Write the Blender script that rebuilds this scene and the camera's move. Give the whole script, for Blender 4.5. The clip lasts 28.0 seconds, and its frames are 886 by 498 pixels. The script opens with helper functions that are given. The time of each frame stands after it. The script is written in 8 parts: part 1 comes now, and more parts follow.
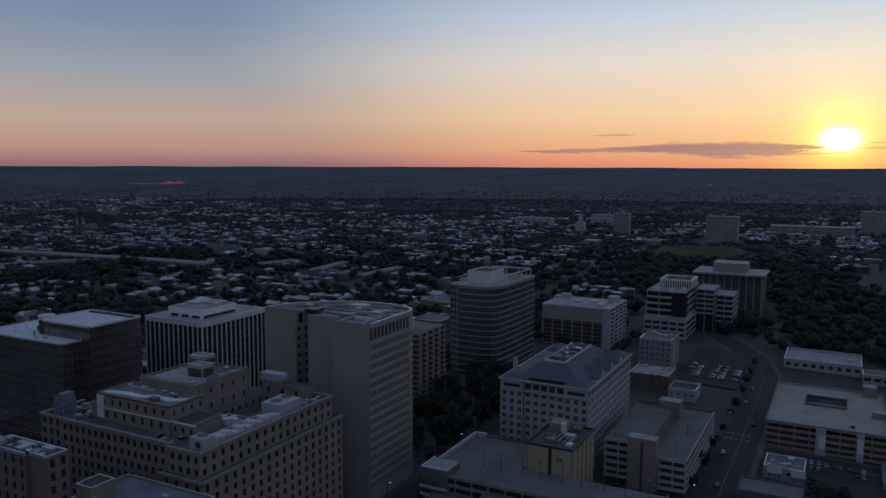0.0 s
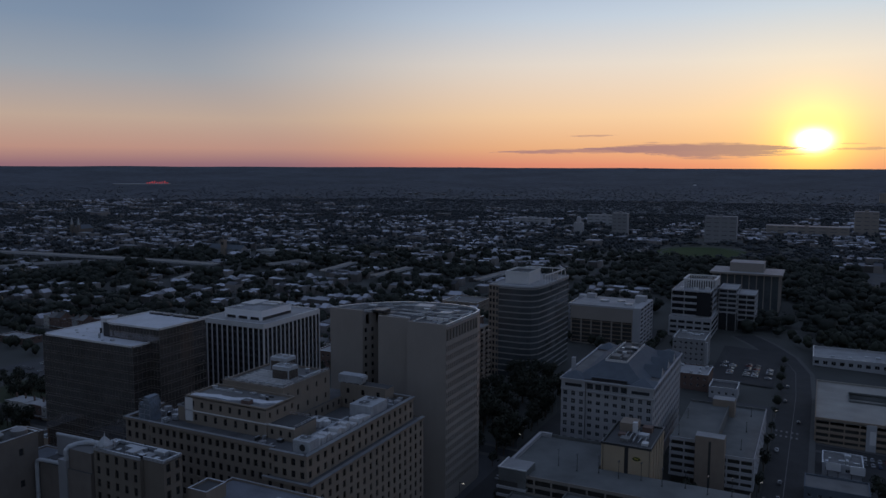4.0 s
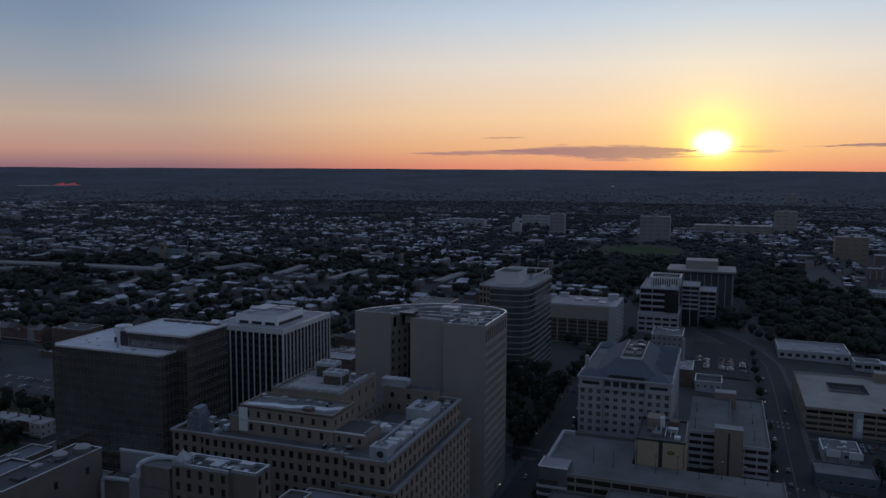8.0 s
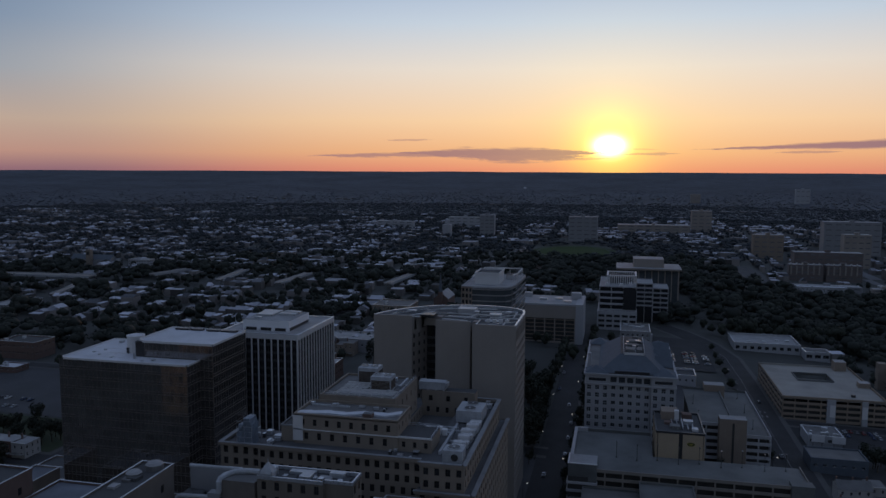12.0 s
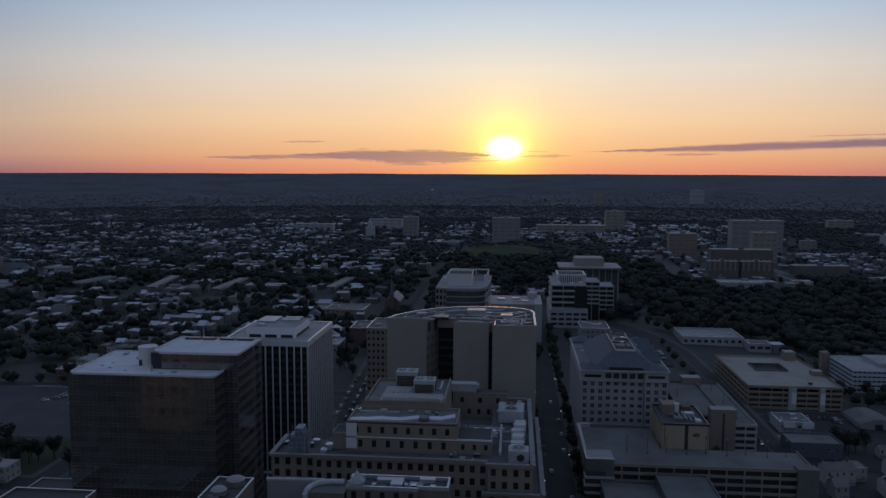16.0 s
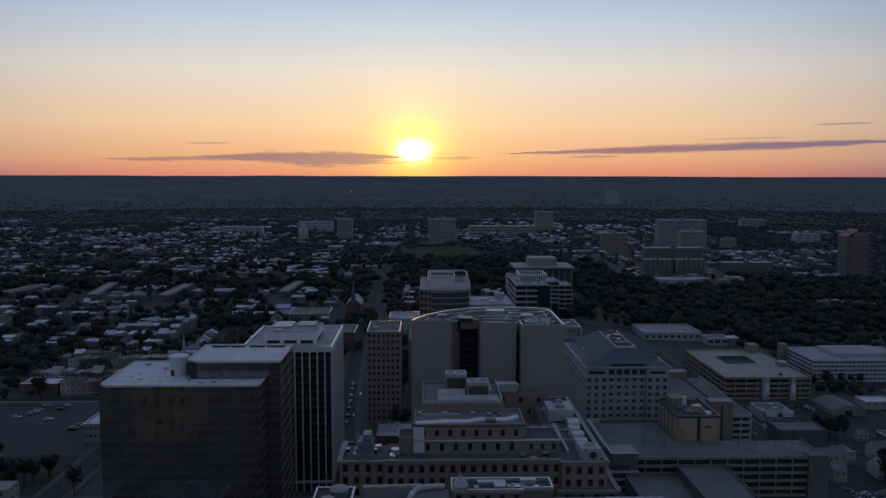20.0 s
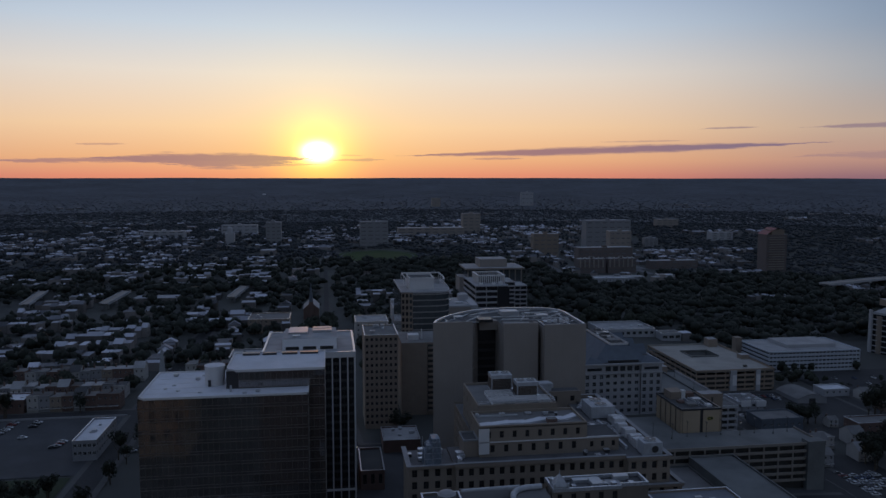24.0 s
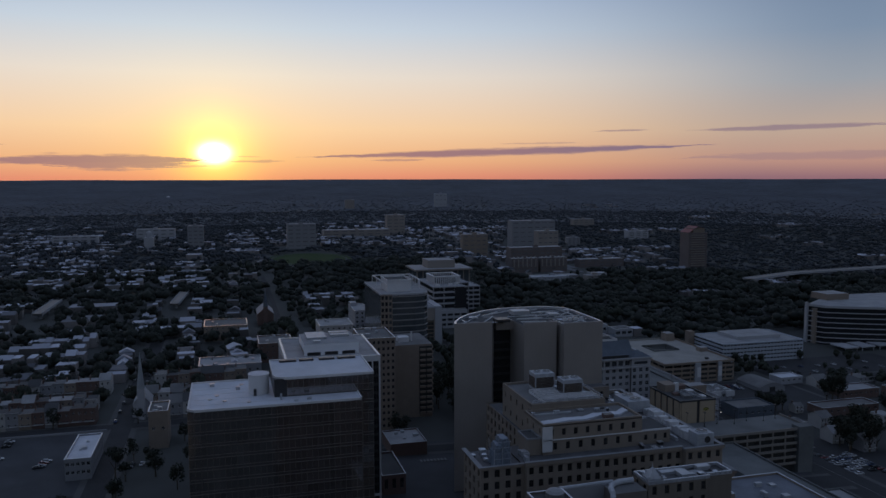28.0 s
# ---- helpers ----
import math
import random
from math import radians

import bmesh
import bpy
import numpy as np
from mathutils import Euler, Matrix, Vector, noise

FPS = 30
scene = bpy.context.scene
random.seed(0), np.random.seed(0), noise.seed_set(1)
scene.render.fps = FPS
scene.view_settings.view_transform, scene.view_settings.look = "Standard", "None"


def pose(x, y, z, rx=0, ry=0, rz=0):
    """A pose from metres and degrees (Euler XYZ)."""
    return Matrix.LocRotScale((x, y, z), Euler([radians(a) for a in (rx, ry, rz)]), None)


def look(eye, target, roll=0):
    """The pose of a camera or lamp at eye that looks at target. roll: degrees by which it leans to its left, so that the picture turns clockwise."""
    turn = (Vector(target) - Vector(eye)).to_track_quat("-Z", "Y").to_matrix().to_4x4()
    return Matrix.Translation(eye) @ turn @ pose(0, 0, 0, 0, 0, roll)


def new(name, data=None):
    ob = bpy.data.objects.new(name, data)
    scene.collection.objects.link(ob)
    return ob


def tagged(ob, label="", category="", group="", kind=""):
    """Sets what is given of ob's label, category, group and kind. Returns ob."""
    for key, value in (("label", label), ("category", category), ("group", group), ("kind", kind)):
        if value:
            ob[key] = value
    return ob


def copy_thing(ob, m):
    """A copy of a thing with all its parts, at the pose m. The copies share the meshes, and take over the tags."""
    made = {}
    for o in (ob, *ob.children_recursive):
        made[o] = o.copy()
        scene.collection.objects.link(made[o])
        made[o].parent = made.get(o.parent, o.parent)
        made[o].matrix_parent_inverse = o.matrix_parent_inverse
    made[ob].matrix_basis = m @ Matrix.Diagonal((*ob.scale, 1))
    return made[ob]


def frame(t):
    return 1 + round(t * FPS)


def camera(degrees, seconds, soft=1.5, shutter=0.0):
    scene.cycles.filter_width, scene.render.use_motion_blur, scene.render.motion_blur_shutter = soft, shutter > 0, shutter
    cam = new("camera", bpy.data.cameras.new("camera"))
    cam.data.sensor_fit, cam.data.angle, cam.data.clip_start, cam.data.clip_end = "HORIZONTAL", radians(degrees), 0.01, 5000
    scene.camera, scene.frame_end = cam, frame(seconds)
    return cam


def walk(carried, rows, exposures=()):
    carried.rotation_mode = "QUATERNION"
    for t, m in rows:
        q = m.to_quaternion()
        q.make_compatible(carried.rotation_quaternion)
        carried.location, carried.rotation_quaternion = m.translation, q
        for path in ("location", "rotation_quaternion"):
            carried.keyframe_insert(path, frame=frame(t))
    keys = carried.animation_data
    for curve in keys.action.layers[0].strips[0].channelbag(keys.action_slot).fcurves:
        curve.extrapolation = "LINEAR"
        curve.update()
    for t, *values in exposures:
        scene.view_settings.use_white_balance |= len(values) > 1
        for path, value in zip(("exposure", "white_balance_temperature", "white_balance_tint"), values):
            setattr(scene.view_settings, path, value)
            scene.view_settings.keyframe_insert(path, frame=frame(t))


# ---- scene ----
cam = camera(59.5, 28.0)
METRES, EYE, TURN = 330.0, 130.0, 27.7
ROWS = [
    (0.0, 0.0, 0.0, 0.0, 0.02, -6.19, -0.18),
    (0.5, -0.0103, -0.0004, 0.0001, 0.02, -6.2, -0.18),
    (1.0, -0.0224, -0.0001, -0.0001, 0.03, -6.19, -0.2),
    (1.5, -0.0357, -0.0002, -0.0003, 0.04, -6.2, -0.19),
    (2.0, -0.0502, -0.0, -0.0007, 0.05, -6.19, -0.2),
    (2.5, -0.0657, 0.0004, -0.0011, -0.12, -6.19, -0.2),
    (3.0, -0.0822, 0.0009, -0.001, -0.48, -6.18, -0.2),
    (3.5, -0.0995, 0.0016, -0.0006, -0.95, -6.17, -0.21),
    (5.5, -0.1719, 0.0076, -0.0001, -3.81, -6.13, -0.28),
    (6.0, -0.1903, 0.0093, -0.0004, -4.6, -6.11, -0.28),
    (6.5, -0.2088, 0.0114, -0.0006, -5.4, -6.1, -0.29),
    (7.0, -0.2275, 0.0138, -0.001, -6.21, -6.07, -0.3),
    (7.5, -0.2462, 0.0169, -0.0016, -7.02, -6.06, -0.29),
    (8.0, -0.2648, 0.0195, -0.0017, -7.88, -6.03, -0.31),
    (8.5, -0.2831, 0.0227, -0.002, -8.77, -6.01, -0.3),
    (9.0, -0.3014, 0.0258, -0.0022, -9.71, -5.99, -0.29),
    (9.5, -0.3198, 0.0296, -0.0026, -10.56, -5.96, -0.29),
    (10.0, -0.3378, 0.0336, -0.0029, -11.4, -5.94, -0.28),
    (10.5, -0.3557, 0.0378, -0.003, -12.24, -5.92, -0.29),
    (11.0, -0.3735, 0.0427, -0.0035, -13.14, -5.88, -0.29),
    (11.5, -0.3916, 0.0474, -0.0038, -14.02, -5.85, -0.29),
    (12.0, -0.4095, 0.0525, -0.004, -14.88, -5.84, -0.27),
    (12.5, -0.4272, 0.0575, -0.0039, -15.74, -5.81, -0.26),
    (14.5, -0.4973, 0.081, -0.0044, -19.54, -5.73, -0.23),
    (15.0, -0.5145, 0.0866, -0.0039, -20.51, -5.71, -0.22),
    (15.5, -0.5316, 0.0931, -0.0041, -21.45, -5.69, -0.22),
    (16.0, -0.5485, 0.1002, -0.0045, -22.4, -5.67, -0.2),
    (16.5, -0.5653, 0.1072, -0.0045, -23.33, -5.65, -0.19),
    (17.0, -0.5822, 0.1147, -0.0048, -24.21, -5.62, -0.18),
    (17.5, -0.5986, 0.1228, -0.0049, -24.98, -5.61, -0.16),
    (18.0, -0.6148, 0.1308, -0.0049, -25.72, -5.6, -0.16),
    (18.5, -0.6309, 0.1392, -0.0052, -26.5, -5.58, -0.15),
    (19.0, -0.6469, 0.1477, -0.0054, -27.29, -5.55, -0.14),
    (19.5, -0.6626, 0.1564, -0.0057, -28.13, -5.54, -0.12),
    (20.0, -0.6782, 0.1655, -0.0059, -29.07, -5.51, -0.12),
    (20.5, -0.6932, 0.1744, -0.0057, -29.83, -5.49, -0.09),
    (21.0, -0.7085, 0.1834, -0.0056, -30.67, -5.48, -0.1),
    (21.5, -0.7236, 0.1927, -0.0056, -31.61, -5.47, -0.09),
    (23.5, -0.7847, 0.2339, -0.0064, -35.09, -5.38, -0.06),
    (24.0, -0.7999, 0.244, -0.0061, -36.01, -5.36, -0.04),
    (24.5, -0.8148, 0.2549, -0.0062, -36.89, -5.36, -0.02),
    (25.0, -0.8294, 0.2663, -0.0063, -37.78, -5.34, -0.01),
    (25.5, -0.8439, 0.2779, -0.0063, -38.74, -5.33, 0.01),
    (26.0, -0.8581, 0.2895, -0.0066, -39.74, -5.32, 0.03),
    (26.5, -0.8724, 0.3012, -0.0066, -40.7, -5.3, 0.05),
    (27.0, -0.8867, 0.3131, -0.0062, -41.64, -5.28, 0.05),
    (27.5, -0.9007, 0.3256, -0.0059, -42.47, -5.26, 0.06),
    (28.0, -0.9146, 0.3378, -0.006, -43.23, -5.26, 0.1),
]
walk(cam, [(t, pose(0, 0, EYE, 0, 0, TURN) @ pose(METRES * x, METRES * y, METRES * z, 90 + pitch, roll, yaw)) for t, x, y, z, yaw, pitch, roll in ROWS])


# ---- sky, sun ----
def lin(r, g, b):
    """A colour from 0 to 255 steps to linear light."""
    f = lambda c: c / 12.92 if c <= 0.04045 else ((c + 0.055) / 1.055) ** 2.4
    return (f(r / 255), f(g / 255), f(b / 255), 1.0)


SUN_AZ, SUN_EL = -0.8, 1.9      # degrees clockwise from +y, degrees over the horizon
sun_dir = Vector((math.sin(radians(SUN_AZ)) * math.cos(radians(SUN_EL)), math.cos(radians(SUN_AZ)) * math.cos(radians(SUN_EL)), math.sin(radians(SUN_EL))))


class Net:
    """A short hand for shader nodes."""

    def __init__(self, tree, fresh=True):
        self.t = tree
        if fresh:
            tree.nodes.clear()

    def link(self, a, b):
        self.t.links.new(a, b)

    def val(self, socket, v):
        if isinstance(v, (int, float, tuple)):
            socket.default_value = v
        else:
            self.t.links.new(v, socket)

    def m(self, op, a, b=0.0, c=0.0, clamp=False):
        node = self.t.nodes.new("ShaderNodeMath")
        node.operation, node.use_clamp = op, clamp
        for i, v in enumerate((a, b, c)):
            self.val(node.inputs[i], v)
        return node.outputs[0]

    def rng(self, v, a, b, c=0.0, d=1.0, smooth=True):
        node = self.t.nodes.new("ShaderNodeMapRange")
        node.interpolation_type = "SMOOTHSTEP" if smooth else "LINEAR"
        for i, x in enumerate((v, a, b, c, d)):
            self.val(node.inputs[i], x)
        return node.outputs[0]

    def ramp(self, fac, stops):
        node = self.t.nodes.new("ShaderNodeValToRGB")
        e = node.color_ramp.elements
        while len(e) < len(stops):
            e.new(0.5)
        for el, (p, c) in zip(e, stops):
            el.position, el.color = p, c
        self.val(node.inputs[0], fac)
        return node.outputs[0]

    def mix(self, fac, a, b, blend="MIX"):
        node = self.t.nodes.new("ShaderNodeMix")
        node.data_type, node.blend_type = "RGBA", blend
        self.val(node.inputs[0], fac)
        self.val(node.inputs[6], a)
        self.val(node.inputs[7], b)
        return node.outputs[2]

    def noise(self, vec, scale, detail=3.0, rough=0.55):
        node = self.t.nodes.new("ShaderNodeTexNoise")
        node.inputs["Scale"].default_value = scale
        node.inputs["Detail"].default_value = detail
        node.inputs["Roughness"].default_value = rough
        if vec is not None:
            self.link(vec, node.inputs["Vector"])
        return node.outputs[0]

    def xyz(self, x, y, z):
        node = self.t.nodes.new("ShaderNodeCombineXYZ")
        for i, v in enumerate((x, y, z)):
            self.val(node.inputs[i], v)
        return node.outputs[0]


def make_world():
    w = bpy.data.worlds.new("evening_sky")
    w.use_nodes = True
    scene.world = w
    k = Net(w.node_tree)
    co = w.node_tree.nodes.new("ShaderNodeTexCoord").outputs["Generated"]
    sep = w.node_tree.nodes.new("ShaderNodeSeparateXYZ")
    k.link(co, sep.inputs[0])
    x, y, z = sep.outputs
    dot = w.node_tree.nodes.new("ShaderNodeVectorMath")
    dot.operation = "DOT_PRODUCT"
    k.link(co, dot.inputs[0])
    dot.inputs[1].default_value = sun_dir
    d = k.m("MAXIMUM", dot.outputs["Value"], 0.0)
    el = k.m("MULTIPLY", k.m("ARCSINE", z), 57.2958)
    az = k.m("SUBTRACT", k.m("MULTIPLY", k.m("ARCTAN2", x, y), 57.2958), SUN_AZ)
    f = k.m("DIVIDE", el, 16.0, clamp=True)
    away = k.ramp(f, [(0.0, lin(146, 108, 117)), (0.07, lin(186, 144, 130)), (0.2, lin(189, 166, 150)), (0.4, lin(154, 160, 169)), (0.6, lin(126, 144, 167)), (1.0, lin(101, 121, 153))])
    near = k.ramp(f, [(0.0, lin(228, 140, 112)), (0.08, lin(238, 177, 128)), (0.22, lin(245, 205, 163)), (0.45, lin(230, 218, 206)), (0.65, lin(196, 208, 222)), (1.0, lin(136, 163, 206))])
    sky = k.mix(k.rng(d, k.rng(el, 1.0, 8.0, 0.78, 0.705), 0.998), away, near)
    # the real air above and behind, much dimmer than the glow in the west
    air = w.node_tree.nodes.new("ShaderNodeTexSky")
    air.sky_type, air.sun_disc, air.sun_elevation, air.sun_rotation = "NISHITA", False, radians(SUN_EL), radians(SUN_AZ)
    tint = k.mix(1.0, air.outputs[0], (0.055, 0.06, 0.075, 1.0), "MULTIPLY")
    tint = k.mix(1.0, tint, k.mix(1.0, (0.075, 0.10, 0.16, 1.0), k.rng(z, 0.25, 0.95), "MULTIPLY"), "ADD")
    behind = k.mix(1.0, tint, (0.064, 0.084, 0.138, 1.0), "ADD")
    out = k.m("MAXIMUM", k.rng(y, 0.5, -0.25), k.rng(z, 0.24, 0.6))
    sky = k.mix(out, sky, behind)
    sky = k.mix(1.0, sky, k.mix(1.0, (0.6, 0.5, 0.0, 1), k.m("POWER", d, 1100), "MULTIPLY"), "ADD")
    # the low sun, swollen sideways by the haze
    wide = k.m("ADD", k.m("POWER", k.m("DIVIDE", az, 0.86), 2.0), k.m("POWER", k.m("DIVIDE", k.m("SUBTRACT", el, SUN_EL - 0.14), 0.56), 2.0))
    disc = k.m("EXPONENT", k.m("MULTIPLY", wide, -1.0))
    sky = k.mix(1.0, sky, k.mix(1.0, (6.0, 5.4, 3.4, 1), disc, "MULTIPLY"), "ADD")
    # streaks of cloud: azimuth from, to, height over the horizon at both ends, thickness, strength, raggedness
    streaks = [(-22.5, -9.0, 0.95, 1.15, 0.17, 0.75, 1.0), (-16.5, 0.6, 1.2, 1.26, 0.38, 0.95, 0.7), (-11.5, -1.0, 0.9, 0.96, 0.36, 0.9, 1.0), (-16.6, -12.6, 2.12, 2.18, 0.06, 0.5, 1.5), (0.6, 5.2, 1.12, 1.25, 0.10, 0.6, 1.5), (-3.6, 1.0, 0.80, 0.85, 0.07, 0.5, 1.5), (1.2, 3.6, 1.52, 1.5, 0.05, 0.5, 1.5),
               (4.6, 37.0, 1.46, 2.28, 0.29, 1.0, 0.38), (10.5, 15.5, 1.26, 1.3, 0.08, 0.6, 1.0), (20.0, 27.0, 2.45, 2.5, 0.06, 0.4, 1.2), (33.0, 48.0, 3.25, 3.4, 0.18, 0.7, 0.6), (27.0, 31.5, 3.3, 3.35, 0.07, 0.6, 1.0), (32.0, 52.0, 1.35, 1.5, 0.3, 0.35, 0.7)]
    puff = k.noise(k.xyz(k.m("MULTIPLY", az, 0.16), k.m("MULTIPLY", el, 1.5), 0.0), 2.2, 6.0, 0.62)
    wisp = k.noise(k.xyz(k.m("MULTIPLY", az, 0.5), k.m("MULTIPLY", el, 9.0), 3.0), 1.6, 6.0, 0.66)
    wob = k.m("ADD", k.m("SUBTRACT", puff, 0.5), k.m("MULTIPLY", k.m("SUBTRACT", wisp, 0.5), 0.9))
    total = None
    for a0, a1, e0, e1, thick, strong, ragged in streaks:
        s = k.rng(az, a0, a1, 0.0, 1.0, False)
        line = k.rng(az, a0, a1, e0, e1, False)
        off = k.m("ABSOLUTE", k.m("ADD", k.m("SUBTRACT", el, line), k.m("MULTIPLY", wob, thick * 2.2 * ragged)))
        ends = k.m("MULTIPLY", k.rng(s, 0.0, 0.4), k.rng(s, 1.0, 0.6))
        half = k.m("MULTIPLY", ends, thick)
        c = k.m("MULTIPLY", k.rng(k.m("DIVIDE", off, k.m("MAXIMUM", half, 0.004)), 1.25, 0.45), k.m("MULTIPLY", k.rng(ends, 0.0, 0.06), strong))
        total = c if total is None else k.m("MAXIMUM", total, c)
    cloud = k.mix(k.rng(d, 0.86, 0.9996), lin(130, 110, 130), lin(156, 114, 120))
    sky = k.mix(k.m("MULTIPLY", total, 0.95), sky, cloud)
    for power, colour in ((18, (0.04, 0.035, 0.012, 1)), (130, (0.16, 0.11, 0.0, 1))):
        sky = k.mix(1.0, sky, k.mix(1.0, colour, k.m("POWER", d, power), "MULTIPLY"), "ADD")
    bg = w.node_tree.nodes.new("ShaderNodeBackground")
    k.link(sky, bg.inputs[0])
    bg.inputs[1].default_value = 1.0
    k.link(bg.outputs[0], w.node_tree.nodes.new("ShaderNodeOutputWorld").inputs[0])


make_world()
sun = new("sun", bpy.data.lights.new("sun", "SUN"))
sun.data.energy, sun.data.angle, sun.data.color = 0.13, radians(0.6), (1.0, 0.42, 0.16)
sun.matrix_world = look(sun_dir * 100, (0, 0, 0))



# ---- materials ----
def mat(name, colour, rough=0.8, metal=0.0, vary=0.25, scale=0.3, fine=4.0, bump=0.15, island=0.0, object_vary=0.0, spec=0.4, streak=0.0, fuzz=0.0):
    """A surface with broad stains, fine grain and relief, in world metres."""
    m = bpy.data.materials.new(name)
    m.use_nodes = True
    k = Net(m.node_tree)
    bsdf = m.node_tree.nodes.new("ShaderNodeBsdfPrincipled")
    geo = m.node_tree.nodes.new("ShaderNodeNewGeometry")
    pos = geo.outputs["Position"]
    big = k.noise(pos, scale, 4.0)
    small = k.noise(pos, fine, 3.0)
    f = k.m("ADD", k.m("MULTIPLY", k.m("SUBTRACT", big, 0.5), 2.2 * vary), k.m("MULTIPLY", k.m("SUBTRACT", small, 0.5), 1.2 * vary))
    if streak:
        sep = m.node_tree.nodes.new("ShaderNodeSeparateXYZ")
        k.link(pos, sep.inputs[0])
        run = k.noise(k.xyz(k.m("MULTIPLY", sep.outputs[0], 0.9), k.m("MULTIPLY", sep.outputs[1], 0.9), k.m("MULTIPLY", sep.outputs[2], 0.05)), 1.0, 3.0)
        f = k.m("ADD", f, k.m("MULTIPLY", k.m("SUBTRACT", run, 0.5), 2.0 * streak))
    if island:
        f = k.m("ADD", f, k.m("MULTIPLY", k.m("SUBTRACT", geo.outputs["Random Per Island"], 0.5), 2 * island))
    if object_vary:
        info = m.node_tree.nodes.new("ShaderNodeObjectInfo")
        f = k.m("ADD", f, k.m("MULTIPLY", k.m("SUBTRACT", info.outputs["Random"], 0.5), 2 * object_vary))
    gain = k.m("MAXIMUM", k.m("ADD", f, 1.0), 0.15)
    c = tuple(colour) + (1.0,) if len(colour) == 3 else tuple(colour)
    rgb = k.mix(1.0, c, k.xyz(gain, gain, gain), "MULTIPLY")
    k.link(rgb, bsdf.inputs["Base Color"])
    bsdf.inputs["Metallic"].default_value = metal
    bsdf.inputs["Specular IOR Level"].default_value = spec
    bsdf.inputs["Sheen Weight"].default_value = fuzz
    bsdf.inputs["Sheen Roughness"].default_value = 0.4
    k.link(k.rng(small, 0.3, 0.7, max(0.02, rough - 0.08), min(1.0, rough + 0.08)), bsdf.inputs["Roughness"])
    if bump:
        b = m.node_tree.nodes.new("ShaderNodeBump")
        b.inputs["Strength"].default_value = bump
        b.inputs["Distance"].default_value = 0.05
        k.link(small, b.inputs["Height"])
        k.link(b.outputs[0], bsdf.inputs["Normal"])
    k.link(bsdf.outputs[0], m.node_tree.nodes.new("ShaderNodeOutputMaterial").inputs[0])
    return m


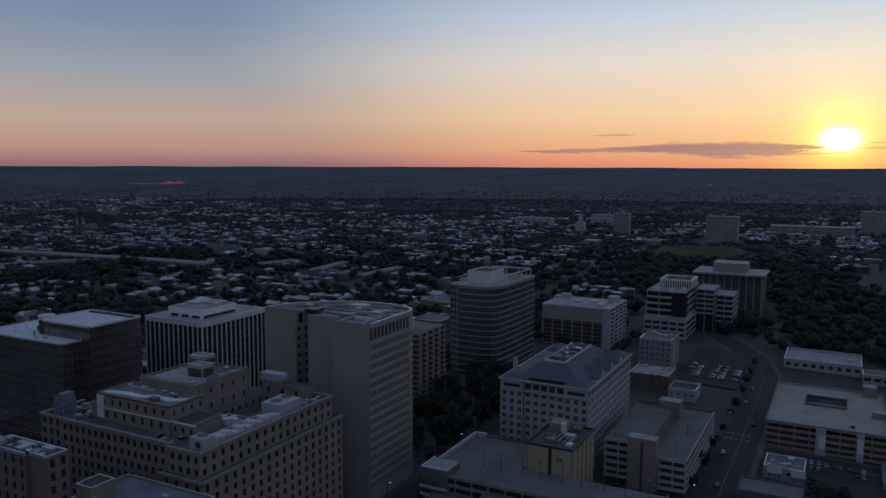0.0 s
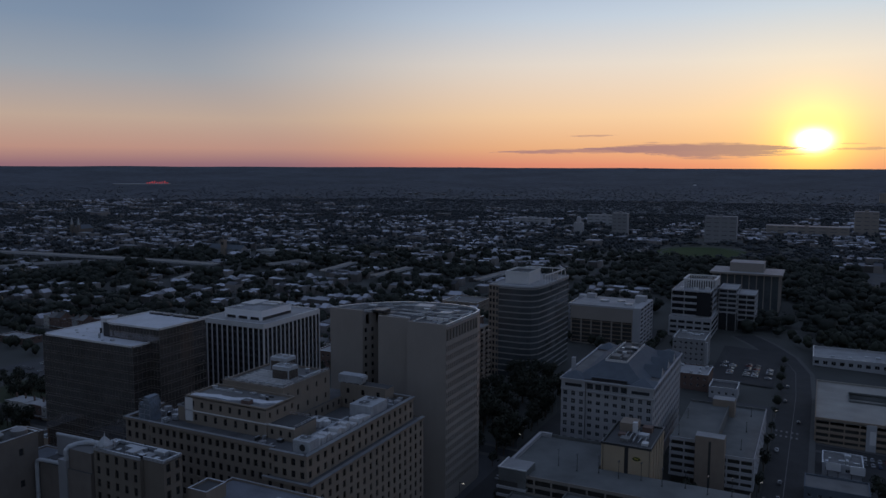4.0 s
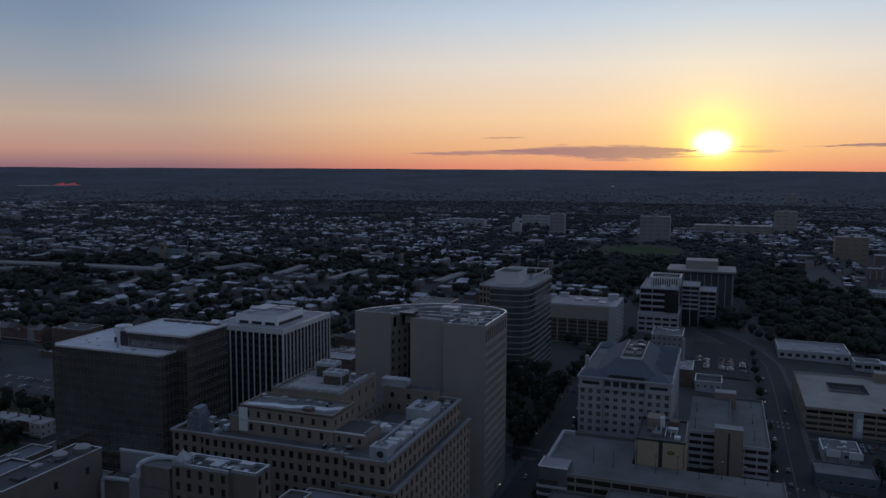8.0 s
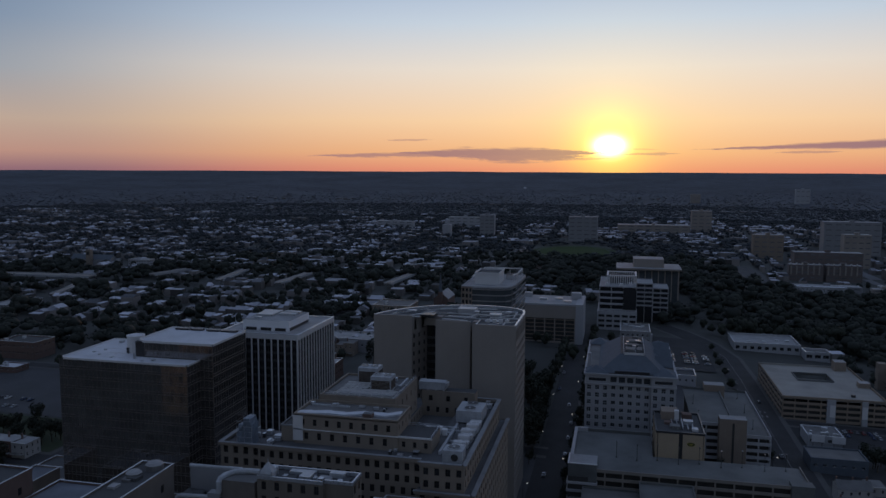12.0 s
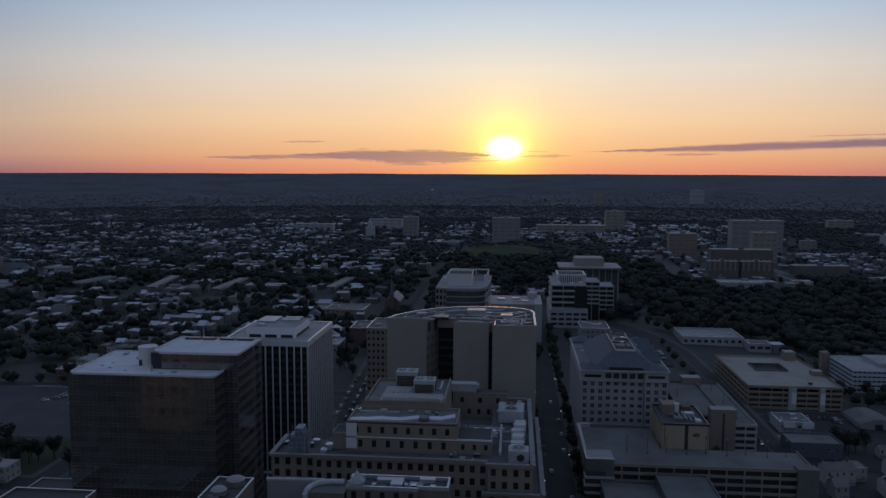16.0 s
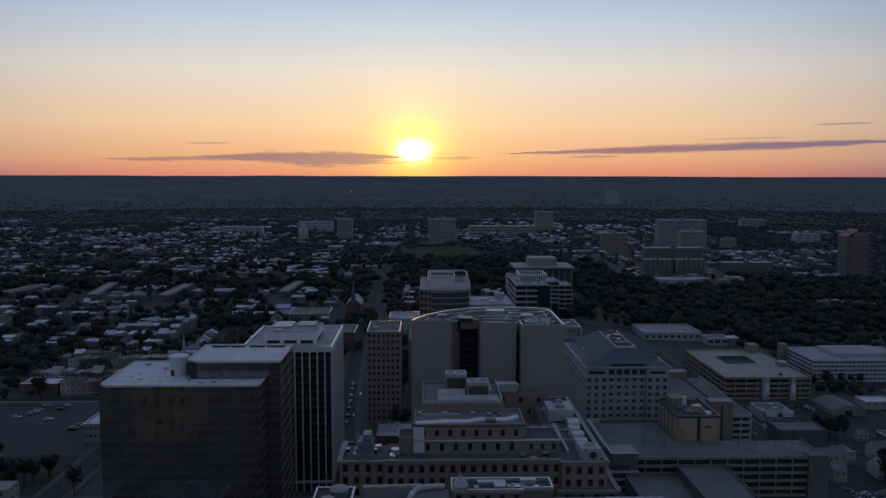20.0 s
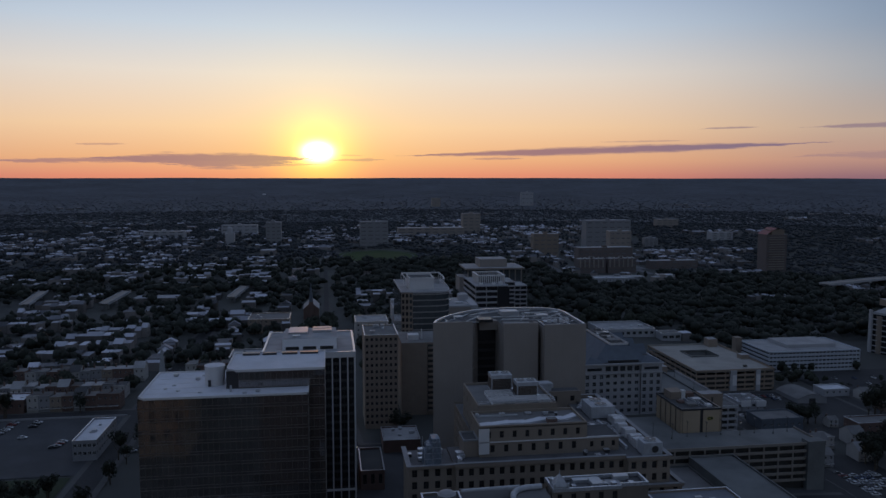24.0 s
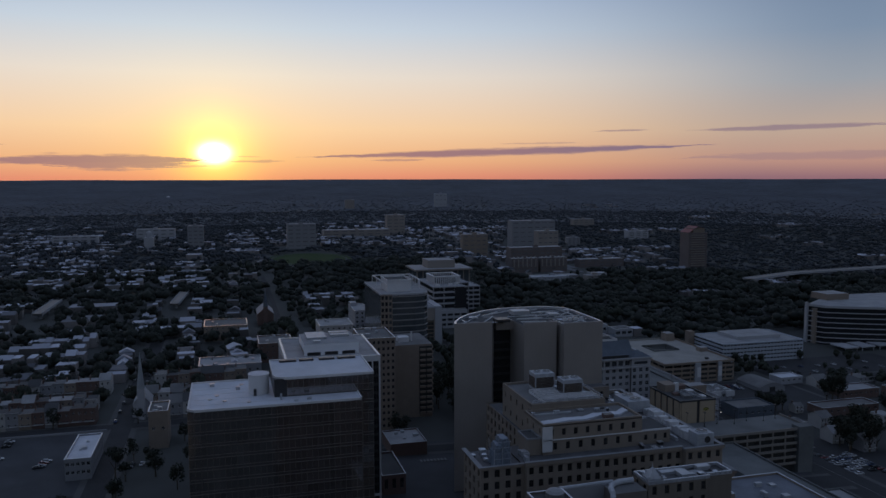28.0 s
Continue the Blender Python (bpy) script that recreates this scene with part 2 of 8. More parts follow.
M = {
    "frame_dark": mat("dark_bronze_frame", (0.04, 0.035, 0.03), 0.5, vary=0.1),
    "coping": mat("metal_coping", (0.50, 0.51, 0.54), 0.32, metal=0.55, vary=0.1, bump=0.05),
    "lot_grey": mat("pale_worn_asphalt", (0.058, 0.059, 0.064), 0.9, vary=0.42, scale=0.06, fine=1.0),
    "lot_light": mat("pale_worn_concrete", (0.15, 0.152, 0.162), 0.9, vary=0.3, scale=0.06, fine=1.0),
    "redroof": mat("red_lit_roof", (0.24, 0.06, 0.045), 0.4, vary=0.1),
    "cream": mat("cream_limestone", (0.250, 0.207, 0.168), 0.85, vary=0.14, scale=0.15, streak=0.10),
    "concrete": mat("tan_concrete", (0.30, 0.265, 0.238), 0.85, vary=0.16, scale=0.06, streak=0.05),
    "white_conc": mat("white_precast", (0.38, 0.38, 0.395), 0.8, vary=0.10, scale=0.12, streak=0.08),
    "deck": mat("deck_concrete", (0.138, 0.143, 0.141), 0.85, vary=0.48, scale=0.08, fine=1.5),
    "fin": mat("white_fin", (0.62, 0.61, 0.61), 0.7, vary=0.08),
    "dark_metal": mat("dark_metal", (0.035, 0.034, 0.036), 0.4, vary=0.15, spec=0.5),
    "glass": mat("dark_glass", (0.028, 0.028, 0.030), 0.12, vary=0.2, bump=0.0, object_vary=0.3, spec=0.35),
    # Broad blotches in this glass colour stand for patchy reflections of the surroundings.
    "bronze_glass": mat("bronze_glass", (0.24, 0.222, 0.212), 0.05, metal=0.8, vary=0.35, scale=0.05, fine=0.35, bump=0.02, object_vary=0.14, spec=0.9),
    "blue_glass": mat("blue_glass", (0.075, 0.085, 0.092), 0.1, vary=0.5, scale=0.08, fine=0.4, bump=0.0, object_vary=0.25, spec=0.7),
    "mullion": mat("bronze_mullion", (0.22, 0.195, 0.178), 0.5, metal=0.4, vary=0.2),
    "roof_white": mat("white_roof_membrane", (0.56, 0.57, 0.61), 0.7, vary=0.26, scale=0.12, fine=1.2),
    "roof_grey": mat("grey_roof_gravel", (0.16, 0.157, 0.155), 0.9, vary=0.45, scale=0.12, fine=2.0),
    "roof_light": mat("light_grey_roof", (0.30, 0.30, 0.305), 0.8, vary=0.42, scale=0.1, fine=1.5),
    "roof_dark": mat("dark_roof", (0.07, 0.07, 0.072), 0.85, vary=0.3, scale=0.1, fine=1.5),
    "slate": mat("grey_blue_mansard_slate", (0.115, 0.132, 0.155), 0.88, vary=0.2, scale=0.3, spec=0.2),
    "metal": mat("galvanised_metal", (0.42, 0.43, 0.45), 0.45, metal=0.4, vary=0.2),
    "brick": mat("red_brown_brick", (0.15, 0.10, 0.085), 0.88, vary=0.2, scale=0.3),
    "tanbrick": mat("tan_brick", (0.26, 0.21, 0.17), 0.88, vary=0.15, scale=0.3, streak=0.06),
    "yellow": mat("pale_yellow_panel", (0.385, 0.305, 0.215), 0.8, vary=0.08, scale=0.3),
    "asphalt": mat("asphalt", (0.035, 0.035, 0.037), 0.9, vary=0.4, scale=0.08, fine=1.0),
    "walk": mat("concrete_pavement", (0.088, 0.087, 0.085), 0.9, vary=0.2, scale=0.2),
    "paint": mat("white_road_paint", (0.17, 0.17, 0.168), 0.7, vary=0.2),
    "grass": mat("grass", (0.030, 0.042, 0.020), 0.95, vary=0.35, scale=0.06, fine=0.8, bump=0.4),
    # Far leaves are paler and bluer: distance haze is put into their colour.
    "leaf_far": mat("hazy_far_leaves", (0.055, 0.061, 0.068), 0.8, vary=0.3, scale=0.012, fine=0.1, bump=0.0, island=0.12, spec=0.2),
    "leaf_plain": mat("hazy_plain_leaves", (0.063, 0.070, 0.084), 0.8, vary=0.3, scale=0.006, fine=0.04, bump=0.0, island=0.08, spec=0.2, fuzz=0.4),
    "leaf_near": mat("near_tree_leaves", (0.036, 0.040, 0.030), 0.85, vary=0.35, scale=0.03, fine=0.6, bump=0.3, island=0.35, spec=0.2),
    "leaf": mat("tree_leaves", (0.032, 0.036, 0.030), 0.85, vary=0.35, scale=0.03, fine=0.6, bump=0.2, island=0.3, spec=0.2),
    "bark": mat("bark", (0.09, 0.07, 0.05), 0.9),
    "house_wall": mat("house_walls", (0.185, 0.168, 0.16), 0.88, vary=0.2, scale=0.05, island=0.55),
    "house_roof": mat("house_roofs", (0.30, 0.306, 0.345), 0.7, vary=0.2, scale=0.08, island=0.85),
}
M["white_paint"] = mat("clean_white_paint", (0.80, 0.80, 0.82), 0.6, vary=0.08, scale=0.2)
# The cream stone in a darker tone with stronger streaks.
M["near_cream"] = mat("darker_cream_limestone", (0.165, 0.140, 0.116), 0.85, vary=0.2, scale=0.15, streak=0.14)
# The tan brick in a darker, duller tone.
M["dull_tan"] = mat("darker_tan_brick", (0.165, 0.142, 0.125), 0.88, vary=0.2, scale=0.3, streak=0.08)
M["unit"] = mat("weathered_white_metal", (0.37, 0.38, 0.40), 0.6, vary=0.3, scale=0.5, fine=3.0, streak=0.2)
M["house_pale"] = mat("pale_render", (0.44, 0.42, 0.40), 0.85, vary=0.12)
M["house_grey"] = mat("grey_render", (0.26, 0.26, 0.27), 0.85, vary=0.12)



# ---- mesh tools ----
class MB:
    """Collects quads and boxes into one mesh with several materials."""

    def __init__(self, *mats):
        self.v, self.f, self.i, self.mats = [], [], [], [M[k] for k in mats]

    def quad(self, a, b, c, d, mi=0):
        n = len(self.v)
        self.v += [tuple(a), tuple(b), tuple(c), tuple(d)]
        self.f.append((n, n + 1, n + 2, n + 3))
        self.i.append(mi)
        return self

    def poly(self, pts, mi=0):
        n = len(self.v)
        self.v += [tuple(p) for p in pts]
        self.f.append(tuple(range(n, n + len(pts))))
        self.i.append(mi)
        return self

    def box(self, x0, y0, z0, x1, y1, z1, mi=0, top=None):
        n = len(self.v)
        self.v += [(x0, y0, z0), (x1, y0, z0), (x1, y1, z0), (x0, y1, z0), (x0, y0, z1), (x1, y0, z1), (x1, y1, z1), (x0, y1, z1)]
        for q in ((0, 3, 2, 1), (4, 5, 6, 7), (0, 1, 5, 4), (1, 2, 6, 5), (2, 3, 7, 6), (3, 0, 4, 7)):
            self.f.append(tuple(n + j for j in q))
            self.i.append(mi if top is None or q != (4, 5, 6, 7) else top)
        return self

    def prism(self, pts, z0, z1, mi=0, top=None):
        """Upright prism over a counter-clockwise outline."""
        n, k = len(self.v), len(pts)
        self.v += [(p[0], p[1], z0) for p in pts] + [(p[0], p[1], z1) for p in pts]
        for j in range(k):
            self.f.append((n + j, n + (j + 1) % k, n + k + (j + 1) % k, n + k + j))
            self.i.append(mi)
        self.f.append(tuple(n + k + j for j in range(k)))
        self.i.append(mi if top is None else top)
        self.f.append(tuple(n + j for j in reversed(range(k))))
        self.i.append(mi)
        return self

    def cyl(self, x, y, z0, z1, r0, r1=None, sides=12, mi=0):
        r1 = r0 if r1 is None else r1
        n = len(self.v)
        for z, r in ((z0, r0), (z1, r1)):
            self.v += [(x + r * math.cos(6.28318 * j / sides), y + r * math.sin(6.28318 * j / sides), z) for j in range(sides)]
        for j in range(sides):
            self.f.append((n + j, n + (j + 1) % sides, n + sides + (j + 1) % sides, n + sides + j))
        self.f += [tuple(n + sides + j for j in range(sides)), tuple(n + j for j in reversed(range(sides)))]
        self.i += [mi] * (sides + 2)
        return self

    def data(self, name):
        me = bpy.data.meshes.new(name)
        me.from_pydata(self.v, [], self.f)
        for m in self.mats:
            me.materials.append(m)
        me.polygons.foreach_set("material_index", self.i)
        me.update()
        return me


def part(name, mb, parent, label="", at=None):
    ob = new(name, mb.data(name) if isinstance(mb, MB) else mb)
    ob.parent = parent
    if at is not None:
        ob.matrix_basis = at
    return tagged(ob, label)


def thing(name, label, category, group="", kind="", x=0, y=0, z=0):
    ob = new(name)
    ob.location = (x, y, z)
    ob.empty_display_size = 0.5
    return tagged(ob, label, category, group, kind)


def gz(x, y):
    """Height of the ground: it falls east towards the river valley, and rises to low wooded hills far out."""
    s = min(1.0, max(0.0, (x + 330) / 460))
    s = s * s * (3 - 2 * s)
    v = min(1.0, max(0.0, (x - 10) / 110))
    far = min(1.0, max(0.0, (y - 520 - 640 * v * v * (3 - 2 * v)) / 480))
    f2 = far * far * (3 - 2 * far)
    z = (-4 - 13 * s) * (1 - f2)
    d = math.hypot(x + 170, y)
    if d > 2900:
        z += 112 * ((d - 2900) / 1850) ** 1.5
    return z


def facade(mb, o, u, width, z0, z1, cols, rows, ww, wh, depth=0.35, sill=None, margin=0.0, mi=0):
    """One wall plane from o (at z0) along u, with recessed openings. Returns the openings' places (matrix, outward -y of the window)."""
    o, u = Vector((o[0], o[1], 0)), Vector((u[0], u[1], 0)).normalized()
    n = Vector((u.y, -u.x, 0))
    bay, storey = (width - 2 * margin) / cols, (z1 - z0) / rows
    sill = (storey - wh) / 2 if sill is None else sill
    P = lambda s, z, d=0.0: (o.x + u.x * s - n.x * d, o.y + u.y * s - n.y * d, z)
    spots, prev = [], z0
    turn = math.atan2(u.y, u.x)
    for r in range(rows):
        a = z0 + r * storey + sill
        b = a + wh
        mb.quad(P(0, prev), P(width, prev), P(width, a), P(0, a), mi)
        left = 0.0
        for c in range(cols):
            s0 = margin + c * bay + (bay - ww) / 2
            s1 = s0 + ww
            mb.quad(P(left, a), P(s0, a), P(s0, b), P(left, b), mi)
            mb.quad(P(s0, a), P(s0, a, depth), P(s0, b, depth), P(s0, b), mi)
            mb.quad(P(s1, a, depth), P(s1, a), P(s1, b), P(s1, b, depth), mi)
            mb.quad(P(s0, a), P(s1, a), P(s1, a, depth), P(s0, a, depth), mi)
            mb.quad(P(s0, b, depth), P(s1, b, depth), P(s1, b), P(s0, b), mi)
            left = s1
            x, y, z = P((s0 + s1) / 2, a, depth)
            spots.append(pose(x, y, z, 0, 0, math.degrees(turn)))
        mb.quad(P(left, a), P(width, a), P(width, b), P(left, b), mi)
        prev = b
    mb.quad(P(0, prev), P(width, prev), P(width, z1), P(0, z1), mi)
    return spots


def window_mesh(w, h, frame_mat, glass_mat, bars_v=1, bars_h=1, t=0.07):
    """A framed window, its base on the origin, looking along -y."""
    mb = MB(frame_mat, glass_mat)
    mb.quad((-w / 2, 0, 0), (w / 2, 0, 0), (w / 2, 0, h), (-w / 2, 0, h), 1)
    for x0, x1, z0, z1 in ((-w / 2, -w / 2 + t, 0, h), (w / 2 - t, w / 2, 0, h), (-w / 2 + t, w / 2 - t, 0, t), (-w / 2 + t, w / 2 - t, h - t, h)):
        mb.quad((x0, -0.06, z0), (x1, -0.06, z0), (x1, -0.06, z1), (x0, -0.06, z1))
    for j in range(bars_v):
        x = -w / 2 + w * (j + 1) / (bars_v + 1)
        mb.quad((x - t / 2, -0.05, t), (x + t / 2, -0.05, t), (x + t / 2, -0.05, h - t), (x - t / 2, -0.05, h - t))
    for j in range(bars_h):
        z = h * (j + 1) / (bars_h + 1)
        mb.quad((-w / 2 + t, -0.045, z - t / 2), (w / 2 - t, -0.045, z - t / 2), (w / 2 - t, -0.045, z + t / 2), (-w / 2 + t, -0.045, z + t / 2))
    return mb.data("window")


def put_windows(spots, me, parent, name="window"):
    for m in spots:
        part(name, me, parent, at=m)


def loft(mb, loops, mis, cap=None):
    """Bands between closed loops of equal length, one connected skin."""
    n, k = len(mb.v), len(loops[0])
    for l in loops:
        mb.v += [tuple(p) for p in l]
    for i in range(len(loops) - 1):
        for j in range(k):
            a, b = n + i * k + j, n + i * k + (j + 1) % k
            mb.f.append((a, b, b + k, a + k))
            mb.i.append(mis[i])
    if cap is not None:
        mb.f.append(tuple(n + (len(loops) - 1) * k + j for j in range(k)))
        mb.i.append(cap)


def ring(mb, x0, y0, x1, y1, t, z0, z1, mi=0):
    """A closed rectangular kerb."""
    R = lambda d, z: [(x0 + d, y0 + d, z), (x1 - d, y0 + d, z), (x1 - d, y1 - d, z), (x0 + d, y1 - d, z)]
    loft(mb, [R(0, z0), R(0, z1), R(t, z1), R(t, z0), R(0, z0)], [mi] * 4)


def roof_slab(mb, x0, y0, x1, y1, z, h=1.0, t=0.4, mi=0, roof=1, edge="coping"):
    """Flat roof with a parapet and metal coping round it, one skin."""
    mb.mats.append(M[edge])
    c, e, top = len(mb.mats) - 1, 0.06, z + h + 0.1
    R = lambda d, zz: [(x0 + d, y0 + d, zz), (x1 - d, y0 + d, zz), (x1 - d, y1 - d, zz), (x0 + d, y1 - d, zz)]
    loft(mb, [R(0, z - 0.6), R(0, z + h), R(-e, z + h), R(-e, top), R(t + e, top), R(t + e, z + h), R(t, z + h), R(t, z)], [mi, c, c, c, c, c, mi], roof)


def boxes(root, name, mats, rows, label=""):
    """Each row (x0, y0, z0, x1, y1, z1, material) becomes a part of its own."""
    for x0, y0, z0, x1, y1, z1, m in rows:
        part(name, MB(mats[m]).box(x0, y0, z0, x1, y1, z1), root, label)



# ---- ground ----
def make_ground():
    """One sheet out to the wooded hills on the horizon."""
    # a round sheet: rings about the middle of the path
    rings = [0.0] + [20 * 1.0 * j for j in range(1, 40)] + [800 * 1.035 ** j for j in range(0, 53)]
    rings = [r for r in rings if r < 4800] + [4800.0]
    seg = 220
    v, f = [], []
    for r in rings:
        for j in range(seg):
            a = 2 * math.pi * j / seg
            x, y = -170 + r * math.cos(a), r * math.sin(a)
            h = gz(x, y)
            if r > 3600:
                h += 3.5 * (noise.noise((x / 700, y / 700, 3)) + 0.5 * noise.noise((x / 240, y / 240, 9))) * min(1, (r - 3600) / 900)
            v.append((x, y, h))
    for i in range(len(rings) - 1):
        for j in range(seg):
            a, b = i * seg + j, i * seg + (j + 1) % seg
            f.append((a, a + seg, b + seg, b))
    me = bpy.data.meshes.new("ground")
    me.from_pydata(v, [], f)
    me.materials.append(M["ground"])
    me.polygons.foreach_set("use_smooth", [True] * len(f))
    tagged(new("ground", me), "dark ground of yards, grass and paving reaching the wooded horizon", "ground", kind="structure")


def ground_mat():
    """Yards and paving near the town; beyond it the canopy of unbroken woods, haze put into its colour."""
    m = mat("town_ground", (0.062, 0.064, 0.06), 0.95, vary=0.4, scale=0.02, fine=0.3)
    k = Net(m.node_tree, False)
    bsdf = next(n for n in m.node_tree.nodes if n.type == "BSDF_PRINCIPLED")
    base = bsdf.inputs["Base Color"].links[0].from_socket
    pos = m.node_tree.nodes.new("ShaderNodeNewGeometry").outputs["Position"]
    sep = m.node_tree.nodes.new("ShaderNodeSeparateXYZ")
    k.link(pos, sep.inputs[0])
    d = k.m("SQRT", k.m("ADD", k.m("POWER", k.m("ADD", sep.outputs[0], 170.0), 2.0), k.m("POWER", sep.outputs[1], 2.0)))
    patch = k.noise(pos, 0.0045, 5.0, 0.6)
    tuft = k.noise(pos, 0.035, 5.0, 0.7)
    # Pale blue distance haze is put into these woodland colours.
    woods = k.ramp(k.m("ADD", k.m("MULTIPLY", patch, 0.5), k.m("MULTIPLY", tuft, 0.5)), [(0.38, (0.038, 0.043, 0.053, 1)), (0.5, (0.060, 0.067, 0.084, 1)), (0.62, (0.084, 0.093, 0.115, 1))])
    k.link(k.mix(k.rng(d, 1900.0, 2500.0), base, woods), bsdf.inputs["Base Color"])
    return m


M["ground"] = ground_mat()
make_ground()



# ---- the tall glass tower ----
def curtain(root, o, u, width, z0, z1, bays, floors, me):
    """Storey-high panes, each a part, on one face."""
    u = Vector((u[0], u[1], 0)).normalized()
    turn = math.degrees(math.atan2(u.y, u.x))
    for r in range(floors):
        for c in range(bays):
            s = (c + 0.5) * width / bays
            tilt = random.uniform(-0.12, 0.12)
            part("pane", me, root, at=pose(o[0] + u.x * s, o[1] + u.y * s, z0 + (z1 - z0) * r / floors, tilt, 0, turn + random.uniform(-0.12, 0.12)))


def pane_mesh(w, h, glass, bar, lites=2, spandrel=1.0, proud=0.1):
    """Glass with a spandrel strip below, mullions and a sill rail; looks along -y."""
    mb = MB(glass, bar)
    mb.quad((-w / 2, 0, 0), (w / 2, 0, 0), (w / 2, 0, h), (-w / 2, 0, h), 0)
    for j in range(lites + 1):
        x = -w / 2 + w * j / lites
        mb.box(x - 0.035, -proud * 0.6, 0, x + 0.035, 0, h, 1)
    for z, t in ((0.0, 0.16), (spandrel, 0.1)):
        mb.box(-w / 2, -proud - 0.02, z, w / 2, 0, z + t, 1)
    return mb.data("pane")


def glass_tower():
    t = thing("glass_office_tower", "tall bronze glass office tower with white flat roofs on two levels", "office tower", x=-300, y=220, z=gz(-300, 220))
    keep = t.location.copy()
    t.location = (0, 0, 0)
    g = -5.0
    mb = MB("dark_metal")
    mb.prism([(-332.2, 202.2), (-330.4, 200.5), (-279.2, 200.5), (-279.2, 234), (-332.2, 234)], g, 57.2)
    mb.prism([(-306, 209.4), (-273.9, 209.4), (-273.9, 235.3), (-306, 235.3)], g, 63.2)
    part("wall", mb, t, "dark metal frame behind the glass")
    me = pane_mesh(53.4 / 15, 60.0 / 16, "bronze_glass", "mullion")
    curtain(t, (-332.4, 200.3), (1, 0), 53.4, -2.8, 57.2, 15, 16, me)
    curtain(t, (-279.0, 200.3), (0, 1), 8.9, -2.8, 57.2, 2, 16, pane_mesh(8.9 / 2, 3.75, "bronze_glass", "mullion"))
    curtain(t, (-279.0, 209.2), (1, 0), 5.4, -2.8, 57.2, 1, 16, pane_mesh(5.4, 3.75, "bronze_glass", "mullion", 3))
    curtain(t, (-302.0, 209.2), (1, 0), 28.4, 57.6, 63.0, 8, 1, pane_mesh(28.4 / 8, 5.4, "bronze_glass", "mullion", 2, 2.2))
    curtain(t, (-273.6, 209.2), (0, 1), 26.0, -2.8, 63.0, 7, 17, pane_mesh(26 / 7, 65.8 / 17, "bronze_glass", "mullion"))
    curtain(t, (-332.5, 234), (0, -1), 32.0, -2.8, 57.2, 9, 8, pane_mesh(32 / 9, 7.5, "bronze_glass", "mullion", 2, 3.7))
    mb = MB("fin", "roof_white")
    mb.poly([(-332.2, 202.2, 57.3), (-330.4, 200.5, 57.3), (-279.2, 200.5, 57.3), (-279.2, 234, 57.3), (-332.2, 234, 57.3)], 1)
    for a, b in (((-332.6, 202.3), (-330.5, 200.1)), ((-330.5, 200.1), (-278.8, 200.1)), ((-278.8, 200.1), (-278.8, 209.2)), ((-332.6, 234.2), (-332.6, 202.3)), ((-306, 234.2), (-332.6, 234.2))):
        d = (Vector(b) - Vector(a)).normalized()
        n = Vector((-d.y, d.x)) * 0.45
        mb.prism([a, b, (b[0] + n.x, b[1] + n.y), (a[0] + n.x, a[1] + n.y)], 57.0, 57.75)
    part("roof", mb, t, "white membrane roof with a low white edge")
    mb = MB("fin", "roof_white", "dark_metal")
    pts = [(-306.3, 213.5), (-305.3, 210.6), (-302.4, 209.1), (-273.4, 209.1), (-273.4, 235.5), (-306.3, 235.5)]
    mb.poly([(x, y, 63.25) for x, y in pts], 1)
    for j, a in enumerate(pts):
        b = pts[(j + 1) % len(pts)]
        d = (Vector(b) - Vector(a)).normalized()
        n = Vector((-d.y, d.x)) * 0.35
        mb.prism([a, b, (b[0] + n.x, b[1] + n.y), (a[0] + n.x, a[1] + n.y)], 62.9, 63.75)
    part("upper_roof", mb, t, "white upper roof with a low edge")
    for x0, x1 in ((-303, -297), (-296, -291), (-289, -283.5), (-282.5, -276)):
        part("equipment_screen", MB("dark_metal").box(x0, 231.8, 63.26, x1, 234.0, 63.95), t, "low dark equipment screen")
    mb = MB("fin", "roof_white", "dark_metal")
    mb.cyl(-310.6, 216.5, 57.3, 63.6, 3.3, sides=28)
    mb.cyl(-310.6, 216.5, 63.6, 63.9, 3.45, 3.45, 28)
    mb.cyl(-310.6, 216.5, 63.9, 64.0, 2.9, 2.7, 20, 1)
    mb.box(-312.4, 212.9, 57.3, -311.5, 213.4, 59.5, 2)
    part("stair_drum", mb, t, "white round stair drum with a small dark door")
    for x0, y0, x1, y1, z in ((-318, 222, -316.6, 223.2, 58.3), (-304.4, 205.4, -303.8, 206, 59.4), (-296, 204, -294.6, 205.2, 57.9), (-326.5, 228, -325, 230, 58.2)):
        part("roof_box", MB("metal").box(x0, y0, 57.31, x1, y1, z), t, "small grey roof box")
    for x, y in ((-326, 212), (-324, 216), (-321.5, 209), (-316, 228), (-314, 206), (-299.5, 203.5)):
        part("roof_vent", MB("metal").cyl(x, y, 57.31, 57.6, 0.7, sides=10), t, "small grey roof vent")
    for y in (206.2, 212.4, 218.6, 224.8):
        part("roof_seam", MB("fin").box(-331, y, 57.31, -307 if y > 209 else -280, y + 0.12, 57.36), t, "welded membrane seam")
    return t


glass_tower()


